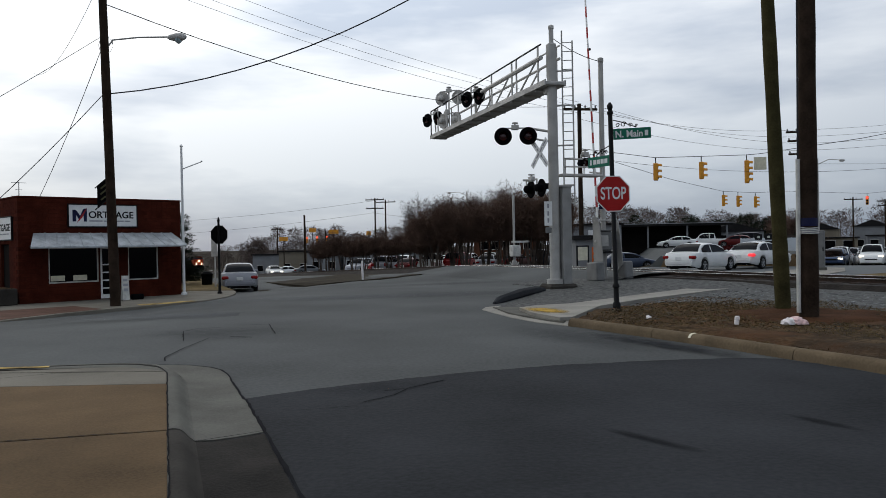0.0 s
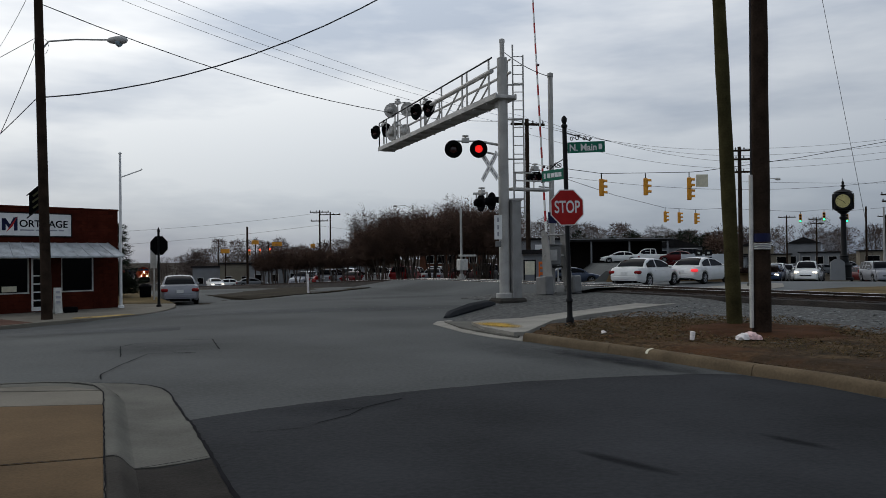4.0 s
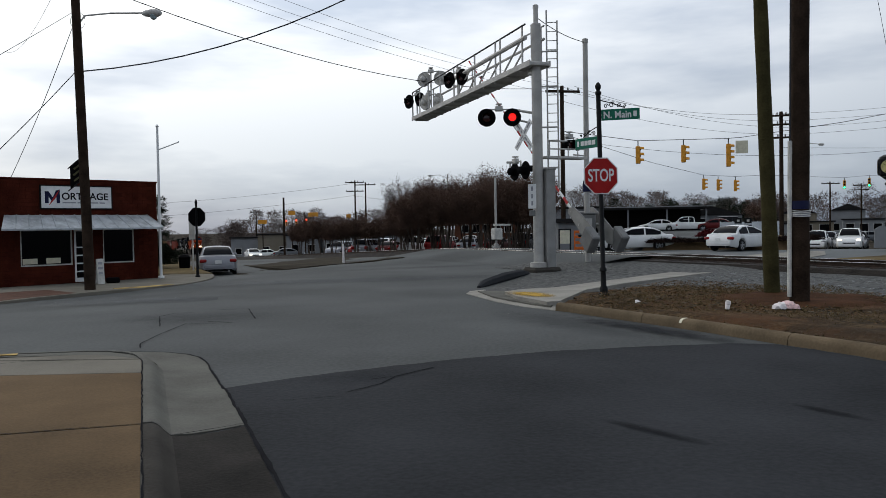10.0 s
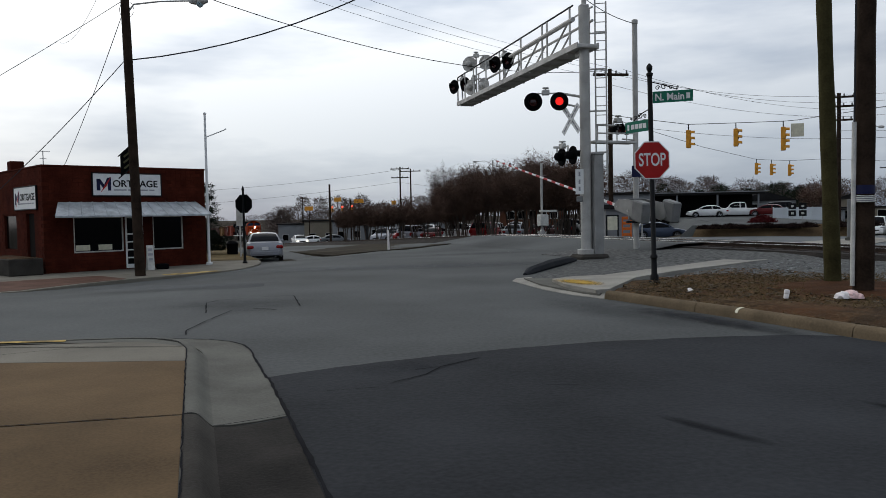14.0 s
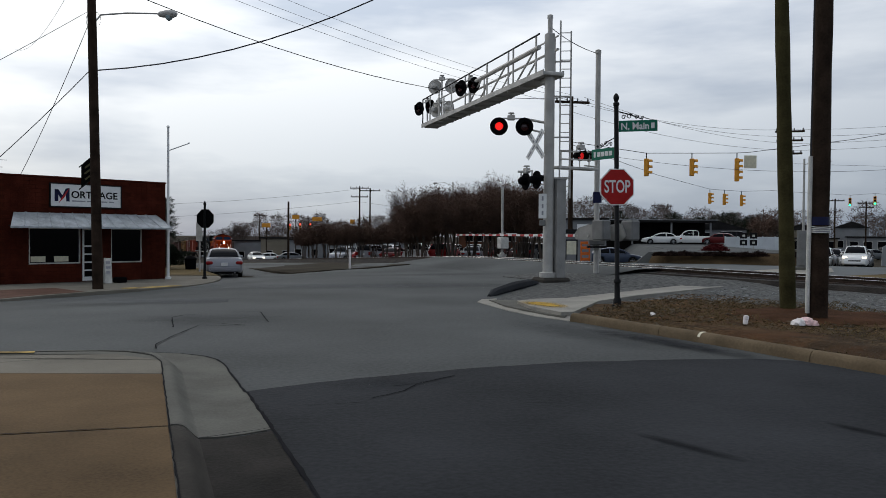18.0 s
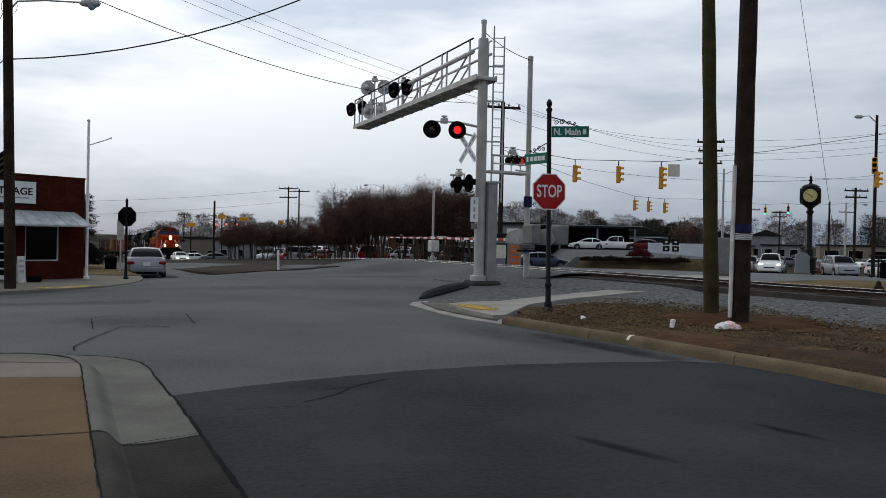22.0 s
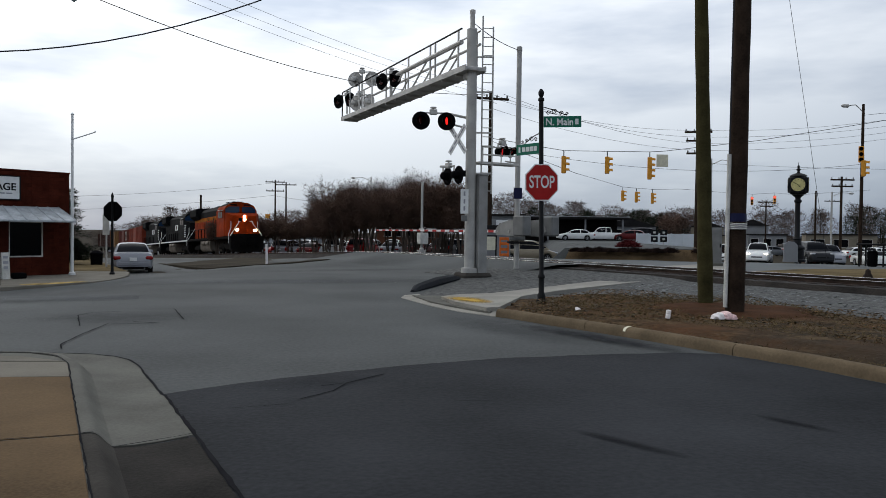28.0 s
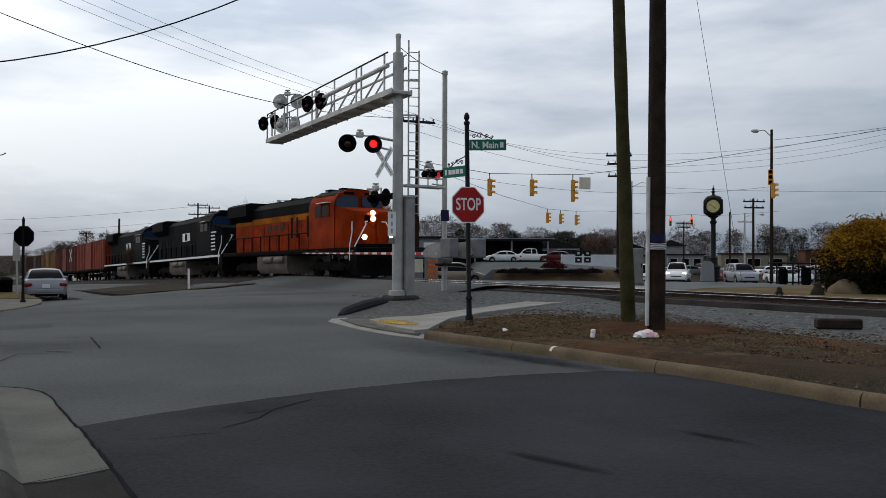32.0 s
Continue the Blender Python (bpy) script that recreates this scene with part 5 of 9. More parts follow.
part("floor", g, BUILDDARK, shop)


def window(x0, x1, z0, z1, lights=1, blind=True):
    w = new("window")
    w.parent = shop
    g = G()
    t = 0.05
    for a, b, c, d in ((x0, x1, z0, z0 + t), (x0, x1, z1 - t, z1), (x0, x0 + t, z0 + t, z1 - t), (x1 - t, x1, z0 + t, z1 - t)):
        g.box(((a + b) / 2, 0.06, (c + d) / 2), (b - a, 0.07, d - c), 0.004)
    part("frame", g, WHITEDIRTY, w)
    g = G()
    g.box(((x0 + x1) / 2, 0.07, (z0 + z1) / 2), (x1 - x0 - 2 * t, 0.012, z1 - z0 - 2 * t))
    part("pane", g, DARKGLASS, w)
    return w


window(1.0, 2.80, 0.68, 2.00)
window(3.93, 5.16, 0.68, 2.00)
for x, w in ((1.33, 0.5), (2.13, 0.5)):       # pale cards standing behind the glass
    g = G()
    g.box((x, 0.058, 0.86), (w, 0.008, 0.20), 0.002)
    part("window_card", g, CREAM, shop)
door = new("door")
door.parent = shop
g = G()
for a, b, c, d in ((2.86, 2.94, 0.03, 2.00), (3.48, 3.56, 0.03, 2.00), (2.94, 3.48, 1.92, 2.00), (2.94, 3.48, 0.03, 0.18)):
    g.box(((a + b) / 2, 0.06, (c + d) / 2), (b - a, 0.08, d - c), 0.004)
part("frame", g, WHITE, door)
for z in (0.42, 0.72, 1.02, 1.32):
    g = G()
    g.box((3.21, 0.045, z), (0.54, 0.04, 0.05), 0.004)
    part("bar", g, WHITE, door)
g = G()
g.box((3.21, 0.075, 1.05), (0.54, 0.012, 1.74))
part("pane", g, DARKGLASS, door)
sd = new("door")
sd.parent = shop
g = G()
g.box((0.12, 1.475, 1.10), (0.06, 0.93, 2.08), 0.01)
part("leaf", g, BUILDDARK, sd)
g = G()
g.box((0.09, 4.0, 1.45), (0.03, 1.56, 1.26))
part("pane", g, DARKGLASS, shop)
# tin awning: ribbed sheets on a frame
aw = new("awning")
aw.parent = shop
A0, A1, B0, B1 = 0.50, 5.70, 0.06, 5.86       # along the wall, and along the eave
n = 13
for i in range(n):
    a, b = A0 + (A1 - A0) * i / n, A0 + (A1 - A0) * (i + 1) / n - 0.012
    c, d = B0 + (B1 - B0) * i / n, B0 + (B1 - B0) * (i + 1) / n - 0.012
    g = G()
    g.add([(a, -0.02, 2.53), (b, -0.02, 2.53), (d, -1.08, 2.03), (c, -1.08, 2.03), (a, -0.02, 2.515), (b, -0.02, 2.515), (d, -1.08, 2.015), (c, -1.08, 2.015)],
          [(0, 1, 2, 3), (7, 6, 5, 4), (0, 4, 5, 1), (2, 6, 7, 3), (1, 5, 6, 2), (0, 3, 7, 4)])
    g.tube([(b + 0.006, -0.02, 2.54), (d + 0.006, -1.08, 2.04)], 0.022, 5)
    part("tin_sheet", g, TIN, aw)
g = G()
g.box(((B0 + B1) / 2, -1.085, 2.0), (B1 - B0, 0.03, 0.07), 0.005)
part("fascia", g, TIN, aw)
for x in (0.35, 3.2, 5.6):
    g = smooth_g()
    g.tube([(x, -0.01, 2.06), (x, -1.05, 2.02)], 0.02, 5)
    part("strut", g, BLACK, aw)


def shop_board(m, w, h):
    b = new("sign_board")
    b.parent = shop
    b.matrix_local = m
    g = G()
    g.box((0, -0.03, 0), (w, 0.06, h), 0.006)
    part("board", g, SIGNWHITE, b, "white sign board with dark lettering")
    g = G()
    for cx, cz, sx, sz in ((0, h / 2 + 0.02, w + 0.08, 0.04), (0, -h / 2 - 0.02, w + 0.08, 0.04), (-w / 2 - 0.02, 0, 0.04, h), (w / 2 + 0.02, 0, 0.04, h)):
        g.box((cx, -0.032, cz), (sx, 0.075, sz), 0.004)
    part("frame", g, BLACK, b, "dark frame round the sign board")
    letters("ORTGAGE", 0.4, BLACK, b, pose(w * 0.115, -0.063, h * 0.03, 90, 0, 0), fit=(w * 0.67, h * 0.33), bold=0.008)
    g = G()
    for poly in ([(-0.45, -0.28), (-0.45, 0.26), (-0.40, 0.26), (-0.40, -0.28)], [(-0.45, 0.26), (-0.40, 0.26), (-0.335, -0.05), (-0.355, -0.2)], [(-0.29, -0.28), (-0.30, 0.30), (-0.245, 0.34), (-0.245, -0.28)], [(-0.36, -0.12), (-0.34, -0.16), (-0.26, 0.28), (-0.30, 0.28)]):
        g.side([(p[0] * w, p[1] * h) for p in poly], -0.066, -0.060)
    part("lettering", g, NAVY, b)
    g = G()
    g.side([(-0.40 * w, -0.38 * h), (-0.335 * w, -0.03 * h), (-0.245 * w, 0.36 * h), (-0.31 * w, -0.08 * h)], -0.068, -0.062)
    part("lettering", g, SIGNRED, b)
    x = -0.21
    for wd in (0.19, 0.13, 0.15, 0.08):
        g = G()
        g.box(((x + wd / 2) * w, -0.062, -0.25 * h), (wd * w, 0.004, 0.055 * h))
        part("lettering_bar", g, SIGNGREY, b)
        x += wd + 0.02
    return b


shop_board(pose(3.0, 0, 3.18), 2.55, 0.80)
shop_board(pose(0.0, 1.85, 2.72, 0, 0, -90), 2.6, 0.80)
# bricks of the faces that show, laid proud of the mortar
brick_mesh = G().box((0, 0, 0), (0.395, 0.016, 0.118)).mesh("brick", BRICK)


def lay(width, height, holes, place, skip=()):
    rows = int(height / 0.135)
    spots = []
    for r in range(rows):
        z = 0.07 + r * 0.135
        x = 0.2 if r % 2 else 0.0
        while x < width - 0.1:
            if all(not (h[0] - 0.19 < x + 0.0 < h[1] + 0.19 and h[2] - 0.055 < z < h[3] + 0.055) for h in holes) and 0.2 <= x + 0.005 <= width - 0.19:
                spots.append(place(x, z))
            x += 0.41
    return spots


front_spots = lay(SHOP_W, SHOP_H, HOLES + [(1.7, 4.33, 2.78, 3.58), (0.2, 6.2, 2.52, 2.58)], lambda x, z: pose(x, -0.006, z))
side_spots = lay(SHOP_D, SHOP_H, SIDE_HOLES + [(0.5, 3.2, 2.3, 3.12)], lambda y, z: pose(-0.006, y, z, 0, 0, 90))
for m in front_spots[:300]:
    ob = new("brick", brick_mesh)
    ob.parent = shop
    ob.matrix_local = m
g = G()
for m in front_spots[300:] + side_spots:
    g.m = m
    g.box((0, 0, 0), (0.395, 0.016, 0.118))
tagged(part("brickwork", g, BRICK, shop), kind="stuff")
g = G()
g.box((0.6, 5.2, SHOP_H + 0.25), (0.5, 0.5, 0.5), 0.02)
part("chimney", g, BRICK, shop)
g = smooth_g()
g.tube([(0.8, 2.4, SHOP_H - 0.4), (0.8, 2.4, SHOP_H + 0.75)], 0.018, 5)
for z, w in ((0.72, 0.26), (0.45, 0.12), (0.20, 0.3)):
    g.tube([(0.8 - w, 2.4, SHOP_H + z), (0.8 + w, 2.4, SHOP_H + z)], 0.012, 4)
part("aerial", g, ALU, shop)
g = smooth_g()
g.lathe([(0.01, 0.0), (0.07, 0.02), (0.09, 0.08), (0.07, 0.14), (0.01, 0.16)], 10, "z", (-0.08, 0.4, 0.30))
part("wall_lamp", g, WHITE, shop)
# masonry planter by the side wall
pl = thing("planter", SB @ pose(-0.72, 1.35, 0.0), "low brown masonry planter beside the shop", "planter")
g = G()
g.box((0, 0, 0.29), (1.1, 3.5, 0.58), 0.03)
part("wall", g, CONCRETE_DARK, pl)
g = G()
g.box((0, 0, 0.58), (0.9, 3.3, 0.04), 0.01)
part("soil", g, DIRT, pl)
# A-board by the door
ab = thing("a_board", pose(-13.05, 27.75, -0.22, 0, 0, 40), "white sandwich board with faded bars by the door", "sandwich board")
for s, nm in ((-1, "panel"), (1, "panel")):
    g = G()
    g.box((0, 0, 0.46), (0.24, 0.025, 0.92), 0.006, pose(0, s * 0.2, 0, s * 11, 0, 0))
    o = part(nm, g, WHITEDIRTY, ab)
    if s < 0:
        for z, w in ((0.76, 0.15), (0.58, 0.17), (0.40, 0.14)):
            g = G()
            g.box((0, -0.015, z), (w, 0.004, 0.09), 0, pose(0, s * 0.2, 0, s * 11, 0, 0))
            part("lettering_bar", g, SIGNGREY, o)
g = G()
g.box((0.45, 0.1, 0.1), (0.45, 0.3, 0.2), 0.04)
part("sandbag", g, BLACKMATT, ab, "black sandbag holding the board")

# ---- corner poles and signs by the shop ----
lamp_pole = thing("utility_pole", pose(-11.85, 24.85, -0.22), "dark wooden pole with a street lamp and a banner", "utility pole", "wooden poles")
g = smooth_g()
g.tube([(-0.022 * z, 0, z) for z in (0, 2, 4, 6, 8, 10, 11.4)], [0.17, 0.16, 0.15, 0.145, 0.14, 0.13, 0.125], 14)
part("shaft", g, POLEWOOD, lamp_pole)
g = smooth_g()
g.tube([(-0.18, 0, 8.5), (0.05, 0.1, 8.86), (0.9, 0.15, 8.92), (1.95, 0.2, 8.90)], 0.028, 8)
part("lamp_arm", g, GALV, lamp_pole)
g = smooth_g()
g.lathe([(0.03, 0.0), (0.09, 0.08), (0.13, 0.3), (0.13, 0.5), (0.08, 0.62), (0.02, 0.66)], 14, "x", (1.9, 0.2, 8.88))
lh = part("lamp_head", g, ALU, lamp_pole)
g = smooth_g()
g.lathe([(0.02, -0.16), (0.10, -0.10), (0.13, 0.0)], 14, "z", (2.28, 0.2, 8.82))
part("lamp_bowl", g, glass("lamp_bowl_glass", (0.35, 0.45, 0.48), 0.15), lh)
g = smooth_g()
g.tube([(-0.2 + 0.25 * math.cos(a * 0.5), 0.1, 8.7 + 0.28 * math.sin(a * 0.5)) for a in range(13)], 0.010, 4)
part("cable_loop", g, WIRE, lamp_pole)
g = G()
g.prism([(-0.58, -1), (-0.14, -1), (-0.14, 1), (-0.58, 1)], 0, 1)
g.v = [(x, 0.05 + 0.012 * y, (3.98 if z > 0.5 else 3.30) + (x + 0.58) * 0.75) for x, y, z in g.v]
ban = part("banner", g, BLACKMATT, lamp_pole, "dark banner beside the pole")
g = smooth_g()
g.tube([(-0.12, 0.05, 4.36), (-0.66, 0.05, 3.94)], 0.018, 6)
g.tube([(-0.12, 0.05, 3.62), (-0.66, 0.05, 3.22)], 0.018, 6)
part("banner_rod", g, BLACK, lamp_pole)
for z, w in ((3.98, 0.22), (3.80, 0.26), (3.60, 0.2)):
    g = G()
    g.box((-0.36, 0.03, z), (w, 0.006, 0.06), 0, Matrix.Translation((-0.36, 0, z)) @ Matrix.Rotation(radians(-36), 4, "Y") @ Matrix.Translation((0.36, 0, -z)))
    part("lettering_bar", g, OLIVEBAR, ban)

flag = thing("flagpole", pose(-12.05, 30.6, -0.22), "thin white flagpole with a small side arm", "flagpole")
g = smooth_g()
g.tube([(0, 0, 0), (0, 0, 6.0)], [0.06, 0.045], 10)
part("pole", g, WHITE, flag)
g = smooth_g()
g.tube([(0.02, 0, 5.1), (0.85, 0.0, 5.38)], 0.022, 6)
g.lathe([(0.01, 0), (0.04, 0.03), (0.01, 0.07)], 8, "z", (0.85, 0, 5.36))
part("side_arm", g, WHITE, flag)
g = smooth_g()
g.lathe([(0.05, 6.0), (0.07, 6.04), (0.02, 6.1)], 10)
part("cap", g, WHITE, flag)
g = smooth_g()
g.lathe([(0.12, 0), (0.12, 0.08), (0.07, 0.1)], 12)
part("foot", g, WHITE, flag)

stop2 = thing("stop_sign", pose(-10.75, 31.1, -0.22), "back of an octagonal sign on a black post", "stop sign")
g = smooth_g()
g.lathe([(0.10, 0), (0.10, 0.06), (0.06, 0.1), (0.05, 0.5), (0.045, 2.95), (0.06, 3.0), (0.03, 3.1), (0.01, 3.14)], 12)
part("post", g, BLACK, stop2)
octo_board(stop2, pose(0, 0.06, 2.42, 0, 0, 172), 0.755, REDSIGN, SIGNWHITE)
g = G()
g.side(octagon(0.40), -0.012, 0.0)
bk = part("sign_back", g, BLACKMATT, stop2)
bk.matrix_local = pose(0, 0.046, 2.42, 0, 0, -8)

post = thing("sign_post", pose(-13.0, 36.2, -0.2), "grey steel post with a pale cabinet sign", "sign post")
g = smooth_g()
g.tube([(0, 0, 0), (0, 0, 2.6)], 0.04, 8)
part("post", g, ALU, post)
g = G()
g.box((0.0, -0.05, 1.9), (0.3, 0.03, 0.9), 0.01)
part("panel", g, WHITEDIRTY, post)
can = thing("litter_bin", pose(-14.5, 38.8, land(-14.5, 38.8)), "dark round litter bin on the pavement", "litter bin")
g = smooth_g()
g.lathe([(0.22, 0), (0.25, 0.05), (0.28, 0.85), (0.30, 0.87), (0.30, 0.93), (0.17, 1.05), (0.02, 1.07)], 18)
part("body", g, BLACKMATT, can)
mk = thing("marker_post", pose(*[(-6.1, 37.5)][0], -0.1), "white plastic marker post at the verge", "marker post")
g = smooth_g()
g.tube([(0, 0, 0), (-0.02, 0, 1.0)], [0.055, 0.05], 10)
part("post", g, PLASTIC, mk)

# ---- the train ----
def wheelset_truck(parent, y, axles, span, r=0.5, w=2.1):
    tr = new("truck")
    tr.parent = parent
    tr.matrix_local = pose(0, y, 0)
    for sx in (-1, 1):
        g = G()
        g.side([(-span / 2 - 0.55, 0.62), (-span / 2 - 0.5, 0.40), (span / 2 + 0.5, 0.40), (span / 2 + 0.55, 0.62), (span / 2 - 0.3, 0.86), (-span / 2 + 0.3, 0.86)], -0.06, 0.06)
        g.v = [(sx * (w / 2) + b, a, c) for a, b, c in g.v]
        part("side_frame", g, LOCO_DIRT, tr)
    for k in range(axles):
        yy = -span / 2 + span * k / (axles - 1)
        for sx in (-1, 1):
            g = smooth_g()
            g.lathe([(r * 0.3, sx * 0.86), (r * 0.8, sx * 0.84), (r, sx * 0.82), (r, sx * 0.70), (r + 0.03, sx * 0.69), (r * 0.3, sx * 0.66)], 20, "x", (0, yy, r))
            part("wheel", g, LOCO_DIRT, tr)
        g = smooth_g()
        g.lathe([(0.13, -w / 2 - 0.1), (0.13, -w / 2 + 0.1)], 10, "x", (0, yy, r))
        g.lathe([(0.13, w / 2 - 0.1), (0.13, w / 2 + 0.1)], 10, "x", (0, yy, r))
        part("axle_box", g, LOCO_DIRT, tr)
    return tr


def locomotive(label, body, cabpaint, roofpaint, stripe, orange):
    """Front at local y = 0, looking along -y; x is the track's far side."""
    L = 22.3
    lo = thing("locomotive", pose(0, 0, 0), label, "locomotive", "train")
    g = G()
    g.box((0, L / 2, 1.42), (2.95, L - 1.0, 0.26), 0.03)
    part("deck", g, LOCO_DIRT, lo)
    for sx in (-1, 1):
        g = G()
        g.box((sx * 1.485, L / 2, 1.44), (0.02, L - 1.4, 0.14))
        part("deck_stripe", g, stripe, lo)
    g = smooth_g()
    g.side([(-1.3, 0.12), (1.3, 0.12), (1.48, 0.5), (1.48, 1.5), (-1.48, 1.5), (-1.48, 0.5)], 0.30, 1.1)
    part("pilot", g, LOCO_DIRT, lo, "black pilot plate")
    g = G()
    g.side([(-0.22, 0.75), (0.22, 0.75), (0.22, 1.05), (-0.22, 1.05)], -0.15, 0.5)
    part("coupler", g, LOCO_DIRT, lo)
    # nose: wide, with raked corner faces and a sloping top
    g = smooth_g()
    low = [(-1.12, 0.95), (1.12, 0.95), (1.47, 1.50), (1.47, 2.75), (-1.47, 2.75), (-1.47, 1.50)]
    top = [(-1.05, 1.22), (1.05, 1.22), (1.45, 1.85), (1.45, 2.75), (-1.45, 2.75), (-1.45, 1.85)]
    zt = [3.40, 3.40, 3.62, 3.72, 3.72, 3.62]
    g.add([(*p, 1.55) for p in low] + [(*p, z) for p, z in zip(top, zt)],
          [(0, 1, 7, 6), (1, 2, 8, 7), (2, 3, 9, 8), (4, 5, 11, 10), (5, 0, 6, 11), (6, 7, 8, 11), (8, 9, 10, 11), (3, 4, 10, 9), (0, 5, 4, 3, 2, 1)])
    nose = part("nose", g, cabpaint, lo)
    if orange:
        g = G()
        g.box((-0.36, 1.09, 3.02), (0.34, 0.03, 0.34), 0.05)
        part("nose_mark", g, LOCO_BLACK, nose)
    g = G()
    g.box((0.42, 1.02, 2.42), (0.56, 0.04, 1.4), 0.01, Matrix.Translation((0, 1.02, 2.42)) @ Matrix.Rotation(radians(-8.3), 4, "X") @ Matrix.Translation((0, -1.02, -2.42)))
    part("nose_door", g, cabpaint, nose)
    # cab: raked, slightly pointed windscreens under a rounded roof
    g = smooth_g()
    def section(y, dy, zs=1.0):
        return [(-1.5, y + dy, 1.55), (1.5, y + dy, 1.55), (1.5, y + dy, 3.88), (1.26, y + dy * 0.9, 4.34), (0.72, y + dy * 0.6, 4.60), (0.0, y, 4.66), (-0.72, y + dy * 0.6, 4.60), (-1.26, y + dy * 0.9, 4.34), (-1.5, y + dy, 3.88)]
    rows = section(2.45, 0.06) + section(3.0, 0.0) + section(5.3, 0.0)
    n = 9
    g.add(rows, [tuple(range(n))[::-1], tuple(range(2 * n, 3 * n))] + [(k + i, k + (i + 1) % n, k + n + (i + 1) % n, k + n + i) for i in range(n) for k in (0, n)])
    cab = part("cab", g, cabpaint, lo)
    g = smooth_g()
    g.side([(-1.30, 4.33), (-0.74, 4.64), (0.0, 4.70), (0.74, 4.64), (1.30, 4.33), (0.70, 4.50), (-0.70, 4.50)], 2.75, 5.3)
    g.box((0, 3.7, 4.74), (0.9, 0.5, 0.10), 0.03)
    g.box((-0.5, 4.6, 4.72), (0.5, 0.6, 0.08), 0.03)
    part("cab_roof", g, roofpaint, lo)
    for sx in (-1, 1):
        corners = [(0.12, 2.44, 3.76), (0.12, 2.45, 4.26), (1.04, 2.49, 4.26), (1.38, 2.51, 4.02), (1.38, 2.51, 3.70), (0.78, 2.48, 3.58)]
        g = G()
        k = len(corners)
        g.add([(sx * x, y - 0.03, z) for x, y, z in corners] + [(sx * x, y + 0.10, z) for x, y, z in corners],
              [tuple(range(k)), tuple(range(k, 2 * k))[::-1]] + [(i, (i + 1) % k, k + (i + 1) % k, k + i) for i in range(k)])
        part("windscreen", g, CABGLASS, cab, "blue-grey cab windscreen")
        g = G()
        g.box((sx * 0.62, 2.50, 4.42), (0.62, 0.10, 0.13), 0.02)
        part("number_board", g, LOCO_BLACK, cab)
        for y0 in (3.15, 3.98):
            g = G()
            g.box((sx * 1.505, y0 + 0.3, 3.52), (0.02, 0.66, 0.56), 0.003)
            part("side_window", g, CARGLASS, cab)
        g = G()
        g.box((sx * 1.505, 3.03, 3.52), (0.03, 0.10, 0.66), 0.003)
        g.box((sx * 1.505, 3.89, 3.52), (0.03, 0.06, 0.66), 0.003)
        part("window_frame", g, cabpaint, cab)
        g = G()
        g.box((sx * 1.60, 3.5, 3.92), (0.24, 1.2, 0.04), 0.01)
        part("sunshade", g, WHITE, cab, "white sunshade over the cab window")
    for nm, x, z, y, r in (("headlight", 0.0, 3.32, 1.17, 0.13), ("headlight", 0.0, 3.02, 1.15, 0.13), ("ditch_light", -0.80, 2.06, 0.66, 0.125), ("ditch_light", 0.80, 2.06, 0.66, 0.125)):
        g = smooth_g()
        g.lathe([(0.02, -0.06), (r, -0.04), (r, 0.0)], 14, "y", (x, y, z))
        part(nm, g, LAMPWARM if orange else CARGLASS, lo, "glowing headlight" if orange else "")
        g = G()
        g.box((x, y + 0.08, z), (2.3 * r, 0.12, 2.1 * r), 0.01)
        part("lamp_case", g, LOCO_DIRT, lo)
    g = G()
    g.box((0, 0.78, 1.62), (2.6, 0.35, 0.24), 0.03)
    part("anticlimber", g, LOCO_DIRT, lo)
    # long hood: narrow engine room, roof gear, flared radiator
    g = G()
    g.box((0, 12.7, 2.60), (2.10, 15.0, 2.10), 0.04)
    hood = part("hood", g, body, lo)
    g = G()
    g.side([(-1.06, 3.62), (1.06, 3.62), (1.06, 4.15), (0.72, 4.48), (-0.72, 4.48), (-1.06, 4.15)], 5.2, 16.6)
    part("hood_top", g, roofpaint, lo)
    g = G()
    g.side([(-1.07, 3.5), (1.07, 3.5), (1.5, 3.85), (1.5, 4.52), (1.2, 4.68), (-1.2, 4.68), (-1.5, 4.52), (-1.5, 3.85)], 16.6, 20.6)
    part("radiator", g, roofpaint, lo)
    for k in range(6):
        g = G()
        g.box((0, 6.2 + k * 1.75, 4.52), (1.1, 1.2, 0.14), 0.03)
        part("roof_hatch", g, roofpaint, lo)
    g = smooth_g()
    g.lathe([(0.3, 4.45), (0.28, 4.72)], 12, "z", (0, 11.4, 0))
    part("exhaust", g, LOCO_DIRT, lo)
    for k in range(13):
        for sx in (-1, 1):
            g = G()
            g.box((sx * 1.055, 5.9 + k * 1.1, 2.35), (0.03, 0.96, 1.45), 0.006)
            part("hood_door", g, body, hood)
    if orange:
        for sx in (-1, 1):
            g = G()
            g.box((sx * 1.06, 12.7, 3.42), (0.016, 14.6, 0.34))
            part("yellow_band", g, LOCO_YELLOW, hood)
            for k, yy in enumerate((6.6, 8.3, 9.2)):
                g = G()
                g.box((sx * 1.078, yy, 2.85), (0.012, 0.30, 1.15))
                part("dark_bar", g, LOCO_BLACK, hood)
            for yy, w in ((10.9, 0.7), (12.0, 0.7), (13.1, 0.7)):
                g = G()
                g.box((sx * 1.078, yy, 2.95), (0.012, w, 0.36), 0.0)
                part("mark", g, BOXCAR, hood)
    else:
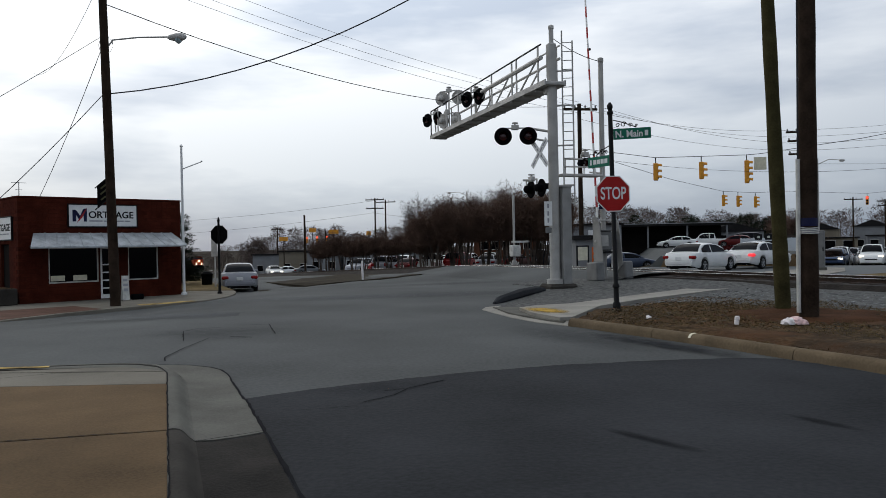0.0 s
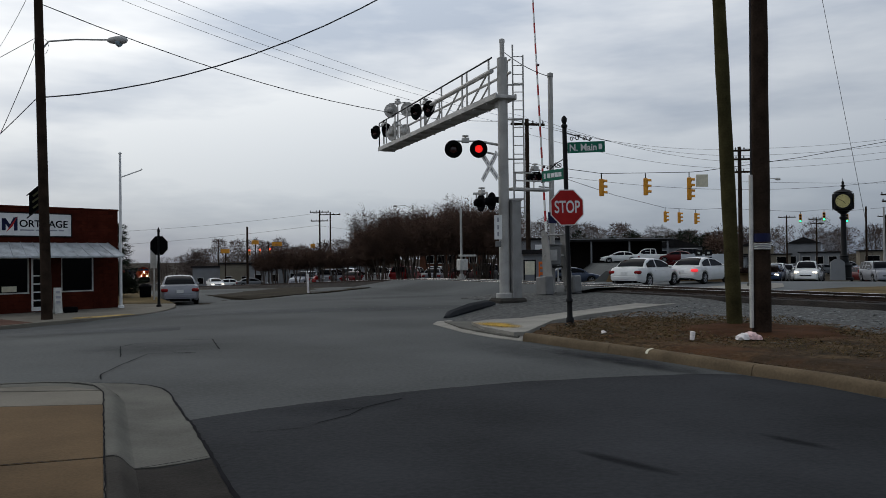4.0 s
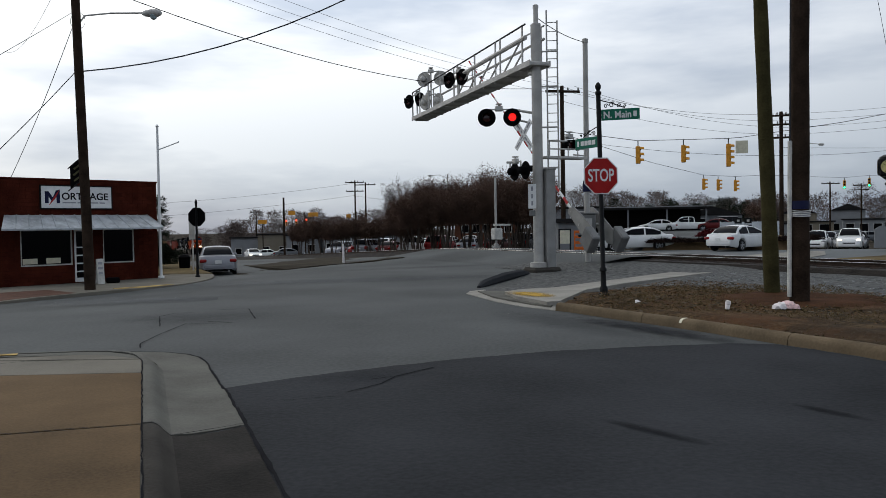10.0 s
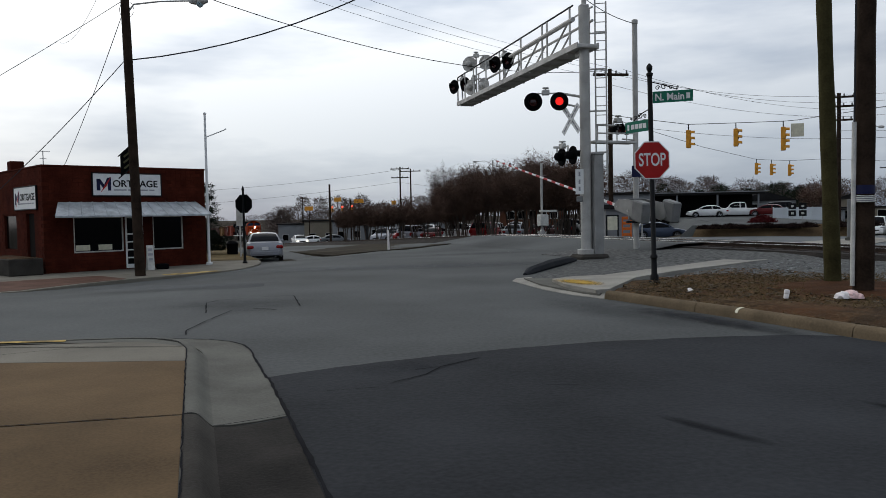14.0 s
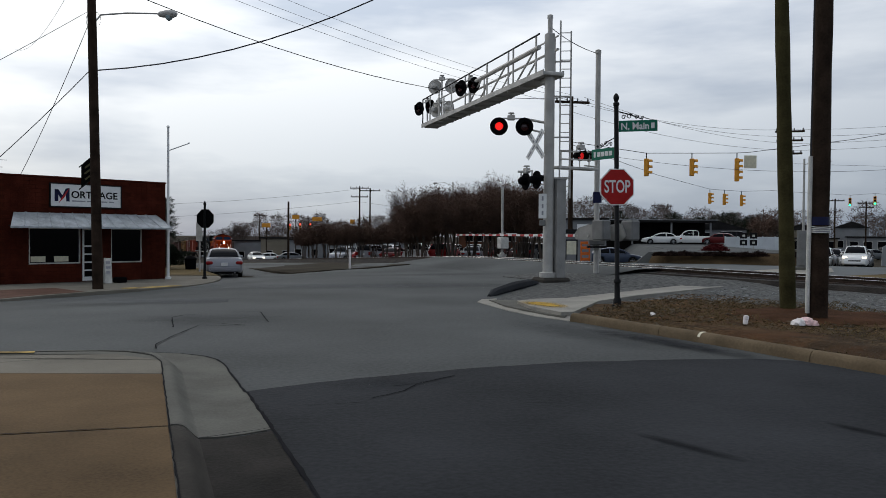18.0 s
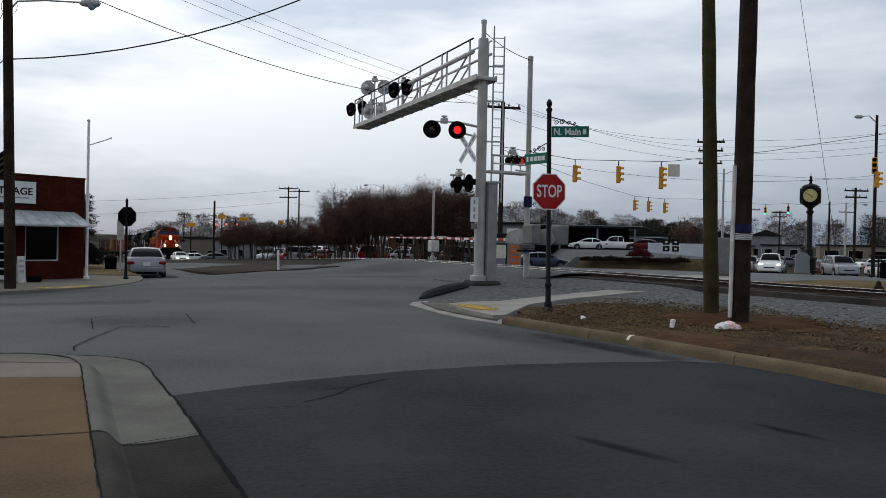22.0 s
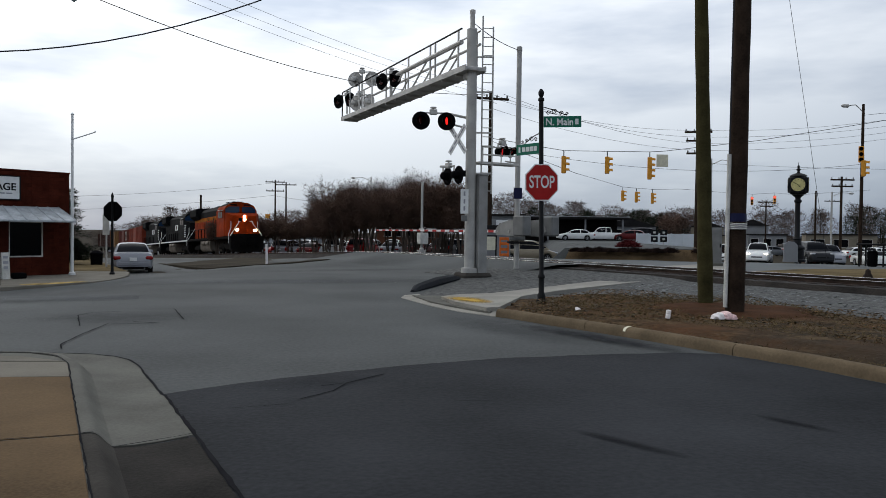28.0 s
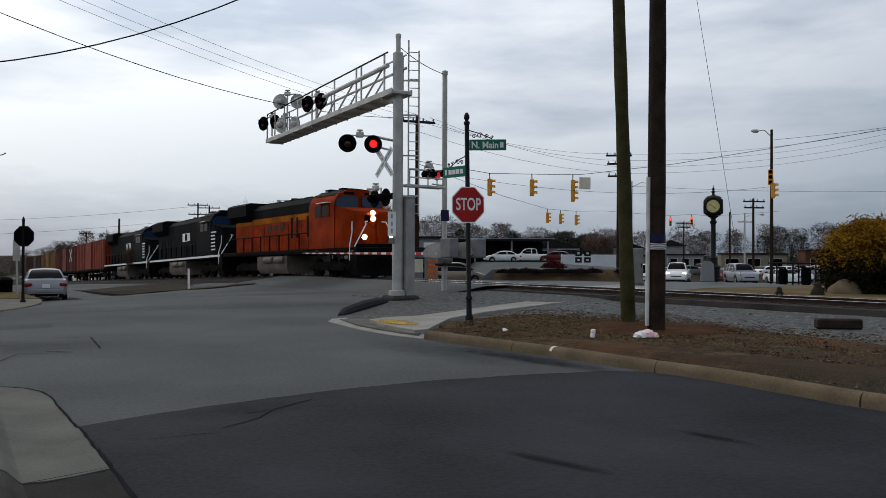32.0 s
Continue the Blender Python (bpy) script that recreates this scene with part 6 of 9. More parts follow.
        for sx in (-1, 1):
            g = G()
            g.box((sx * 1.078, 10.4, 3.1), (0.012, 2.3, 0.62))
            part("mark", g, SIGNWHITE, hood)
            g = G()
            g.box((sx * 1.080, 10.4, 3.1), (0.014, 0.7, 0.5))
            part("mark_bar", g, LOCO_BLACK, hood)
            for k in range(6):
                g = G()
                g.box((sx * 1.47, 2.1, 3.1 - 0.24 * k), (0.02, 0.8 if k else 1.2, 0.09))
                part("mark_line", g, SIGNWHITE, hood)
    # fuel tank, air reservoirs, trucks
    g = smooth_g()
    g.side([(-1.4, 1.25), (1.4, 1.25), (1.4, 0.50), (1.2, 0.22), (-1.2, 0.22), (-1.4, 0.50)], 9.2, 14.6)
    tank = part("fuel_tank", g, LOCO_TANK, lo)
    for yy in (10.4, 12.4):
        for sx in (-1, 1):
            g = smooth_g()
            g.lathe([(0.05, -0.85), (0.22, -0.75), (0.22, 0.75), (0.05, 0.85)], 14, "y", (sx * 1.34, yy, 1.02))
            part("air_reservoir", g, LOCO_TANK, tank)
    for y in (3.9, 14.4):
        wheelset_truck(lo, y, 3, 3.3, 0.51)
    # steps and handrails
    for sx in (-1, 1):
        g = smooth_g()
        g.tube([(sx * 1.40, 0.6, 0.9), (sx * 1.40, 0.6, 1.6), (sx * 0.62, 0.8, 2.72), (sx * 0.62, 0.9, 2.86), (sx * 0.42, 0.98, 2.86)], 0.03, 6)
        part("nose_rail", g, WHITE, lo)
        g = smooth_g()
        g.tube([(sx * 1.48, 0.95, 0.9), (sx * 1.48, 0.95, 1.7), (sx * 1.20, 1.2, 2.3), (sx * 1.20, 1.2, 2.85)], 0.03, 6)
        part("step_rail", g, WHITE, lo)
        g = smooth_g()
        g.tube([(sx * 1.42, 5.4, 2.45), (sx * 1.42, 20.8, 2.45)], 0.032, 6)
        part("handrail", g, LOCO_BLACK, lo)
        for k in range(10):
            g = smooth_g()
            g.tube([(sx * 1.42, 5.4 + k * 1.7, 1.55), (sx * 1.42, 5.4 + k * 1.7, 2.46)], 0.04, 5)
            part("stanchion", g, LOCO_BLACK, lo)
        for z in (0.45, 0.75, 1.05):
            g = G()
            g.box((sx * 1.35, 0.85, z), (0.22, 0.5, 0.04), 0.005)
            part("step", g, LOCO_DIRT, lo)
    # the machine is of the short kind: draw the hood in behind the cab
    meshes = [ob for ob in lo.children if ob.type == "MESH"]
    meshes += [kid for ob in meshes for kid in ob.children]
    for ob in meshes:
        for v in ob.data.vertices:
            if v.co.y > 5.3:
                v.co.y = 5.3 + (v.co.y - 5.3) * 0.77
    return lo


def boxcar(label, paint, L=17.0, cross=False):
    b = thing("boxcar", pose(0, 0, 0), label, "freight car", "train")
    g = G()
    g.box((0, L / 2, 2.75), (2.9, L, 3.1), 0.03)
    body = part("body", g, paint, b)
    g = G()
    g.side([(-1.5, 4.28), (1.5, 4.28), (0.0, 4.52)], 0.0, L)
    part("roof", g, paint, b)
    for sx in (-1, 1):
        k = 0
        y = 0.3
        while y < L - 0.2:
            if not L / 2 - 1.7 < y < L / 2 + 1.7:
                g = G()
                g.box((sx * 1.475, y, 2.75), (0.06, 0.09, 3.0), 0.01)
                part("rib", g, paint, body)
            y += 1.02
        g = G()
        g.box((sx * 1.49, L / 2, 2.7), (0.08, 3.1, 2.9), 0.02)
        part("door", g, paint, body)
        g = G()
        g.box((sx * 1.40, L / 2, 1.12), (0.1, L, 0.2), 0.01)
        part("sill", g, LOCO_DIRT, b)
    if cross:
        for a in (40, -40):
            g = G()
            g.box((0, 0.0, 0), (0.02, 2.2, 0.22), 0, Matrix.Translation((-1.50, 3.4, 3.2)) @ Matrix.Rotation(radians(a), 4, "X"))
            part("mark", g, WHITEDIRTY, body)
    for y in (2.0, L - 2.0):
        wheelset_truck(b, y, 2, 1.75, 0.46)
    return b


loco_a = locomotive("orange and black diesel locomotive with lit headlights", LOCO_ORANGE, LOCO_ORANGE, LOCO_BLACK, LOCO_DIRT, True)
loco_b = locomotive("black diesel locomotive with white marks", LOCO_BLACK, LOCO_BLACK, LOCO_BLACK, SIGNWHITE, False)
TRAIN = [(loco_a, 0.0, 17.9), (loco_b, 17.8, 17.9), (copy_thing(loco_b, pose(0, 0, 0)), 35.7, 17.9)]
box_red = boxcar("plain red-brown steel boxcar", BOXCAR_RED)
box_brown = boxcar("weathered brown steel boxcar", BOXCAR)
box_dark = boxcar("dull red steel boxcar with a white cross mark", BOXCAR_DULL, cross=True)
box_gold = boxcar("faded golden-brown steel boxcar", BOXCAR_GOLD)
at = 53.8
for k in range(5):
    TRAIN.append(((box_red, box_dark, box_gold, box_brown)[k] if k < 4 else copy_thing(box_brown, pose(0, 0, 0)), at, 17.0))
    at += 17.7


def front_at(t):
    """Where along the track the leading locomotive's front is."""
    u = 32.0 - t
    return 8.46 * u - 0.0279 * u * u - 0.42 * max(0.0, 2.0 - u) ** 2

# ---- vehicles ----
KINDS = {
    # top line of the body (x, z), greenhouse (belt x0, roof x0, roof x1, belt x1, belt z, roof z), half length, half width, axles (rear, front), wheel radius
    "sedan": ([(-2.38, 0.60), (-2.34, 0.84), (-2.22, 0.98), (-1.7, 1.02), (-0.8, 0.97), (0.9, 0.96), (1.5, 0.90), (2.05, 0.78), (2.32, 0.62), (2.40, 0.46)], (-1.82, -1.02, 0.20, 1.22, 0.95, 1.46), 2.40, 0.91, (-1.36, 1.42), 0.33),
    "suv": ([(-2.36, 0.70), (-2.33, 1.02), (-2.2, 1.12), (0.9, 1.10), (1.7, 1.05), (2.2, 0.94), (2.36, 0.76), (2.40, 0.50)], (-2.26, -2.0, 0.42, 1.22, 1.08, 1.78), 2.40, 0.94, (-1.40, 1.46), 0.37),
    "van": ([(-2.45, 0.70), (-2.42, 0.98), (-2.3, 1.06), (1.0, 1.03), (1.7, 0.96), (2.2, 0.82), (2.44, 0.64), (2.50, 0.46)], (-2.38, -2.15, 0.50, 1.72, 1.01, 1.75), 2.50, 0.97, (-1.50, 1.52), 0.33),
    "pickup": ([(-2.76, 0.75), (-2.74, 1.04), (-0.95, 1.06), (1.0, 1.10), (1.9, 1.06), (2.5, 0.96), (2.68, 0.78), (2.74, 0.52)], (-1.0, -0.82, 0.58, 1.30, 1.07, 1.80), 2.75, 0.95, (-1.72, 1.70), 0.38),
}


def on_line(line, x):
    for (x0, z0), (x1, z1) in zip(line, line[1:]):
        if x <= x1:
            return z0 + (z1 - z0) * max(0.0, x - x0) / (x1 - x0)
    return line[-1][1]


def vehicle(kind, paint, label, lit=False, braking=False):
    line, (b0, r0, r1, b1, zb, zr), half, hw, axles, wr = KINDS[kind]
    car = thing(kind if kind != "suv" else "sport_utility_vehicle", pose(0, 0, 0), label, "pickup truck" if kind == "pickup" else "car")
    # body: rings along the length, drawn in at both ends and cut up over the wheels
    arch = wr + 0.06
    xs = sorted({*[p[0] for p in line], *[-half + 2 * half * i / 16 for i in range(17)], *[a + arch * f for a in axles for f in (-1.001, -0.95, -0.8, -0.5, 0.0, 0.5, 0.8, 0.95, 1.001)]})
    g = smooth_g()
    vs, n = [], 12
    for x in xs:
        zt = on_line(line, x)
        end = max(0.0, abs(x) / half - 0.72) / 0.28
        w = hw * (1 - 0.20 * end ** 2.2)
        low = 0.22 + 0.12 * end ** 2
        for a in axles:
            if abs(x - a) < arch:
                low = max(low, wr + math.sqrt(arch ** 2 - (x - a) ** 2) - 0.02)
        low = min(low, zt - 0.12)
        mid = low + (zt - low) * 0.55
        half_ring = [(0.90 * w, low), (0.985 * w, low + 0.3 * (mid - low)), (w, mid), (0.975 * w, mid + 0.6 * (zt - mid)), (0.93 * w, zt - 0.035), (0.80 * w, zt)]
        vs += [(x, -y, z) for y, z in half_ring] + [(x, y, z) for y, z in half_ring[::-1]]
    k = len(xs)
    g.add(vs, [(i * n + j, i * n + (j + 1) % n, (i + 1) * n + (j + 1) % n, (i + 1) * n + j) for i in range(k - 1) for j in range(n)] + [tuple(range(n))[::-1], tuple((k - 1) * n + j for j in range(n))])
    body = part("body", g, paint, car)
    g = G()
    g.box((0, 0, 0.36), (2 * half - 0.5, 2 * hw - 0.28, 0.28), 0.04)
    # black boxes fill the arches: the shade inside is put into their colour
    for a in axles:
        g.box((a, 0, 0.46), (2 * arch - 0.12, 2 * hw - 0.30, 0.44), 0.04)
    part("underbody", g, BLACKMATT, car, "black underbody and wheel wells dark as in shade")
    # greenhouse: one painted shell, with the panes set on it
    lo, hi = hw * 0.90, hw * 0.68

    def width(z):
        return lo + (hi - lo) * max(0.0, (z - zb) / (zr - zb)) ** 1.25

    def crest(x):
        if x <= r0:
            return zb + (zr - 0.05 - zb) * math.sin(math.pi / 2 * (x - b0) / (r0 - b0)) ** 0.9 if x > b0 else zb
        if x >= r1:
            return zb + (zr - 0.05 - zb) * math.sin(math.pi / 2 * (b1 - x) / (b1 - r1)) ** 0.9 if x < b1 else zb
        return zr - 0.05 + 0.05 * math.sin(math.pi * (x - r0) / (r1 - r0)) ** 0.6
    g = smooth_g()
    vs, n = [], 9
    ss = [b0 + (r0 - b0) * i / 5 for i in range(5)] + [r0 + (r1 - r0) * i / 6 for i in range(7)] + [r1 + (b1 - r1) * i / 5 for i in range(1, 6)]
    for x in ss:
        z = crest(x)
        h = z - zb
        ring = [(width(zb), zb - 0.03), (width(zb + h * 0.5), zb + h * 0.5), (width(z) * 1.0, z - min(0.05, h * 0.3)), (width(z) * 0.72, z - min(0.012, h * 0.1))]
        vs += [(x, -y, q) for y, q in ring] + [(x, 0, z + min(0.012, h * 0.1))] + [(x, y, q) for y, q in ring[::-1]]
    k = len(ss)
    g.add(vs, [(i * n + j, i * n + j + 1, (i + 1) * n + j + 1, (i + 1) * n + j) for i in range(k - 1) for j in range(n - 1)])
    part("roof", g, paint, car)
    for nm, xa, xb in (("rear_window", b0, r0), ("windscreen", b1, r1)):
        g = smooth_g()
        vs = []
        out = 0.014 * (1 if nm == "windscreen" else -1)
        for f in (0.10, 0.35, 0.6, 0.92):
            x = xa + (xb - xa) * f
            z = crest(x)
            w = width(z) * (0.90 if f < 0.8 else 0.86)
            vs += [(x + out, -w, z - 0.012), (x + out, -w * 0.5, z + 0.012), (x + out, 0, z + 0.02), (x + out, w * 0.5, z + 0.012), (x + out, w, z - 0.012)]
        g.add(vs, [(i * 5 + j, i * 5 + j + 1, i * 5 + j + 6, i * 5 + j + 5) for i in range(3) for j in range(4)])
        part(nm, g, CARGLASS, car)
    mid = r0 + (r1 - r0) * 0.42
    spans = [(b0 + 0.34 if kind == "sedan" else b0 + 0.16, mid - 0.05), (mid + 0.05, b1 - 0.30)]
    if kind in ("suv", "van"):
        a = r0 + 0.62
        spans = [(b0 + 0.18, a - 0.04), (a + 0.04, mid + 0.25), (mid + 0.34, b1 - 0.28)]
    for sy in (-1, 1):
        for xa, xb in spans:
            low_z = zb + 0.035
            tops = [(x, max(low_z + 0.02, crest(x) - 0.085)) for x in (xa, (xa + xb) / 2, xb)]
            g = G()
            pts = [(xa, low_z), (xb, low_z)] + [(x, z) for x, z in tops[::-1]]
            g.add([(x, sy * (width(z) + 0.010), z) for x, z in pts], [tuple(range(5))])
            part("side_window", g, CARGLASS, car)
        g = G()
        g.box((b1 - 0.42, sy * (hw + 0.05), zb + 0.05), (0.13, 0.2, 0.13), 0.04)
        part("wing_mirror", g, paint, car)
        for x in (b0 + (b1 - b0) * 0.38, b0 + (b1 - b0) * 0.66):
            g = G()
            g.box((x, sy * (hw * 0.985), zb - 0.14), (0.17, 0.03, 0.03), 0.008)
            part("door_handle", g, paint, body)
        for x in axles:
            g = smooth_g()
            y0, y1 = sy * (hw - 0.21), sy * (hw - 0.005)
            g.lathe([(wr * 0.62, y0), (wr * 0.96, y0), (wr, y0 * 0.8 + y1 * 0.2), (wr, y0 * 0.2 + y1 * 0.8), (wr * 0.95, y1), (wr * 0.66, y1), (wr * 0.64, y1 - sy * 0.03)], 22, "y", (x, 0, wr))
            wheel = part("wheel", g, RUBBER, car, "black tyre")
            g = smooth_g()
            g.lathe([(wr * 0.63, y1 - sy * 0.045), (wr * 0.66, y1 - sy * 0.004), (wr * 0.60, y1 - sy * 0.006), (wr * 0.58, y1 - sy * 0.04)], 20, "y", (x, 0, wr))
            g.lathe([(0.02, y1 + sy * 0.002), (wr * 0.20, y1 - sy * 0.004), (wr * 0.20, y1 - sy * 0.05)], 12, "y", (x, 0, wr))
            for q in range(5):
                g.box((0, 0, wr * 0.38), (0.055, 0.025, wr * 0.5), 0.006, Matrix.Translation((x, y1 - sy * 0.02, wr)) @ Matrix.Rotation(radians(72 * q), 4, "Y"))
            part("rim", g, RIM, wheel)
    zt = on_line(line, -half + 0.14)
    zn = on_line(line, half - 0.30)
    for sy in (-1, 1):
        g = smooth_g()
        g.box((-half + 0.13, sy * (hw - 0.20), zt - 0.18), (0.26, 0.34, 0.17 if kind == "sedan" else 0.34), 0.05)
        part("tail_light", g, LAMPTAIL if braking else TAILDARK, car, "red tail light")
        g = smooth_g()
        g.box((half - 0.24, sy * (hw - 0.26), zn - 0.10), (0.30, 0.34, 0.15), 0.05)
        part("headlight", g, LAMPCAR if lit else RIM, car)
    g = smooth_g()
    g.box((half - 0.09, 0, 0.43), (0.20, hw * 1.50, 0.22), 0.07)
    part("front_bumper", g, paint, car)
    g = smooth_g()
    g.box((-half + 0.08, 0, 0.47), (0.20, hw * 1.58, 0.26), 0.07)
    part("rear_bumper", g, paint, car)
    g = G()
    g.box((-half - 0.005, 0, zt - 0.24), (0.02, 0.32, 0.16), 0.004)
    part("plate", g, SIGNWHITE, car)
    g = G()
    g.box((-half + 0.10, 0, 0.29), (0.2, hw * 1.45, 0.14), 0.03)
    part("rear_valance", g, BLACKMATT, car)
    for sy in (-1, 1):
        g = smooth_g()
        g.tube([(-half + 0.2, sy * 0.5, 0.27), (-half - 0.01, sy * 0.5, 0.27)], 0.035, 8)
        part("exhaust_tip", g, CHROME, car)
    g = G()
    g.box((half - 0.04, 0, 0.60), (0.06, hw * 0.95, 0.13), 0.02)
    part("grille", g, BLACK, car)
    if kind == "pickup":
        g = G()
        g.box((-1.85, 0, 1.075), (1.62, 1.45, 0.012))
        part("load_bed", g, BLACKMATT, car)
    return car


def park(car, x, y, yaw, z=None):
    car.matrix_world = pose(x, y, land(x, y) + 0.002 if z is None else z, 0, 0, yaw)
    return car


def another(car, x, y, yaw, z=None, label=""):
    return tagged(copy_thing(car, pose(x, y, land(x, y) + 0.002 if z is None else z, 0, 0, yaw)), label)


silver_sedan = park(vehicle("sedan", PAINTS["silver"], "silver sedan parked at the kerb by the shop"), -13.35, 40.2, 112)
white_sedan = park(vehicle("sedan", PAINTS["white"], "white sedan waiting on the street beyond the crossing"), 10.85, 41.6, 50)
white_sedan_b = park(vehicle("sedan", PAINTS["white"], "white sedan with lit brake lights ahead in the queue", braking=True), 14.7, 45.0, 48)
tan_van = park(vehicle("van", PAINTS["tan"], "tan minivan that halts on the street beyond the crossing"), 6.0, 93.0, -90)
lot_sedan = another(white_sedan, 20.9, 100.0, 176, 0.66, "white sedan parked on the raised car park")
lot_pickup = park(vehicle("pickup", PAINTS["white"], "white pickup truck parked on the raised car park"), 25.2, 103.0, 172, 0.66)
lot_red = park(vehicle("sedan", PAINTS["darkred"], "dark red sedan parked on the raised car park"), 28.6, 102.0, 160, 0.66)
lot_black = park(vehicle("suv", PAINTS["black"], "black sport utility vehicle on the raised car park"), 30.4, 106.0, 165, 0.66)
lit_suv = park(vehicle("suv", PAINTS["white"], "white sport utility vehicle with lit headlights in traffic", True), 30.0, 66.8, -116)
blue_sedan = park(vehicle("sedan", PAINTS["blue"], "dark blue sedan with lit headlights in traffic", True), 26.9, 66.4, -118)
black_suv = another(lot_black, 37.5, 82.5, -116, label="black sport utility vehicle in the traffic queue")
grey_sedan = park(vehicle("sedan", PAINTS["grey"], "grey sedan in the traffic queue"), 33.4, 73.6, -115)
silver_suv = park(vehicle("suv", PAINTS["silver"], "silver sport utility vehicle in the traffic queue"), 34.2, 81.5, -116)
far_pick = another(lot_pickup, 30.4, 74.4, -117, label="white pickup truck in the far traffic")
street_sedan = park(vehicle("sedan", PAINTS["slate"], "slate blue sedan waiting on the side street beyond the crossing"), 10.6, 68.0, 6)
# rows of parked cars on the low lot behind the track
rnd = random.Random(5)
templates = [silver_sedan, lot_black, lot_pickup, lot_red, grey_sedan, silver_suv, white_sedan, blue_sedan]
red_suv = park(vehicle("suv", PAINTS["red"], "red sport utility vehicle parked in the far lot"), -6.2, 103.5, 70)
templates.append(red_suv)
names = {silver_sedan: "silver sedan", lot_black: "black sport utility vehicle", lot_pickup: "white pickup truck", lot_red: "dark red sedan", grey_sedan: "grey sedan", silver_suv: "silver sport utility vehicle", white_sedan: "white sedan", blue_sedan: "dark blue sedan", red_suv: "red sport utility vehicle"}
for i in range(17):
    x = (-13.2 + i * 2.3 if i < 9 else -17.5 + (i - 9) * 2.5) + rnd.uniform(-0.1, 0.1)
    y = (82.5 if i < 9 else 91.0) + rnd.uniform(-0.5, 0.5)
    src = templates[rnd.randrange(len(templates))]
    c = another(src, x, y, 80 + rnd.uniform(-7, 7) + (180 if rnd.random() < 0.5 else 0), label=names[src] + " parked in the far lot")
    c["group"] = "cars in the far lot"
for x, y, yaw, src in ((-30.5, 116, 20, grey_sedan), (-36.0, 121, 200, white_sedan), (-21.0, 122, 10, silver_suv), (-46, 128, 25, lot_red), (35.5, 66.0, -100, silver_suv), (38.5, 74, -95, lot_red), (42.0, 70.5, 80, white_sedan), (36.2, 82.0, 80, grey_sedan), (45.0, 88.0, -95, blue_sedan), (52, 84, -100, white_sedan), (56, 92, 85, lot_black), (60, 104, 10, white_sedan), (64, 101, 12, silver_sedan), (68, 108, 10, lot_red), (50, 108, 12, grey_sedan), (55, 112, 12, silver_suv), (31.5, 71.5, -110, grey_sedan), (47, 78, 20, lot_pickup)):
    another(src, x, y, yaw, label=names[src] + " in the far traffic")
for x, y, yaw, src in ((-4.4, 76.0, 75, red_suv), (-7.2, 77.0, 80, lot_pickup), (-1.6, 75.6, 84, silver_sedan), (1.0, 76.2, 78, lot_red), (3.4, 75.4, 82, lot_black), (-9.8, 80.0, 76, lot_red), (-12.3, 80.6, 76, silver_suv)):
    another(src, x, y, yaw, label=names[src] + " parked behind the bare trees")["group"] = "cars in the far lot"
far_lit = park(vehicle("sedan", PAINTS["white"], "white sedan with lit headlights far down the road", True), -33.5, 108.0, -62)
crossing_car = another(white_sedan, 14.0, 51.6, 205, label="white sedan rolling along the far street")

# ---- trees ----
def sliver(vs, fs, p, d, length, width, rnd):
    q = d.orthogonal().normalized()
    q.rotate(Matrix.Rotation(rnd.uniform(0, 6.28), 3, d))
    o = len(vs)
    vs += [tuple(p - q * width), tuple(p + q * width), tuple(p + d * length)]
    fs.append((o, o + 1, o + 2))


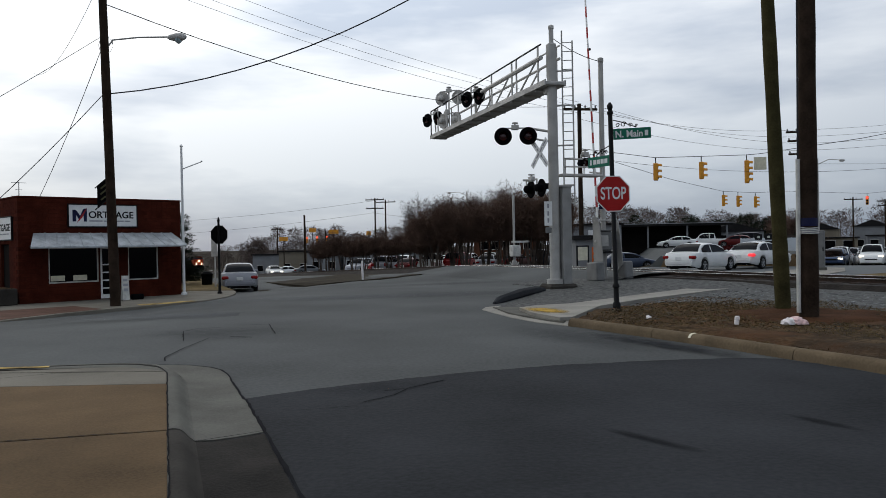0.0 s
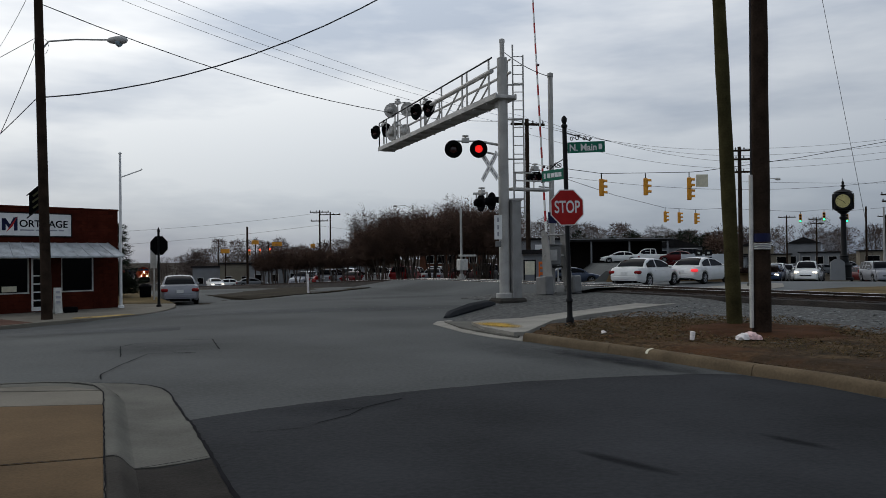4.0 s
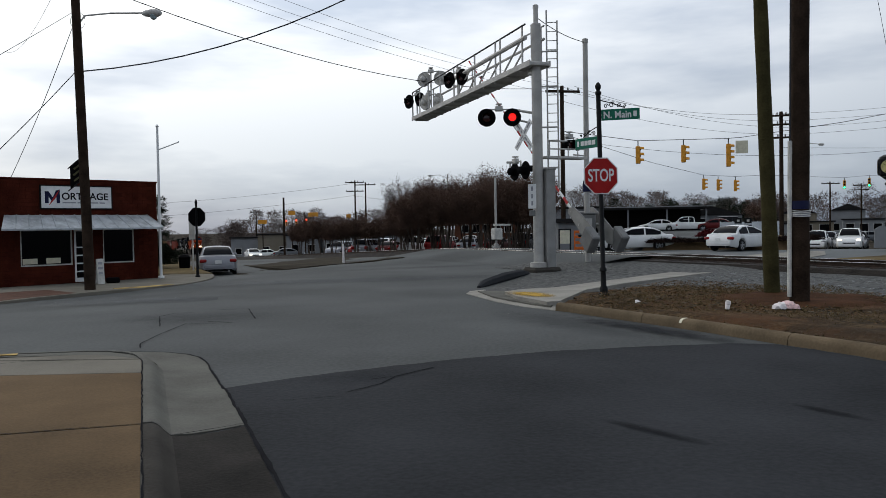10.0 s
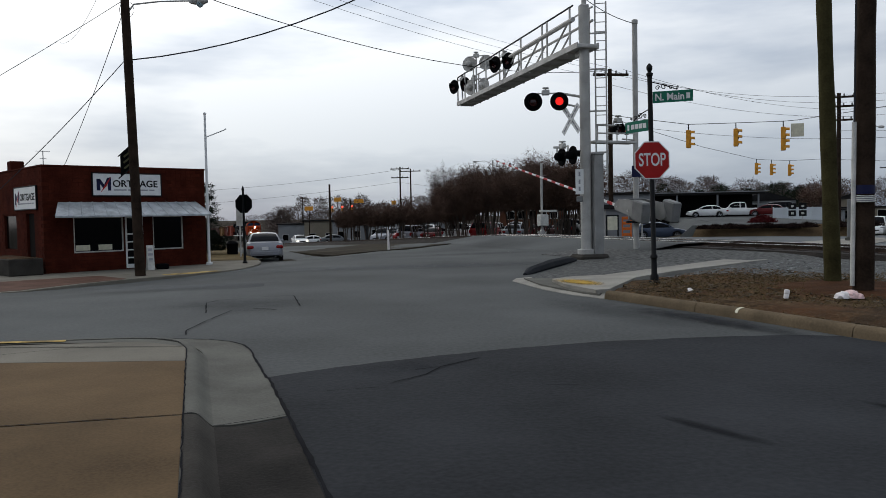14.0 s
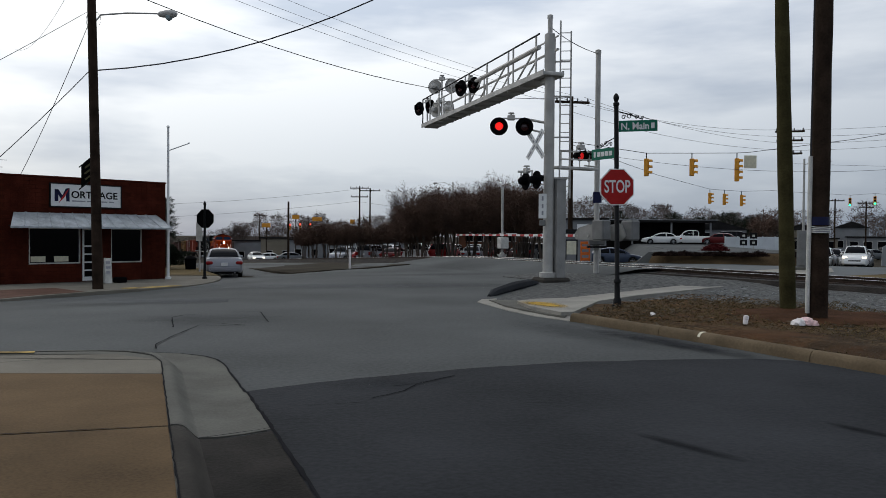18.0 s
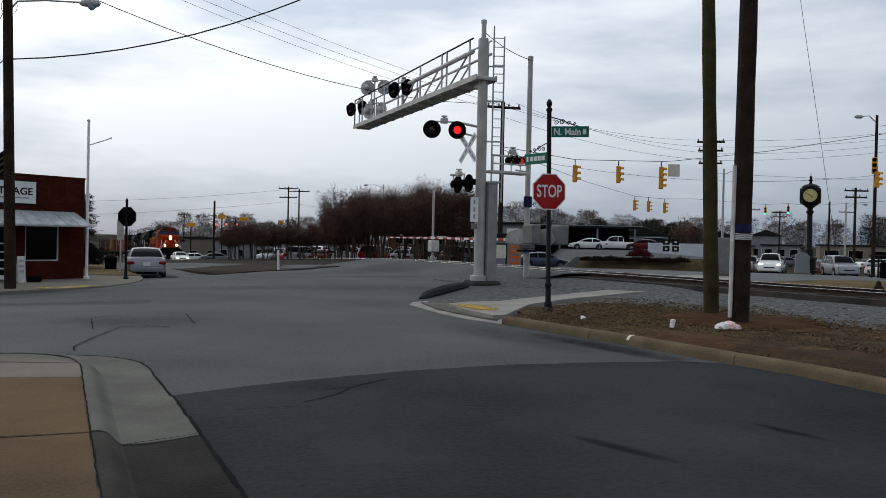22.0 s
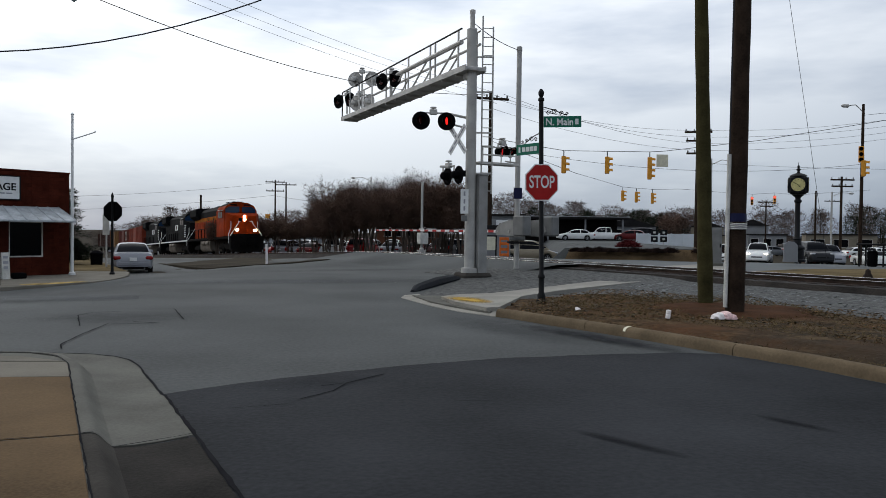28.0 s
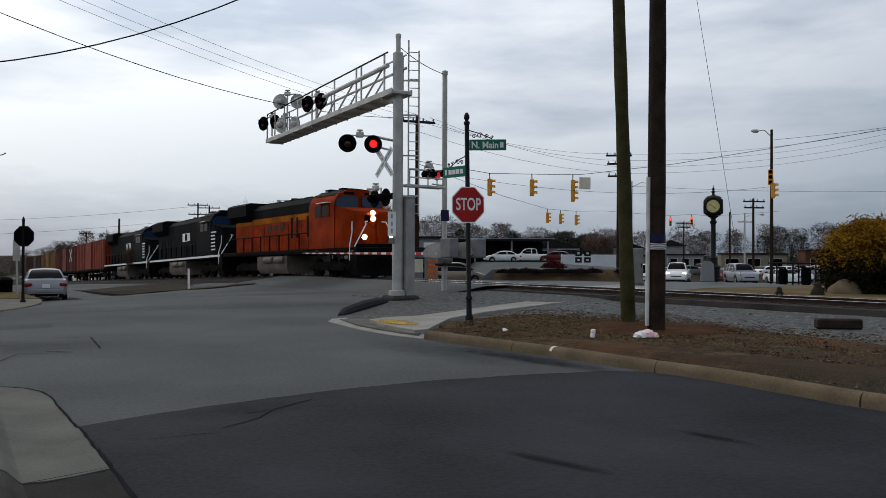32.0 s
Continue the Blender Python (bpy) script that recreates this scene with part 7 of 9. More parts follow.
def bare_tree(x, y, z, h, spread, stems, twigs, label, seed, bark=None, twig=None, width=0.02, low=0.25, length=1.0, category="tree", boughs=4, loose=1.0):
    """Stems that fork and a crown of fine twigs, uneven and open at the rim."""
    rnd = random.Random(seed)
    t = thing("tree" if category == "tree" else category, pose(x, y, z), label, category, "bare trees")
    g = smooth_g()
    ends = []
    for k in range(stems):
        a = 6.28 * k / stems + rnd.uniform(-0.4, 0.4)
        lean = spread * rnd.uniform(0.15, 0.4)
        top = Vector((math.cos(a) * lean, math.sin(a) * lean, h * rnd.uniform(0.42, 0.55)))
        foot = Vector((math.cos(a) * 0.12 * stems * 0.2, math.sin(a) * 0.12 * stems * 0.2, -0.1))
        r = 0.03 * h ** 0.75 / stems ** 0.4
        mid = foot.lerp(top, 0.5) + Vector((rnd.uniform(-0.1, 0.1), rnd.uniform(-0.1, 0.1), 0))
        g.tube([foot, mid, top], [r * 1.25, r, r * 0.7], 6)
        for j in range(boughs):
            b = a + rnd.uniform(-1.2, 1.2)
            base = mid.lerp(top, rnd.uniform(0.3, 1.0))
            tip = base + Vector((math.cos(b) * spread * rnd.uniform(0.25, 0.6), math.sin(b) * spread * rnd.uniform(0.25, 0.6), h * rnd.uniform(0.18, 0.42)))
            g.tube([base, base.lerp(tip, 0.5) + Vector((0, 0, 0.03 * h)), tip], [r * 0.5, r * 0.35, r * 0.12], 4)
            ends += [base.lerp(tip, f) for f in (0.3, 0.5, 0.7, 0.85, 1.0)]
    part("trunk", g, bark or TRUNKBARK, t)
    vs, fs = [], []
    for i in range(twigs):
        e = ends[rnd.randrange(len(ends))]
        p = e + Vector([max(-1.6, min(1.6, rnd.gauss(0, 1))) * w for w in (spread * 0.19 * loose, spread * 0.19 * loose, h * 0.085 * loose)])
        if p.z < h * low:
            continue
        d = Vector((p.x * 0.5 / max(spread, 0.1) + rnd.gauss(0, 0.5), p.y * 0.5 / max(spread, 0.1) + rnd.gauss(0, 0.5), 0.30 + rnd.gauss(0, 0.45))).normalized()
        sliver(vs, fs, p, d, length * rnd.uniform(0.35, 1.0), width * rnd.uniform(0.6, 1.4), rnd)
    me = bpy.data.meshes.new("crown")
    me.from_pydata(vs, [], fs)
    me.materials.append(twig or TWIGS)
    ob = new("crown", me)
    ob.parent = t
    return t


# the clump of crape myrtles behind the crossing
for i, (x, y, h, sp) in enumerate(((-6.9, 66.5, 5.6, 1.6), (-5.6, 64.2, 6.6, 1.9), (-4.2, 66.6, 7.0, 2.0), (-2.9, 63.6, 7.2, 2.1), (-1.4, 65.8, 7.5, 2.2), (-0.1, 63.0, 7.4, 2.2), (1.2, 65.2, 7.2, 2.2), (2.3, 62.4, 7.3, 2.0), (3.4, 64.6, 7.0, 1.9), (4.3, 62.0, 6.6, 1.7), (-3.5, 69.0, 7.6, 2.2), (0.6, 68.6, 7.8, 2.3), (3.0, 67.5, 7.4, 2.0))):
    bare_tree(x, y, land(x, y), h * 0.885, sp * 1.08, 6, 17000, "multi-stemmed bare crape myrtle with dense red-brown twigs", 100 + i, width=0.014, low=0.36, length=0.6)
for i in range(11):
    x, y = -18.5 + i * 1.25, 76.5 - i * 0.55
    bare_tree(x, y, land(x, y), 3.7 + 0.3 * (i % 3), 1.35, 6, 7000, "low bare crape myrtle with red-brown twigs", 140 + i, width=0.015, low=0.45, length=0.45)
bare_tree(-8.2, 78.0, land(-8.2, 78), 9.0, 2.4, 4, 3600, "grey bare tree with open crown", 170, twig=FARTWIGS, width=0.016, low=0.3, length=0.8, boughs=13, loose=0.3)
bare_tree(3.4, 79.0, land(3.4, 79), 8.4, 2.2, 4, 3200, "grey bare tree with open crown", 171, twig=FARTWIGS, width=0.016, low=0.3, length=0.8, boughs=13, loose=0.3)
bare_tree(-4.6, 74.5, land(-4.6, 74.5), 8.6, 2.2, 4, 3200, "grey bare tree with open crown", 174, twig=FARTWIGS, width=0.015, low=0.4, length=0.8, boughs=13, loose=0.3)
bare_tree(0.2, 80.0, land(0.2, 80), 9.4, 2.6, 4, 3600, "grey bare tree with open crown", 175, twig=FARTWIGS, width=0.016, low=0.4, length=0.8, boughs=13, loose=0.3)
bare_tree(42.7, 127, land(42, 127), 6.6, 3.0, 5, 1600, "round bare tree in the distance", 172, twig=TWIGS, width=0.05, low=0.2)
# dark evergreen beside the shop
ev = thing("evergreen_tree", pose(-16.6, 40.5, land(-16.6, 40.5)), "dark ragged evergreen tree beside the shop", "tree")
rnd = random.Random(9)
g = smooth_g()
g.tube([(0, 0, 0), (0.1, 0, 2.0), (0, 0, 4.2)], [0.12, 0.09, 0.02], 6)
part("trunk", g, TRUNKBARK, ev)
vs, fs = [], []
for k in range(64):
    z0 = rnd.uniform(0.7, 4.0)
    reach = (1.25 * (1 - z0 / 4.4) + 0.22) * rnd.uniform(0.45, 1.25)
    a = rnd.uniform(0, 6.28)
    for i in range(95):
        f = rnd.random() ** 0.7
        p = Vector((reach * f * math.cos(a), reach * f * math.sin(a), z0 + 0.25 * f - 0.30 * f * f)) + Vector((rnd.gauss(0, 0.07), rnd.gauss(0, 0.07), rnd.gauss(0, 0.06)))
        sliver(vs, fs, p, Vector((math.cos(a) + rnd.gauss(0, 0.6), math.sin(a) + rnd.gauss(0, 0.6), rnd.gauss(0.1, 0.5))).normalized(), rnd.uniform(0.08, 0.24), 0.014, rnd)
me = bpy.data.meshes.new("crown")
me.from_pydata(vs, [], fs)
me.materials.append(EVERGREEN)
ob = new("crown", me)
ob.parent = ev


hedge = thing("shrub", pose(-15.6, 38.6, land(-15.6, 38.6)), "dark rounded evergreen shrub beside the shop", "shrub")
vs, fs = [], []
for i in range(5200):
    a, u = rnd.uniform(0, 6.28), rnd.uniform(-0.2, 1.0)
    r = 0.78 * math.sqrt(max(0.0, 1 - (u * 0.95) ** 2)) * rnd.random() ** 0.35 * (0.85 + 0.2 * math.sin(3 * a + 4 * u))
    sliver(vs, fs, Vector((r * math.cos(a), r * math.sin(a), 0.75 + 0.85 * u)), Vector((math.cos(a) + rnd.gauss(0, 0.7), math.sin(a) + rnd.gauss(0, 0.7), rnd.gauss(0.4, 0.6))).normalized(), rnd.uniform(0.06, 0.14), 0.02, rnd)
me = bpy.data.meshes.new("leaves")
me.from_pydata(vs, [], fs)
me.materials.append(EVERGREEN)
ob = new("leaves", me)
ob.parent = hedge


def woods(name, spots, label, twig, seed, per=640, width=0.055, dark=0.0):
    """A far belt of bare trees, too many to count."""
    rnd = random.Random(seed)
    vs, fs = [], []
    for x, y, z, h, sp in spots:
        for k in range(3):
            sliver(vs, fs, Vector((x + rnd.uniform(-0.4, 0.4), y, z)), Vector((rnd.uniform(-0.15, 0.15), 0, 1)).normalized(), h * rnd.uniform(0.8, 1.0), 0.16, rnd)
        for i in range(int(per * 1.7)):
            u = rnd.random() ** 0.7
            zz = h * (0.06 + 0.84 * u)
            rr = sp * math.sqrt(max(0.02, 1 - ((u - 0.5) / 0.55) ** 2)) * rnd.random() ** 0.5 * (1.25 + 0.4 * math.sin(7 * u + 3 * x))
            a = rnd.uniform(0, 6.28)
            p = Vector((x + rr * math.cos(a), y + rr * math.sin(a), z + zz))
            sliver(vs, fs, p, Vector((math.cos(a) * 0.5 + rnd.gauss(0, 0.6), math.sin(a) * 0.3 + rnd.gauss(0, 0.4), 0.35 + rnd.gauss(0, 0.5))).normalized(), rnd.uniform(0.4, 1.3), width * rnd.uniform(0.5, 1.3), rnd)
    me = bpy.data.meshes.new(name)
    me.from_pydata(vs, [], fs)
    me.materials.append(twig)
    return tagged(new(name, me), label, "trees", kind="stuff")


rnd = random.Random(21)
woods("far_woods", [(-62 + i * 1.55 + rnd.uniform(-1, 1), 176 + rnd.uniform(-8, 10), -5.0, rnd.uniform(8, 12.5) * (1.0 if i > 5 else 0.8), rnd.uniform(2.0, 3.4)) for i in range(26)], "grey-brown bare woods in the distance", FARTWIGS, 31)
woods("far_woods", [(-186 + i * 3.6 + rnd.uniform(-1, 1), 318 + rnd.uniform(-8, 10), -8.5, rnd.uniform(9.0, 13.0), rnd.uniform(3.0, 4.6)) for i in range(30)], "low bare woods in the distance", FARTWIGS, 32)
woods("far_woods", [(-24 + i * 2.1 + rnd.uniform(-1, 1), 205 + rnd.uniform(-10, 10), -5.0, rnd.uniform(6, 9), rnd.uniform(2.2, 3.4)) for i in range(26)], "bare woods behind the far lot", FARTWIGS, 33, 300)
woods("far_woods", [(14 + i * 1.75 + rnd.uniform(-1, 1), 192 + rnd.uniform(-8, 12), -1.0, rnd.uniform(9.5, 13.5) * (1.22 if i < 7 else 1 - 0.012 * i), rnd.uniform(2.2, 3.6)) for i in range(34)], "brown bare woods beyond the car park", FARTWIGS, 34)
woods("far_woods", [(26 + i * 3.1 + rnd.uniform(-1, 1), 178 + rnd.uniform(-6, 6), -1.0, rnd.uniform(6.5, 9.5), rnd.uniform(1.4, 2.2)) for i in range(12)], "dark pines among the bare woods", EVERGREEN, 35, 520)
woods("far_woods", [(62 + i * 2.6 + rnd.uniform(-1, 1), 205 + rnd.uniform(-10, 10), -2.5, rnd.uniform(10, 14.5), rnd.uniform(2.4, 3.6)) for i in range(40)], "bare woods behind the far shops", FARTWIGS, 36)
woods("far_woods", [(96 + i * 3.0 + rnd.uniform(-1, 1), 170 + rnd.uniform(-8, 8), -2.5, rnd.uniform(9.5, 13), rnd.uniform(2.0, 3.0)) for i in range(22)], "dark mixed woods behind the far shops", EVERGREEN, 37, 420)

# golden bush beside the track
bush = thing("bush", pose(22.0, 29.6, 0.0) @ Matrix.Diagonal((0.96, 0.96, 0.88, 1.0)), "large golden autumn bush with olive skirts", "bush")
rnd = random.Random(77)
g = smooth_g()
for k in range(7):
    a = k * 0.9
    g = smooth_g()
    g.tube([(0.2 * math.cos(a), 0.2 * math.sin(a), 0), (0.9 * math.cos(a), 0.9 * math.sin(a), 1.2), (1.5 * math.cos(a), 1.5 * math.sin(a), 2.2)], [0.06, 0.04, 0.015], 5)
    part("stem", g, TRUNKBARK, bush)
for nm, paint, cnt, zlo, zhi in (("upper_leaves", GOLDLEAF, 26000, 1.35, 3.25), ("lower_leaves", OLIVELEAF, 26000, 0.1, 1.85)):
    vs, fs = [], []
    clumps = [(rnd.uniform(0, 6.28), rnd.uniform(zlo, zhi)) for k in range(150)]
    for i in range(cnt):
        a, zc = clumps[rnd.randrange(len(clumps))]
        R = 2.35 * math.sqrt(max(0.05, 1 - ((zc - 1.2) / 2.15) ** 2))
        f = rnd.uniform(0.45, 0.92)
        p = Vector((R * math.cos(a) * f, R * math.sin(a) * f, zc)) + Vector((rnd.gauss(0, 0.20), rnd.gauss(0, 0.20), rnd.gauss(0, 0.17)))
        if p.z < 0.05:
            continue
        d = Vector((rnd.gauss(0, 1), rnd.gauss(0, 1), rnd.gauss(0.2, 0.8))).normalized()
        sliver(vs, fs, p, d, rnd.uniform(0.08, 0.17), 0.035, rnd)
    me = bpy.data.meshes.new(nm)
    me.from_pydata(vs, [], fs)
    me.materials.append(paint)
    ob = new(nm, me)
    ob.parent = bush
boulder = thing("boulder", pose(20.2, 28.9, 0.05), "weathered brown boulder at the foot of the bush", "boulder")
bm = bmesh.new()
bmesh.ops.create_icosphere(bm, subdivisions=4, radius=0.62)
for v in bm.verts:
    v.co *= 1 + 0.16 * noise.noise(v.co * 2.2) + 0.05 * noise.noise(v.co * 9)
    v.co.z = max(v.co.z, -0.1)
g = smooth_g()
g.add([tuple(v.co) for v in bm.verts], [tuple(v.index for v in f.verts) for f in bm.faces])
bm.free()
part("rock", g, KERBBUFF, boulder)
# low shrubs on the bank
for i, (x, y, s, paint) in enumerate([(10.6 + k * 0.72, 48.25 + 0.25 * (k % 2), 0.30 + 0.07 * (k % 3), DARKTWIGS) for k in range(9)] + [(15.9, 56.0, 0.70, DARKTWIGS), (19.4, 48.6, 0.5, DARKTWIGS), (18.4, 48.5, 0.45, DARKTWIGS), (20.1, 48.9, 0.5, DARKTWIGS)]):
    z = 0.45 if y < 60 else 0.66
    sh = thing("shrub", pose(x, y, z), "low dark shrub on the dry bank" if i != 9 else "dark red shrub at the car park edge", "shrub", "bank shrubs")
    rnd = random.Random(300 + i)
    vs, fs = [], []
    for k in range(700 if i != 9 else 2600):
        a, u = rnd.uniform(0, 6.28), rnd.random()
        lobe = 0.6 + 0.5 * abs(math.sin(a * 1.5 + i))
        r = 1.35 * s * lobe * math.sqrt(1 - u * u) * rnd.random() ** 0.4
        u *= 0.55 + 0.45 * lobe * rnd.random()
        sliver(vs, fs, Vector((r * math.cos(a), r * math.sin(a), u * s * (0.62 if i != 9 else 0.9))), Vector((rnd.gauss(0, 1), rnd.gauss(0, 1), 0.6)).normalized(), 0.22 * (0.6 + s), 0.02 if i != 9 else 0.045, rnd)
    me = bpy.data.meshes.new("twigs")
    me.from_pydata(vs, [], fs)
    me.materials.append(paint if i != 9 else mat("red_shrub_leaves", (0.075, 0.007, 0.008), 0.9, var=0.3, bump=0.0, island=True))
    ob = new("leaves", me)
    ob.parent = sh

# ---- far buildings ----
def block(name, x, y, z, w, d, h, yaw, wall, roof, label, windows=(), over=0.3, roof_h=0.25, gable=0.0):
    b = thing(name, pose(x, y, z, 0, 0, yaw), label, "building")
    g = G()
    g.box((0, d / 2, h / 2 - 0.6), (w, d, h + 1.2))
    part("wall", g, wall, b)
    g = G()
    if gable:
        g.side([(-w / 2 - over, h), (w / 2 + over, h), (0, h + gable)], -over, d + over)
    else:
        g.box((0, d / 2, h + roof_h / 2), (w + 2 * over, d + 2 * over, roof_h), 0.02)
    part("roof", g, roof, b)
    for wx, wz, ww, wh in windows:
        g = G()
        g.box((wx, -0.01, wz), (ww, 0.06, wh))
        win = part("window", g, DARKGLASS, b)
        g = G()
        for sx, sz, a, c in ((0, wh / 2, ww + 0.1, 0.06), (0, -wh / 2, ww + 0.1, 0.06), (-ww / 2, 0, 0.06, wh), (ww / 2, 0, 0.06, wh)):
            g.box((wx + sx, -0.03, wz + sz), (a, 0.06, c))
        part("frame", g, WHITEDIRTY, win)
    return b


block("brick_building", -0.2, 88.6, -1.8, 7.2, 8, 5.9, 0, FARBRICK, ROOFDARK, "dark brick building behind the bare trees", [(-2.4 + 1.2 * i, 3.2 + 1.3 * j, 0.8, 0.9) for i in range(5) for j in (0, 1)])
block("white_building", 10.6, 96, 0.0, 6.0, 6, 3.6, 0, BUILDGREY, ROOFDARK, "pale flat-roofed building beyond the crossing", [(1.8, 1.4, 1.6, 1.6), (-1.2, 1.4, 1.2, 1.4)])
cn = block("canopy_building", 21.5, 108, 0.6, 13.5, 9, 2.9, 0, BUILDDARK, ROOFDARK, "dark low building under a broad flat canopy")
g = G()
g.box((-1.0, -2.0, 3.05), (16.5, 4.6, 0.34), 0.03)
part("canopy", g, ROOFDARK, cn)
g = G()
g.box((-1.0, -4.33, 3.20), (16.6, 0.05, 0.09), 0.01)
part("fascia", g, BUILDGREY, cn, "pale metal edge of the flat roof")
for x in (-8.5, -3.5, 1.5, 6.5):
    g = G()
    g.box((x, -3.9, 1.45), (0.2, 0.2, 2.9))
    part("column", g, BUILDGREY, cn)
block("grey_house", 32.5, 118, 0.5, 8.4, 7, 2.2, 0, BUILDGREY, ROOFDARK, "small grey house with two dark windows", [(-1.4, 1.3, 0.9, 0.9), (1.6, 1.2, 1.0, 1.1), (3.0, 1.2, 1.0, 1.1)], gable=1.3)
block("signal_hut", 5.6, 46.6, 0.0, 1.7, 1.2, 1.75, 20, BUILDGREY, ROOFDARK, "small grey railway equipment hut", [])
board = thing("notice_board", pose(5.02, 44.6, 0.0, 0, 0, 12), "cream notice board on dark posts beside the crossing", "notice board")
g = G()
g.box((0, 0, 0.95), (0.56, 0.06, 0.75), 0.01)
part("board", g, CREAM, board)
for x in (-0.32, 0.32):
    g = G()
    g.box((x, 0.02, 0.7), (0.08, 0.08, 1.4), 0.01)
    part("post", g, BLACK, board)
g = G()
g.box((0, 0.02, 1.38), (0.72, 0.09, 0.07), 0.01)
part("rail", g, BLACK, board)
barricade = thing("barricade", pose(5.85, 45.2, 0.0, 0, 0, 12), "orange slatted barricade beside the notice board", "barricade")
for x in (-0.24, 0.24):
    g = G()
    g.box((x, 0, 0.65), (0.07, 0.07, 1.3), 0.01)
    part("post", g, ORANGE, barricade)
for z in (0.3, 0.62, 0.94, 1.22):
    g = G()
    g.box((0, -0.04, z), (0.56, 0.03, 0.16), 0.008)
    part("slat", g, ORANGE, barricade)
rb = thing("red_board", pose(6.3, 47.2, 0.0, 0, 0, 8), "white and red board on the railway hut side", "board")
g = G()
g.box((0, 0, 1.75), (1.5, 0.05, 1.1), 0.01)
part("board", g, SIGNWHITE, rb)
g = G()
g.box((0.05, -0.03, 1.8), (1.0, 0.02, 0.5), 0.01)
part("red_band", g, BUILDRED, rb)
for x in (-0.65, 0.65):
    g = G()
    g.box((x, 0.05, 0.6), (0.07, 0.07, 1.2))
    part("post", g, ALU, rb)
fence = thing("fence", pose(28.2, 86.4, 0.05), "long white panel fence beyond the street", "fence")
for i in range(5):
    g = G()
    g.box((-2.6 + i * 1.3, 0, 0.85), (1.24, 0.05, 1.5), 0.01)
    part("panel", g, FENCEWHITE, fence)
for i in range(6):
    g = G()
    g.box((-3.25 + i * 1.3, 0, 0.42), (0.1, 0.1, 2.5), 0.01)
    part("post", g, FENCEWHITE, fence)
for x, y in ((22.4, 70.0),):
    rs = thing("route_sign", pose(x, y, 0.0), "pair of dark route sign panels on posts", "road sign")
    for k in (-0.42, 0.42):
        for z in (1.75, 1.15):
            g = G()
            g.box((k, 0, z), (0.62, 0.03, 0.5), 0.01)
            o = part("panel", g, BLACK, rs)
            g = G()
            g.box((k, -0.02, z), (0.22, 0.006, 0.18))
            part("marking", g, WHITEDIRTY, o)
        g = G()
        g.box((k, 0.04, 1.0), (0.06, 0.06, 2.0))
        part("post", g, ALU, rs)
for i, (x, y, z, w, h, wall) in enumerate(((-33.5, 136, -3.0, 6.0, 3.6, BUILDGREY), (-27.0, 134, -2.8, 5.0, 4.0, BUILDGREY), (-40.5, 142, -3.4, 6.0, 4.2, BUILDTAN), (-48.5, 150, -3.8, 6.0, 4.0, BUILDGREY), (-92, 170, -4.2, 8.0, 4.6, BUILDRED), (-83, 160, -4.2, 7.0, 4.0, BUILDTAN), (-19, 140, -3.0, 6, 3.4, BUILDGREY))):
    block("far_shop", x, y, z, w, 6, h, 4 * (i % 3), wall, ROOFDARK, "low pale shop in the distance", [(-w / 4, 1.4, 1.2, 1.2), (w / 4, 1.4, 1.2, 1.2)])
for i, (x, y, z, w, h, wall, gab) in enumerate(((58, 150, -1.3, 9, 2.7, BUILDTAN, 0), (70, 154, -1.3, 7, 3.0, BUILDGREY, 0), (66, 176, -1.3, 7, 4.6, BUILDTAN, 1.4), (86, 156, -1.3, 13, 3.2, BUILDTAN, 0), (102, 150, -1.3, 14, 4.0, FARBRICK, 0), (118, 150, -1.3, 16, 4.4, FARBRICK, 0), (48, 144, -1.3, 8, 2.4, BUILDGREY, 0), (79, 182, -1.3, 7, 5.2, BUILDGREY, 1.5))):
    block("far_shop", x, y, z, w, 9, h, -22, wall, ROOFDARK, "far roadside shop with dark windows", [(-w / 3 + w / 3 * k, 1.5, w / 5, 1.6) for k in range(3)], gable=gab)

# ---- street clock, stone, cabinet ----
clock = thing("street_clock", pose(22.3, 44.2, 0.12, 0, 0, -27), "black cast iron street clock with four cream dials", "clock")
g = smooth_g()
g.lathe([(0.46, 0), (0.46, 0.12), (0.38, 0.16), (0.36, 0.7), (0.42, 0.74), (0.42, 0.82), (0.26, 0.95), (0.2, 1.25), (0.24, 1.3), (0.15, 1.42), (0.135, 3.3), (0.2, 3.38), (0.2, 3.46), (0.14, 3.5), (0.14, 3.62), (0.34, 3.78)], 20)
part("column", g, BLACK, clock)
g = G()
g.box((0, 0, 4.32), (0.98, 0.98, 1.02), 0.12)
part("head", g, BLACK, clock)
for k in range(4):
    holder = new("dial")
    holder.parent = clock
    holder.matrix_local = pose(0, 0, 4.32, 0, 0, 90 * k)
    g = smooth_g()
    g.lathe([(0.44, -0.53), (0.44, -0.485)], 28, "y")
    part("rim", g, BLACK, holder)
    g = smooth_g()
    g.lathe([(0.02, -0.545), (0.36, -0.54), (0.36, -0.52)], 28, "y")
    part("face", g, DIAL, holder)
    for j in range(12):
        a = radians(30 * j)
        g = G()
        g.box((0.30 * math.sin(a), -0.546, 0.30 * math.cos(a)), (0.02, 0.006, 0.05))
        part("hour_mark", g, BLACK, holder)
    for a, ln, w in ((140, 0.2, 0.03), (300, 0.28, 0.022)):
        g = G()
        g.box((0, -0.549, ln / 2), (w, 0.006, ln), 0, Matrix.Rotation(radians(a), 4, "Y"))
        part("hour_hand" if ln < 0.25 else "minute_pointer", g, BLACK, holder)
g = smooth_g()
g.lathe([(0.5, 4.83), (0.3, 4.95), (0.1, 5.0), (0.06, 5.12), (0.12, 5.17), (0.12, 5.22), (0.05, 5.27), (0.08, 5.36), (0.02, 5.46), (0.015, 5.6)], 16)
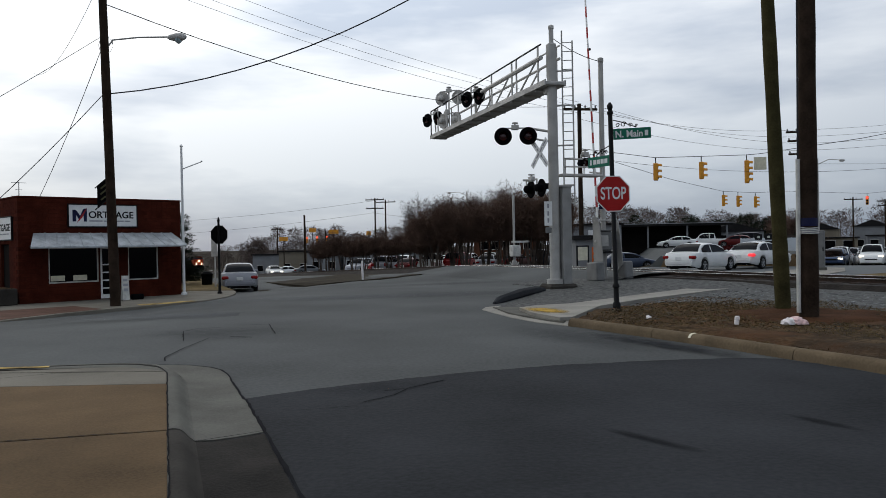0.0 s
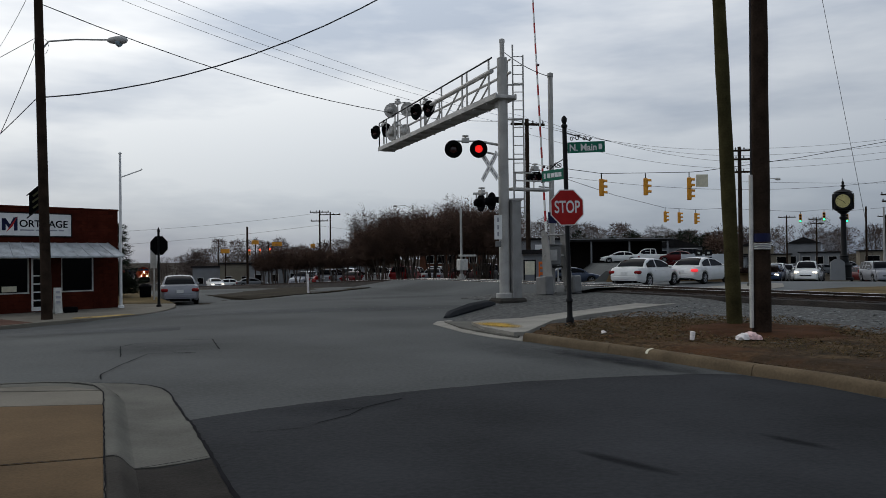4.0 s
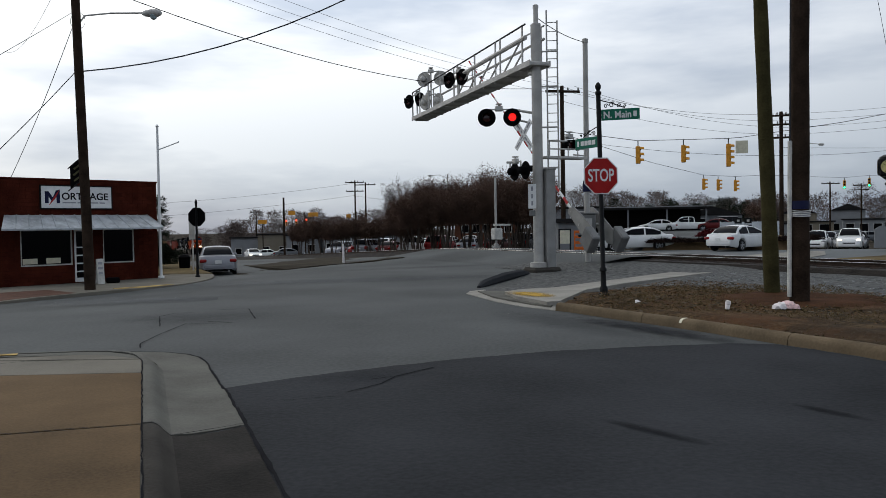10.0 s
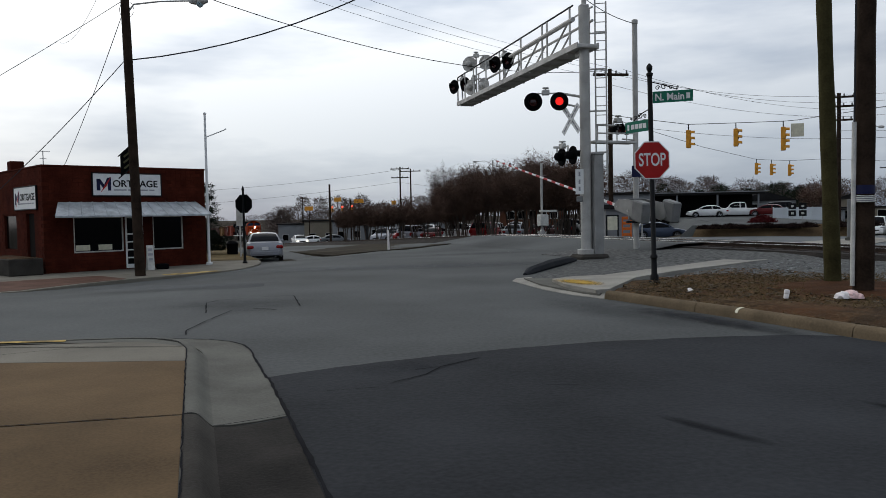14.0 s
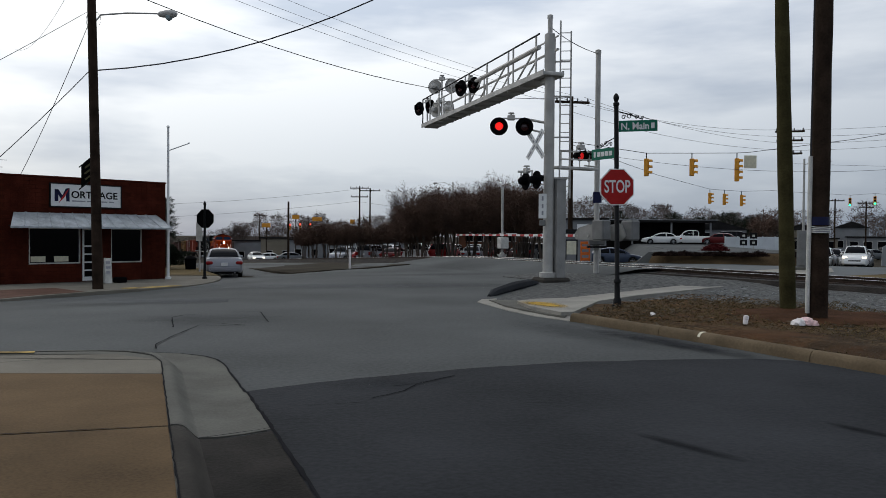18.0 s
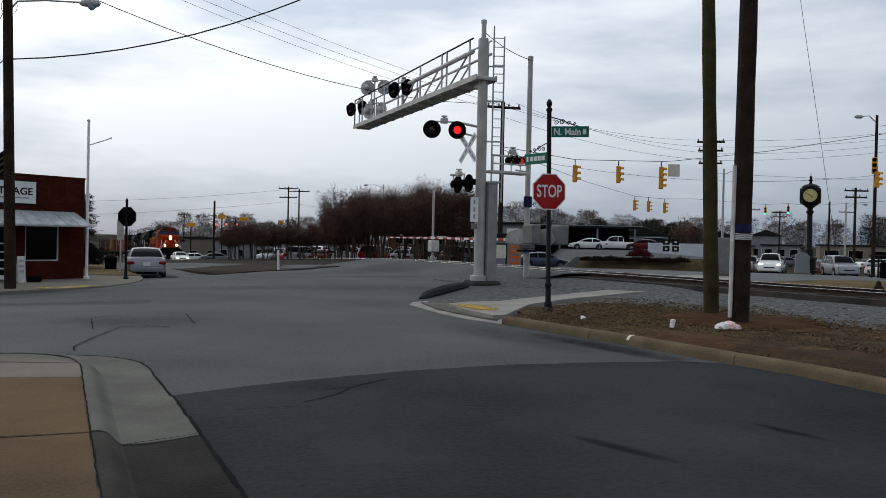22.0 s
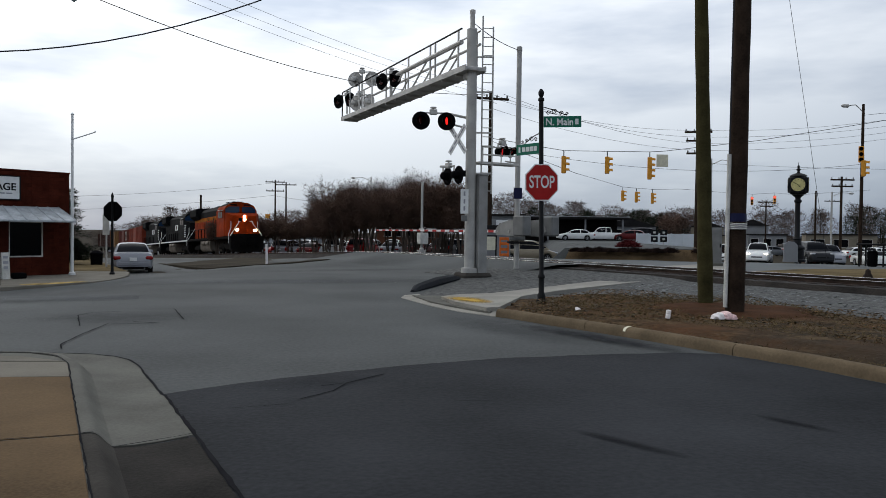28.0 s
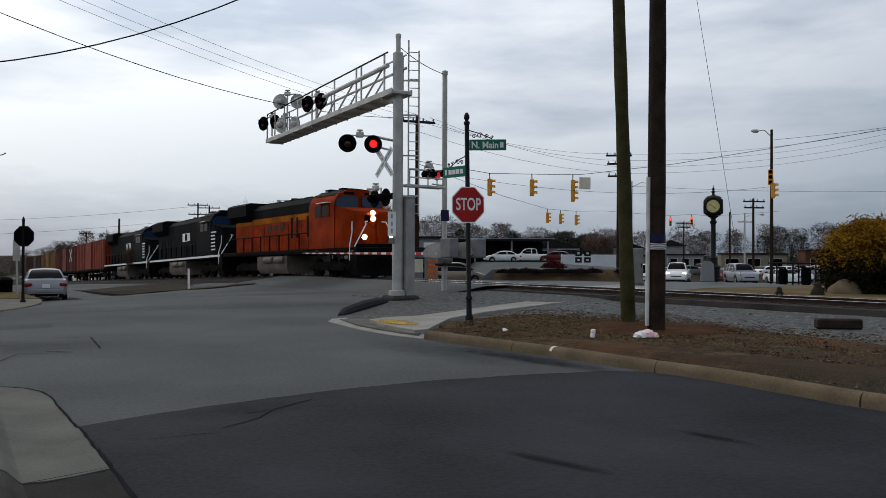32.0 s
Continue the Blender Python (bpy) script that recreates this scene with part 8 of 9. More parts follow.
part("finial", g, BLACK, clock)
stone = thing("marker_stone", pose(21.72, 43.75, 0.12, 0, 0, -20), "pale upright marker stone on the grass", "stone")
g = smooth_g()
g.side([(-0.38, 0), (0.38, 0), (0.36, 0.95), (0.2, 1.12), (-0.1, 1.16), (-0.34, 1.0)], -0.12, 0.12)
part("slab", g, BUILDGREY, stone)
cab = thing("cabinet", pose(15.9, 39.8, 0.0, 0, 0, -22), "tall grey signal control cabinet on the apron", "cabinet")
g = G()
g.box((0, 0, 1.05), (0.75, 0.6, 1.8), 0.03)
cb = part("body", g, GREYBOX, cab)
g = G()
g.box((0, -0.31, 1.05), (0.62, 0.02, 1.6), 0.01)
part("door", g, GREYBOX, cb)
g = G()
g.box((0, 0, 0.08), (0.9, 0.75, 0.16), 0.02)
part("plinth", g, CONCRETE, cab)
g = G()
g.box((0.30, -0.335, 1.05), (0.05, 0.04, 0.2), 0.008)
part("handle", g, BLACK, cb)

# low dark shelter on the grass near the bush
sh = thing("shelter", pose(26.3, 42.3, land(26.3, 42.3), 0, 0, -48), "low dark flat-roofed shelter on slim black posts", "shelter")
g = G()
g.box((0, 0, 1.22), (2.7, 1.2, 0.09), 0.02)
part("roof", g, ROOFDARK, sh)
for px in (-1.2, 0.0, 1.2):
    for py in (-0.5, 0.5):
        g = G()
        g.box((px, py, 0.55), (0.08, 0.08, 1.3), 0.01)
        part("post", g, BLACK, sh)
for px, hh in ((-0.7, 0.8), (0.55, 0.9)):
    g = smooth_g()
    g.lathe([(0.2, 0.0), (0.26, 0.06), (0.27, hh), (0.2, hh + 0.08)], 14, "z", (px, 0, 0))
    part("barrel", g, BLACKMATT, sh)

# ---- far poles, street lamps, traffic signals ----
def far_pole(x, y, z, h, arms, label, r=0.14, name="utility_pole", yaw=0):
    dz = min(0.0, land(x, y) - z)
    z, h = z + dz, h - dz
    t = thing(name, pose(x, y, z, 0, 0, yaw), label, "utility pole", "far poles")
    g = smooth_g()
    g.tube([(0, 0, 0), (0, 0, h)], [r, r * 0.75], 8)
    part("shaft", g, POLEWOOD, t)
    for za, w in arms:
        g = G()
        g.box((0, -r, h - za), (w, 0.12, 0.14), 0.01)
        a = part("crossarm", g, POLEWOOD, t)
        for k in range(4):
            g = smooth_g()
            g.lathe([(0.04, 0.07), (0.06, 0.14), (0.03, 0.24)], 6, "z", (-w / 2 + 0.1 + (w - 0.2) * k / 3, -r, h - za))
            part("insulator", g, GREYBOX, a)
    return t


far_pole(5.15, 47.0, 0.0, 9.8, [(0.35, 2.1)], "wooden utility pole with crossarm behind the crossing", 0.16, yaw=15)
far_pole(21.9, 59.2, 0.0, 9.6, [(0.3, 2.0), (0.95, 1.8), (1.9, 1.7)], "wooden utility pole with three crossarms", 0.17, yaw=-10)
far_pole(-20.1, 115, -3.2, 12.0, [(0.3, 2.8), (1.6, 2.6)], "tall far utility pole with crossarms")
far_pole(-19.4, 120, -3.2, 12.0, [(0.4, 3.2)], "tall far utility pole with crossarm")
far_pole(-29.0, 120, -3.4, 7.6, [], "plain far wooden pole", 0.12)
far_pole(-24.4, 92, -2.4, 7.9, [], "plain far wooden pole beside the track", 0.15)
far_pole(-47, 152, -3.8, 9.5, [(0.4, 2.4)], "lone far utility pole with crossarm")
far_pole(39.8, 71.7, -0.3, 7.4, [(0.3, 2.2), (0.9, 2.0)], "far utility pole with crossarms")
far_pole(38.6, 74.0, -0.3, 6.2, [], "plain far wooden pole", 0.11)
far_pole(50, 120, -1.2, 8.6, [(0.3, 2.6)], "far utility pole with crossarm")
far_pole(58, 128, -1.2, 8.6, [(0.3, 2.6), (1.0, 2.2)], "far utility pole with crossarms")
far_pole(70, 130, -1.2, 9.0, [(0.3, 2.6)], "far utility pole with crossarm")


def street_lamp(x, y, z, h, reach, label, yaw=0, paint=None):
    dz = min(0.0, land(x, y) - z)
    z, h = z + dz, h - dz
    t = thing("street_lamp", pose(x, y, z, 0, 0, yaw), label, "street lamp")
    g = smooth_g()
    g.tube([(0, 0, 0), (0, 0, h)], [0.12, 0.08], 10)
    part("pole", g, paint or POLEWOOD, t)
    g = smooth_g()
    g.tube([(0, 0, h - 0.5), (-reach * 0.5, 0, h - 0.05), (-reach, 0, h - 0.1)], 0.03, 6)
    part("arm", g, GALV, t)
    g = smooth_g()
    g.lathe([(0.03, 0.1), (0.12, 0.0), (0.12, -0.3), (0.03, -0.45)], 10, "x", (-reach, 0, h - 0.12))
    part("lamp_head", g, ALU, t)
    return t


street_lamp(29.1, 49.75, 0.0, 10.0, 1.0, "dark street lamp pole carrying traffic signals")
street_lamp(25.5, 66.0, 0.0, 8.0, 2.2, "far street lamp over the road", 200, GALV)
street_lamp(45.5, 84.0, -0.6, 7.0, 2.2, "far street lamp over the road", 190, GALV)
street_lamp(-5.0, 96.0, -2.2, 10.3, 2.0, "far street lamp above the trees", 0, GALV)


SWITCHING = []


def traffic_signal(x, y, z, yaw, label, lit="", count=3, parent=None, lower=0.0):
    """Yellow housing with three lenses; looks along local -y."""
    t = thing("traffic_signal", pose(x, y, z, 0, 0, yaw), label, "traffic light", "hanging traffic signals")
    g = G()
    g.box((0, 0, 0), (0.32, 0.26, 0.34 * count), 0.03)
    part("housing", g, SIGNALYELLOW, t)
    g = smooth_g()
    g.tube([(0, 0, 0.17 * count), (0, 0, 0.17 * count + 0.35)], 0.03, 6)
    part("hanger", g, BLACK, t)
    for k in range(count):
        zz = 0.34 * ((count - 1) / 2 - k)
        if lit == "switch" and k in (0, count - 1):
            holder = new("lens_rotor")
            holder.parent = t
            holder.matrix_local = pose(0, -0.13, zz)
            SWITCHING.append((holder, zz, k == 0))
            for nm, paint, q in (("lit_lens", LAMPREDFAR if k == 0 else LAMPGREEN, -1), ("dark_lens", BLACKMATT, 1)):
                g = smooth_g()
                g.lathe([(0.02, q * 0.035), (0.12, q * 0.02), (0.12, q * 0.001)], 12, "y")
                part(nm, g, paint, holder)
        on = (lit == "red" and k == 0) or (lit == "green" and k == count - 1)
        if lit == "switch" and k in (0, count - 1):
            on = None
        if on is not None:
            g = smooth_g()
            g.lathe([(0.02, -0.16), (0.12, -0.14), (0.12, -0.12)], 12, "y", (0, 0, zz))
            part("lens", g, (LAMPREDFAR if lit == "red" else LAMPGREEN) if on else BLACKMATT, t, "lit lens" if on else "")
        g = smooth_g()
        rows = []
        for j in range(9):
            a = math.pi * j / 8
            rows += [(0.14 * math.cos(a), -0.13, zz + 0.14 * math.sin(a)), (0.14 * math.cos(a), -0.34, zz + 0.14 * math.sin(a) - 0.02)]
        g.add(rows, [(2 * j, 2 * j + 1, 2 * j + 3, 2 * j + 2) for j in range(8)])
        part("visor", g, SIGNALYELLOW, t)
    return t


for x, y, z in ((9.56, 47.2, 5.66), (12.31, 47.8, 5.72), (15.08, 48.4, 5.62)):
    traffic_signal(x, y, z, 75, "yellow traffic signal hanging from a span wire", "", 3 if x < 15 else 4)
for x, y, z in ((20.0, 73.6, 5.15), (21.3, 73.65, 5.06), (22.85, 73.7, 4.96)):
    traffic_signal(x, y, z, 70, "dark yellow traffic signal on the second span wire")
for x, y, z in ((42.5, 97.4, 5.9), (44.5, 95.5, 6.0), (46.3, 93.6, 5.7)):
    traffic_signal(x, y, z, -22, "traffic signal that changes its lit lens over the far road", "switch")
for x, y, z in ((-34.2, 128, 2.85), (-32.5, 128, 2.9), (-30.8, 128, 2.95)):
    traffic_signal(x, y, z, 12, "far traffic signal with a lit red lens", "red")
for x, y, z, yaw in ((29.0, 49.4, 5.9, 60), (28.92, 49.55, 6.8, -30)):
    traffic_signal(x, y, z, yaw, "yellow traffic signal on the lamp pole")
plate = thing("hanging_sign", pose(15.86, 48.4, 6.2, 0, 0, 0), "blank pale square sign on the span wire", "sign")
g = G()
g.box((0, 0, -0.1), (0.72, 0.03, 0.76), 0.01)
part("panel", g, CREAM, plate)
for x, y, z, w, paint in ((-33.8, 130, 4.5, 1.2, SIGNALYELLOW), (-39.2, 131, 3.1, 1.5, SIGNALYELLOW), (-30.4, 131, 4.2, 1.7, SIGNALYELLOW), (-24.3, 131, 3.8, 0.8, SIGNALYELLOW)):
    sg = thing("far_sign", pose(x, y, z), "small orange roadside sign panel far off", "sign")
    g = G()
    g.box((0, 0, 0), (w, 0.1, 0.7), 0.02)
    part("panel", g, paint, sg)
    g = G()
    g.box((0, 0.1, (land(x, y) - z) / 2), (0.14, 0.14, z - land(x, y)), 0.0)
    part("post", g, POLEWOOD, sg)

# ---- overhead wires ----
def wire(a, b, sag, r=0.012, label="thin black overhead cable between poles", n=16):
    g = G()
    a, b = Vector(a), Vector(b)
    g.tube([a.lerp(b, i / n) - Vector((0, 0, 4 * sag * (i / n) * (1 - i / n))) for i in range(n + 1)], r, 5, False)
    return solid("overhead_wire", g, WIRE, label, "cable", "overhead wires")


LP = (-12.05, 24.95)
wire((*LP, 9.85), (5.15, 47.0, 9.75), 1.25, 0.016)
wire((*LP, 6.85), (6.0, 26.0, 15.0), 1.8, 0.022, "twisted black service cable from the lamp pole")
wire((*LP, 8.85), (-17.4, 19.8, 3.4), 0.1, 0.010)
wire((*LP, 6.97), (-16.79, 24.43, 2.45), 0.12, 0.014)
wire((*LP, 8.72), (-18.82, 31.27, 3.6), 0.2, 0.012)
wire((*LP, 10.9), (-41.67, 66.21, 17.7), 1.2, 0.010)
for k, (za, zb) in enumerate(((13.2, 9.75), (13.6, 9.9), (12.4, 9.2))):
    wire((-15.5 + 0.5 * k, 27.0, za), (5.15 + 0.35 * (k - 1), 47.0, zb), 0.7, 0.008)
for k, (x0, z0) in enumerate(((4.4, 9.75), (5.15, 9.75), (5.9, 9.75), (5.2, 8.9))):
    wire((x0, 47.0, z0), (21.2 + 0.5 * k, 59.2, 9.45 - 0.5 * k), 0.55, 0.010)
    wire((21.2 + 0.5 * k, 59.2, 9.45 - 0.5 * k), (46 + k, 62, 12.4 - 0.3 * k), 0.7, 0.010)
def strung(pts, r, label):
    g = G()
    g.tube(pts, r, 5, False)
    return solid("overhead_wire", g, WIRE, label, "cable", "overhead wires")


strung([(5.15, 47.0, 7.15), (9.56, 47.2, 6.50), (12.31, 47.8, 6.56), (15.08, 48.4, 6.63), (15.86, 48.45, 6.68), (22, 49.1, 7.5), (29.1, 49.75, 8.75), (48, 52, 12.2)], 0.018, "span wire carrying the yellow traffic signals")
wire((5.15, 47.0, 6.7), (29.1, 49.8, 6.2), 0.9, 0.010)
strung([(5.15, 47.0, 7.0), (13, 61, 6.25), (20.0, 73.6, 5.99), (21.3, 73.65, 5.90), (22.85, 73.7, 5.80), (26, 75, 5.95), (33, 85, 6.3), (42.5, 97.4, 6.74), (44.5, 95.5, 6.84), (46.3, 93.6, 6.54), (52, 88, 6.9)], 0.016, "span wire carrying the farther traffic signals")
wire((29.1, 49.75, 9.3), (60, 52, 14.5), 0.4, 0.012)
wire((21.9, 59.2, 7.0), (60, 60, 7.6), 0.5, 0.010)
wire((17.2, 36.6, 17.1), (24.9, 45.8, 0.10), 0.0, 0.012, "thin guy cable near the clock")
strung([(-47, 152, 4.6), (-34.2, 128, 3.70), (-32.5, 128, 3.75), (-30.8, 128, 3.80), (-29, 120, 4.0)], 0.02, "span wire of the distant red signals")
wire((-70, 120, 6.0), (-20.1, 115, 8.4), 0.8, 0.016)
wire((-70, 118, 3.6), (-20.1, 115, 6.6), 0.7, 0.016)
wire((-20.1, 115, 6.5), (8, 122, 5.0), 0.7, 0.014)
wire((MX, 27.75, 8.8), (GX, GY, 8.5), 0.12, 0.014, "cable between the mast and the gate pole")

# ---- litter and small things on the verge ----
cup = thing("paper_cup", pose(5.12, 13.4, 0.20, 0, 8, 0) @ Matrix.Scale(0.68, 4), "crushed white paper cup on the dirt", "cup")
g = smooth_g()
g.lathe([(0.045, 0.0), (0.055, 0.01), (0.06, 0.10), (0.05, 0.115), (0.065, 0.13), (0.06, 0.2), (0.02, 0.215)], 12)
part("body", g, PLASTIC, cup)
bag = thing("plastic_bag", pose(5.98, 13.25, 0.21), "crumpled white and pink plastic bag on the dirt", "bag")
rnd = random.Random(3)
for k, (ox, oy, s, paint) in enumerate(((-0.08, 0, 0.11, PLASTIC), (0.05, 0.02, 0.13, PINK), (0.14, -0.02, 0.08, PINK))):
    g = smooth_g()
    bm = bmesh.new()
    bmesh.ops.create_icosphere(bm, subdivisions=3, radius=s)
    for v in bm.verts:
        v.co *= 1 + 0.35 * noise.noise(v.co * 18 + Vector((k * 3, 0, 0)))
        v.co.z = max(v.co.z * 0.75, -0.02) + 0.03
    g.add([tuple(v.co + Vector((ox, oy, 0))) for v in bm.verts], [tuple(v.index for v in f.verts) for f in bm.faces])
    bm.free()
    part("fold", g, paint, bag)
scrap = thing("paper_scrap", pose(3.95, 14.9, 0.17), "small pale scrap of paper on the dirt", "litter")
g = smooth_g()
g.add([(-0.05, -0.04, 0), (0.05, -0.03, 0.03), (0.06, 0.05, 0.01), (-0.04, 0.05, 0.05), (0.0, 0.0, 0.06)], [(0, 1, 4), (1, 2, 4), (2, 3, 4), (3, 0, 4)])
part("sheet", g, PLASTIC, scrap)
log = thing("old_tie", pose(10.75, 15.25, 0.13, 0, 0, -14), "weathered old sleeper lying on the gravel", "sleeper")
g = G()
g.box((0, 0, 0.10), (0.85, 0.26, 0.20), 0.03)
part("timber", g, TIEWOOD, log)
for x, y, s in ((16.6, 27.4, 0.34), (18.4, 27.9, 0.5)):
    sp = thing("switch_lamp", pose(x, y, 0.14, 0, 0, 30), "small rusty track fitting beside the rail", "track fitting")
    g = smooth_g()
    g.lathe([(s * 0.5, 0), (s * 0.45, s * 0.25), (s * 0.28, s * 0.5), (s * 0.24, s * 0.8), (s * 0.08, s * 0.95)], 10)
    part("body", g, TIEWOOD, sp)
# scattered stones and dead grass on the verge
rnd = random.Random(12)
vs, fs = [], []
for i in range(26000):
    a, b = rnd.random(), rnd.random()
    x = 2.9 + 7.8 * a
    y = 20.0 - 13 * b
    if inland(x, y) < 0.22 or y > 20.2 - 0.2 * x + 2:
        continue
    if x > 8.5 or y > 18.2 or (x - 3.3) * 9.7 - (y - 16.9) * 6.15 < 4.0:
        continue
    z = 0.11 + 0.09 * smooth01(inland(x, y) / 1.6)
    d = Vector((rnd.gauss(0, 0.7), rnd.gauss(0, 0.7), 0.5)).normalized()
    sliver(vs, fs, Vector((x, y, z)), d, rnd.uniform(0.03, 0.10), 0.006, rnd)
me = bpy.data.meshes.new("dead_grass")
me.from_pydata(vs, [], fs)
me.materials.append(DRYGRASS)
tagged(new("dead_grass", me), "sparse dead grass blades on the dirt verge", "grass", kind="stuff")


def on_verge(rnd):
    """A random spot on the dirt, with the height of the ground there; None where the dirt ends."""
    x, y = rnd.uniform(2.9, 11.0), rnd.uniform(6.5, 20.0)
    deep = inland(x, y)
    if deep < 0.2 or deep > 5.6 or (x - 2.6) * 9.7 - (y - 16.0) * 6.3 < 3.0:
        return None
    return x, y, 0.11 + 0.09 * smooth01(deep / 1.6)


for nm, count, paint, label, lo, hi, wide in (("fallen_leaves", 9000, LEAFBROWN, "scattered brown fallen leaves on the dirt verge", 0.02, 0.05, 0.012), ("dirt_clods", 5200, CLOD, "small dark clods and grit on the dirt verge", 0.012, 0.04, 0.0)):
    rnd = random.Random(count)
    g = G()
    for i in range(count):
        spot = on_verge(rnd)
        if spot is None:
            continue
        x, y, z = spot
        r = rnd.uniform(lo, hi)
        if wide:
            a = rnd.uniform(0, 6.28)
            dx, dy = r * math.cos(a), r * math.sin(a)
            g.add([(x - dx, y - dy, z), (x + dy * 0.4, y - dx * 0.4, z + rnd.uniform(0, 0.02)), (x + dx, y + dy, z + rnd.uniform(0, 0.02)), (x - dy * 0.4, y + dx * 0.4, z + 0.012)], [(0, 1, 2), (0, 2, 3)])
        else:
            g.add([(x + rnd.gauss(0, r), y + rnd.gauss(0, r), z + rnd.uniform(-0.01, 0.9 * r)) for k in range(4)], [(0, 1, 2), (0, 2, 3), (0, 3, 1), (1, 3, 2)])
    me = bpy.data.meshes.new(nm)
    me.from_pydata(g.v, [], g.f)
    me.materials.append(paint)
    tagged(new(nm, me), label, "litter" if wide else "dirt", kind="stuff")
rnd = random.Random(13)
g = G()
for i in range(24000):
    s = rnd.uniform(-40, -2)
    d = rnd.uniform(-15, -3.0)
    x, y = track(s, d)
    if inland(x, y) < 4.6 or (x - 3.3) * 9.7 - (y - 16.9) * 6.15 < 1.5:
        continue
    r = rnd.uniform(0.015, 0.05)
    pts = [(x + rnd.gauss(0, r), y + rnd.gauss(0, r), 0.115 + rnd.uniform(-0.012, 0.5 * r)) for k in range(4)]
    g.add(pts, [(0, 1, 2), (0, 2, 3), (0, 3, 1), (1, 3, 2)])
me = bpy.data.meshes.new("gravel_stones")
me.from_pydata(g.v, [], g.f)
me.materials.append(STONE)
tagged(new("gravel_stones", me), "loose pale gravel stones beside the track", "gravel", kind="stuff")


# ---- what moves ----
def run_train():
    """Each vehicle of the train follows the track on its own middle."""
    for ob, behind, length in TRAIN:
        rows = []
        for k in range(33):
            t = float(k)
            s = min(front_at(t) + behind, TRACK_FAR - length)
            (x0, y0), (x1, y1) = track(s), track(s + length)
            z0, z1 = rail_z(s), rail_z(s + length)
            yaw = math.degrees(math.atan2(-(x1 - x0), y1 - y0))
            pitch = math.degrees(math.atan2(z1 - z0, length))
            rows.append((t, pose(x0, y0, z0, pitch, 0, yaw)))
        walk(ob, rows)


def flash(rotors, on_left):
    """The two lamps of a pair light in turn; each turns its glowing side out."""
    changes = [0.6] + [1.225 + 0.74375 * k for k in range(42) if 1.225 + 0.74375 * k < 31.95]
    for k, ob in enumerate(rotors):
        base = ob.matrix_local.copy()
        angle = 180.0
        rows = [(0.0, base @ pose(0, 0, 0, 0, 0, angle))]
        for i, t in enumerate(changes):
            right_on = i % 2 == 0
            lit = right_on if (k == 1) != on_left else not right_on
            aim = 0.0 if lit else 180.0
            if aim == angle % 360:
                continue
            for j, f in enumerate((0.0, 1 / 3, 2 / 3, 1.0)):
                rows.append((t + (j - 1.5) / 30, base @ pose(0, 0, 0, 0, 0, angle + 180 * f)))
            angle += 180.0
        rows.append((32.0, base @ pose(0, 0, 0, 0, 0, angle)))
        walk(ob, rows)


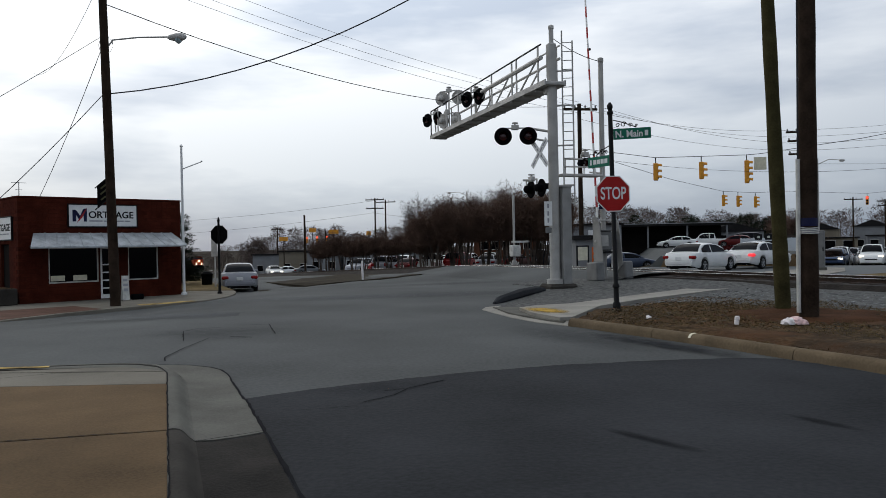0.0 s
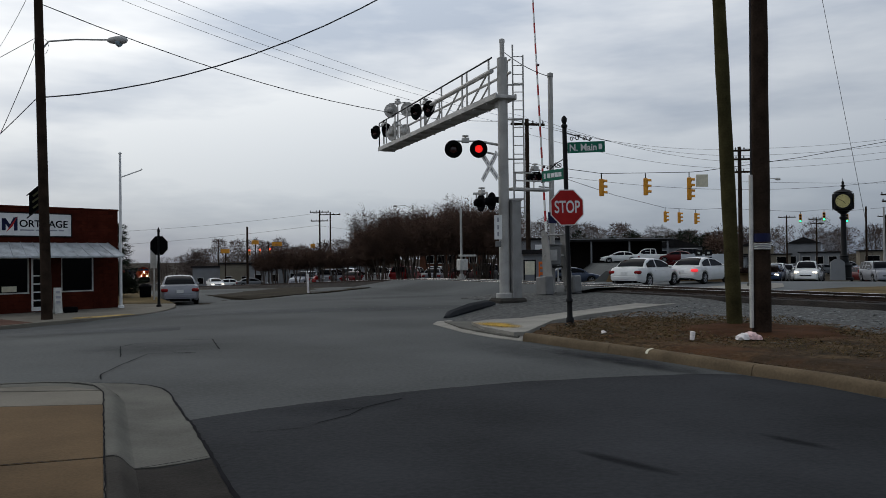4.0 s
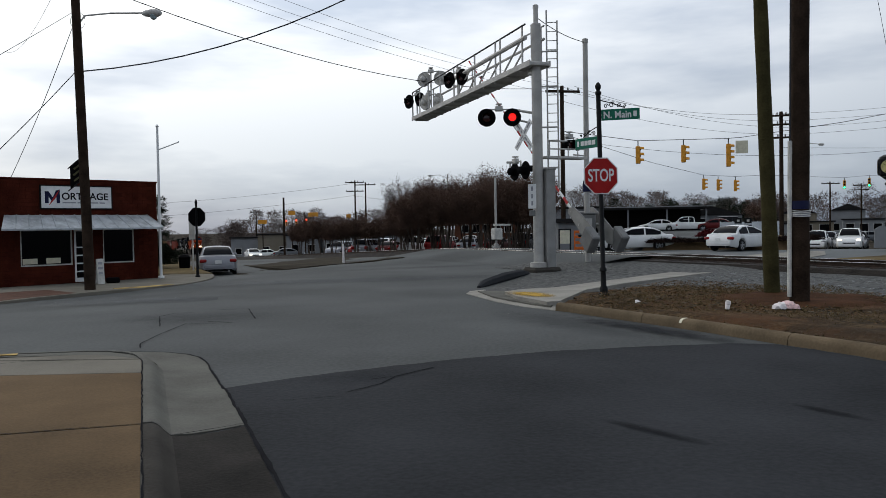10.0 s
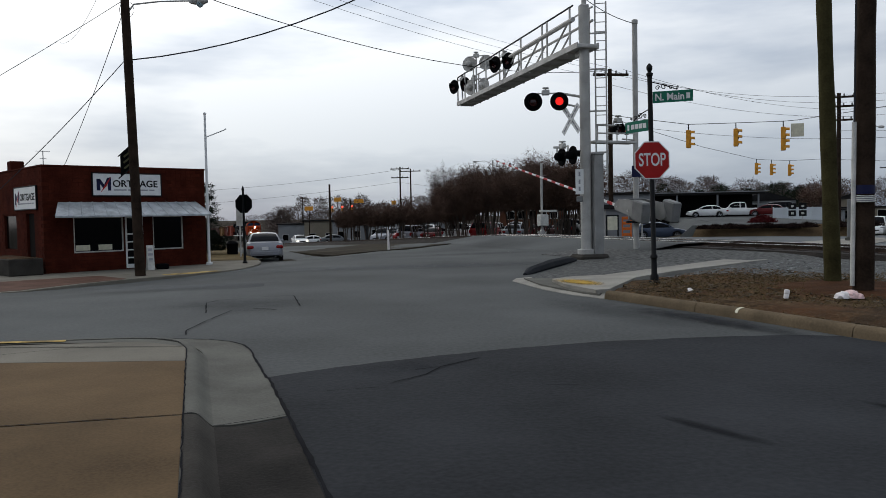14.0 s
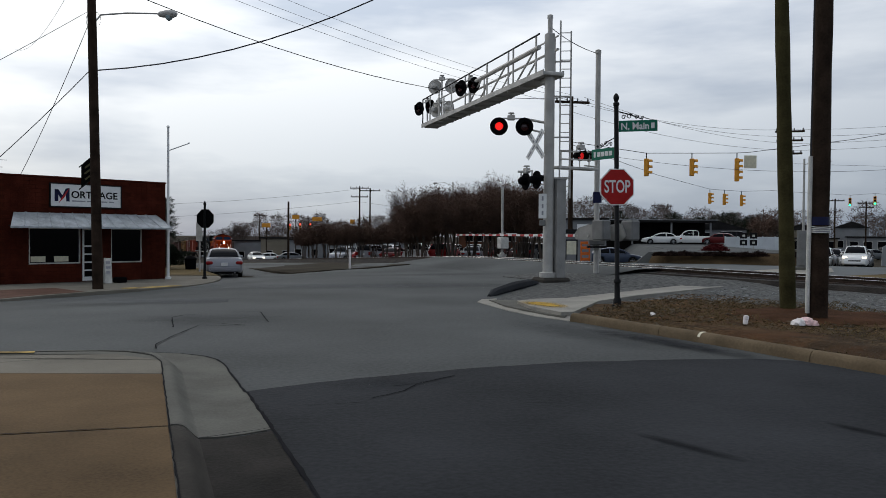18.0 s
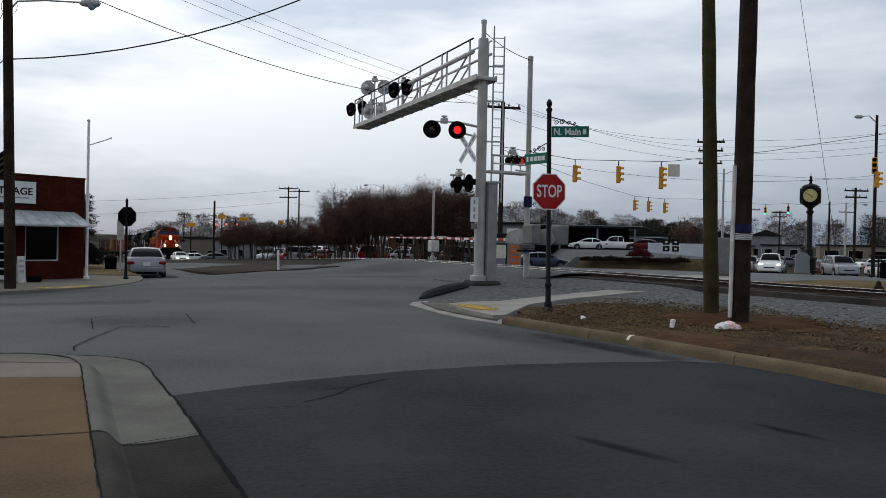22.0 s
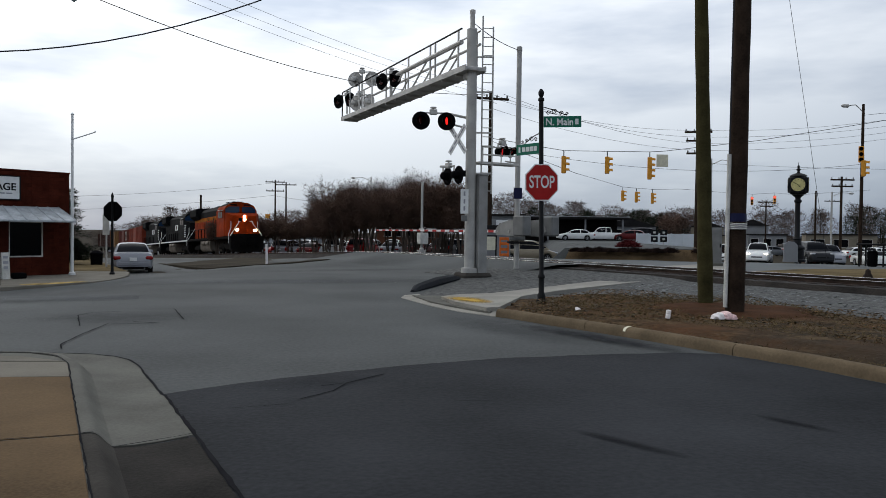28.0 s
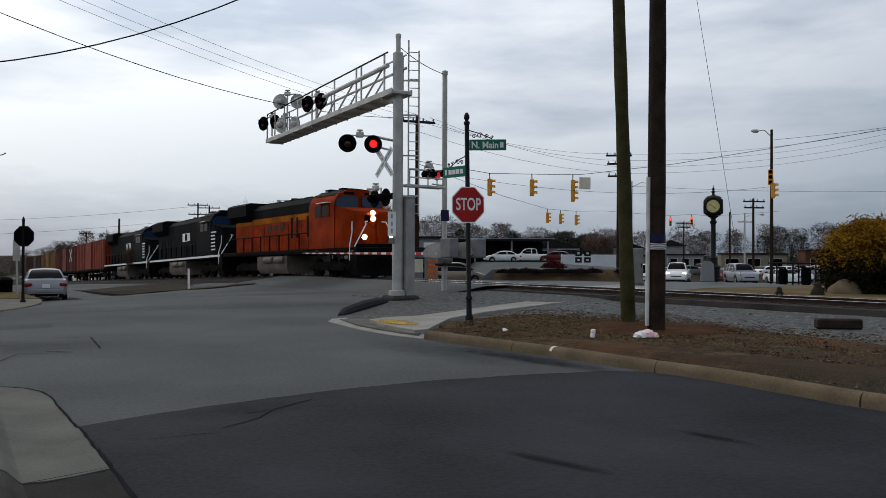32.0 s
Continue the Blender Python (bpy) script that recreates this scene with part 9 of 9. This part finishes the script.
def motions():
    run_train()
    flash(ROTORS, False)
    flash(ROTORS_SIDE, False)
    base = gate_arm.matrix_world.copy()
    walk(gate_arm, [(t, base @ pose(0, 0, 0, 0, -a, 0)) for t, a in ((0, 86), (5.5, 84), (6.2, 77), (7, 66), (8, 54.5), (9, 46), (10, 38.5), (11, 30.5), (12, 23.5), (13, 17.5), (14, 12), (14.5, 9), (15.5, 3), (16.5, 0), (20, 0), (26, 0), (32, 0))])

    def drive(ob, rows):
        walk(ob, [(t, pose(x, y, land(x, y) + 0.002, 0, 0, yaw)) for t, x, y, z, yaw in rows])

    drive(white_sedan_b, [(0, 14.7, 45.0, 0.0, 48), (5.8, 14.7, 45.0, 0.0, 48), (7.0, 15.6, 46.0, 0.0, 46), (8.0, 19.0, 49.2, 0.0, 41), (9.0, 26, 54.0, -0.1, 34), (11.0, 42, 65, -0.3, 36), (14, 62, 82, -0.8, 42), (32, 78, 112, -1.0, 80)])
    drive(white_sedan, [(0, 10.85, 41.6, 0.0, 50), (7.7, 10.85, 41.6, 0.0, 50), (8.4, 11.3, 42.1, 0.0, 49), (9.0, 12.3, 43.3, 0.0, 47), (10.0, 15.2, 46.6, 0.0, 44), (11.0, 22.9, 51.6, 0.0, 34), (12.2, 31, 57, -0.1, 34), (14, 44, 67, -0.3, 38), (17, 64, 86, -0.8, 50), (32, 76, 118, -1.0, 85)])
    drive(crossing_car, [(0, 46.0, 63.0, -0.2, 208), (4, 40.0, 60.5, -0.1, 208), (7.5, 23.0, 54.2, 0.0, 206), (9.0, 13.2, 49.9, 0.0, 204), (10.0, 9.6, 49.4, 0.0, 185), (11.0, 8.2, 54.0, 0.0, 125), (13, 5.6, 66, -0.3, 108), (16, 5.2, 88, -1.6, 95), (32, 5.2, 104, -2.0, 92)])
    drive(tan_van, [(0, 6.0, 93.0, 0, -90), (21.5, 6.0, 93.0, 0, -90), (22.3, 6.1, 84.0, 0, -88), (23.0, 6.4, 73.0, 0, -80), (23.5, 7.0, 67.4, 0, -58), (24.0, 7.9, 64.4, 0, -28), (24.6, 9.0, 63.1, 0, 0), (25.2, 9.5, 63.0, 0, 8), (32, 9.5, 63.0, 0, 8)])

    # the dark blue sedan turns away when the light changes; a black one comes through near the end
    drive(blue_sedan, [(0, 26.9, 66.4, 0, -118), (6.2, 26.9, 66.4, 0, -118), (7.2, 26.0, 64.4, 0, -114), (8.2, 25.2, 59.5, 0, -92), (9.0, 27.2, 54.6, 0, -55), (10.0, 33, 50.8, 0, -30), (12, 52, 41, 0, -28), (32, 60, 37, 0, -28)])
    drive(black_suv, [(0, 37.5, 82.5, 0, -116), (24, 37.5, 82.5, 0, -116), (26.5, 34.6, 71, 0, -112), (28.0, 31.4, 60.2, 0, -100), (29.0, 31.4, 54.2, 0, -80), (30, 35.5, 49.0, 0, -42), (32, 54, 38.5, 0, -26)])
    for ob, z, red in SWITCHING:
        angle = 0 if red else 180
        rows = [(0.0, pose(0, -0.13, z, 0, 0, angle))]
        for t in (1.5, 23.9):
            rows += [(t + j / 30, pose(0, -0.13, z, 0, 0, angle + 60 * j)) for j in range(4)]
            angle += 180
        rows.append((32.0, pose(0, -0.13, z, 0, 0, angle)))
        walk(ob, rows)


motions()
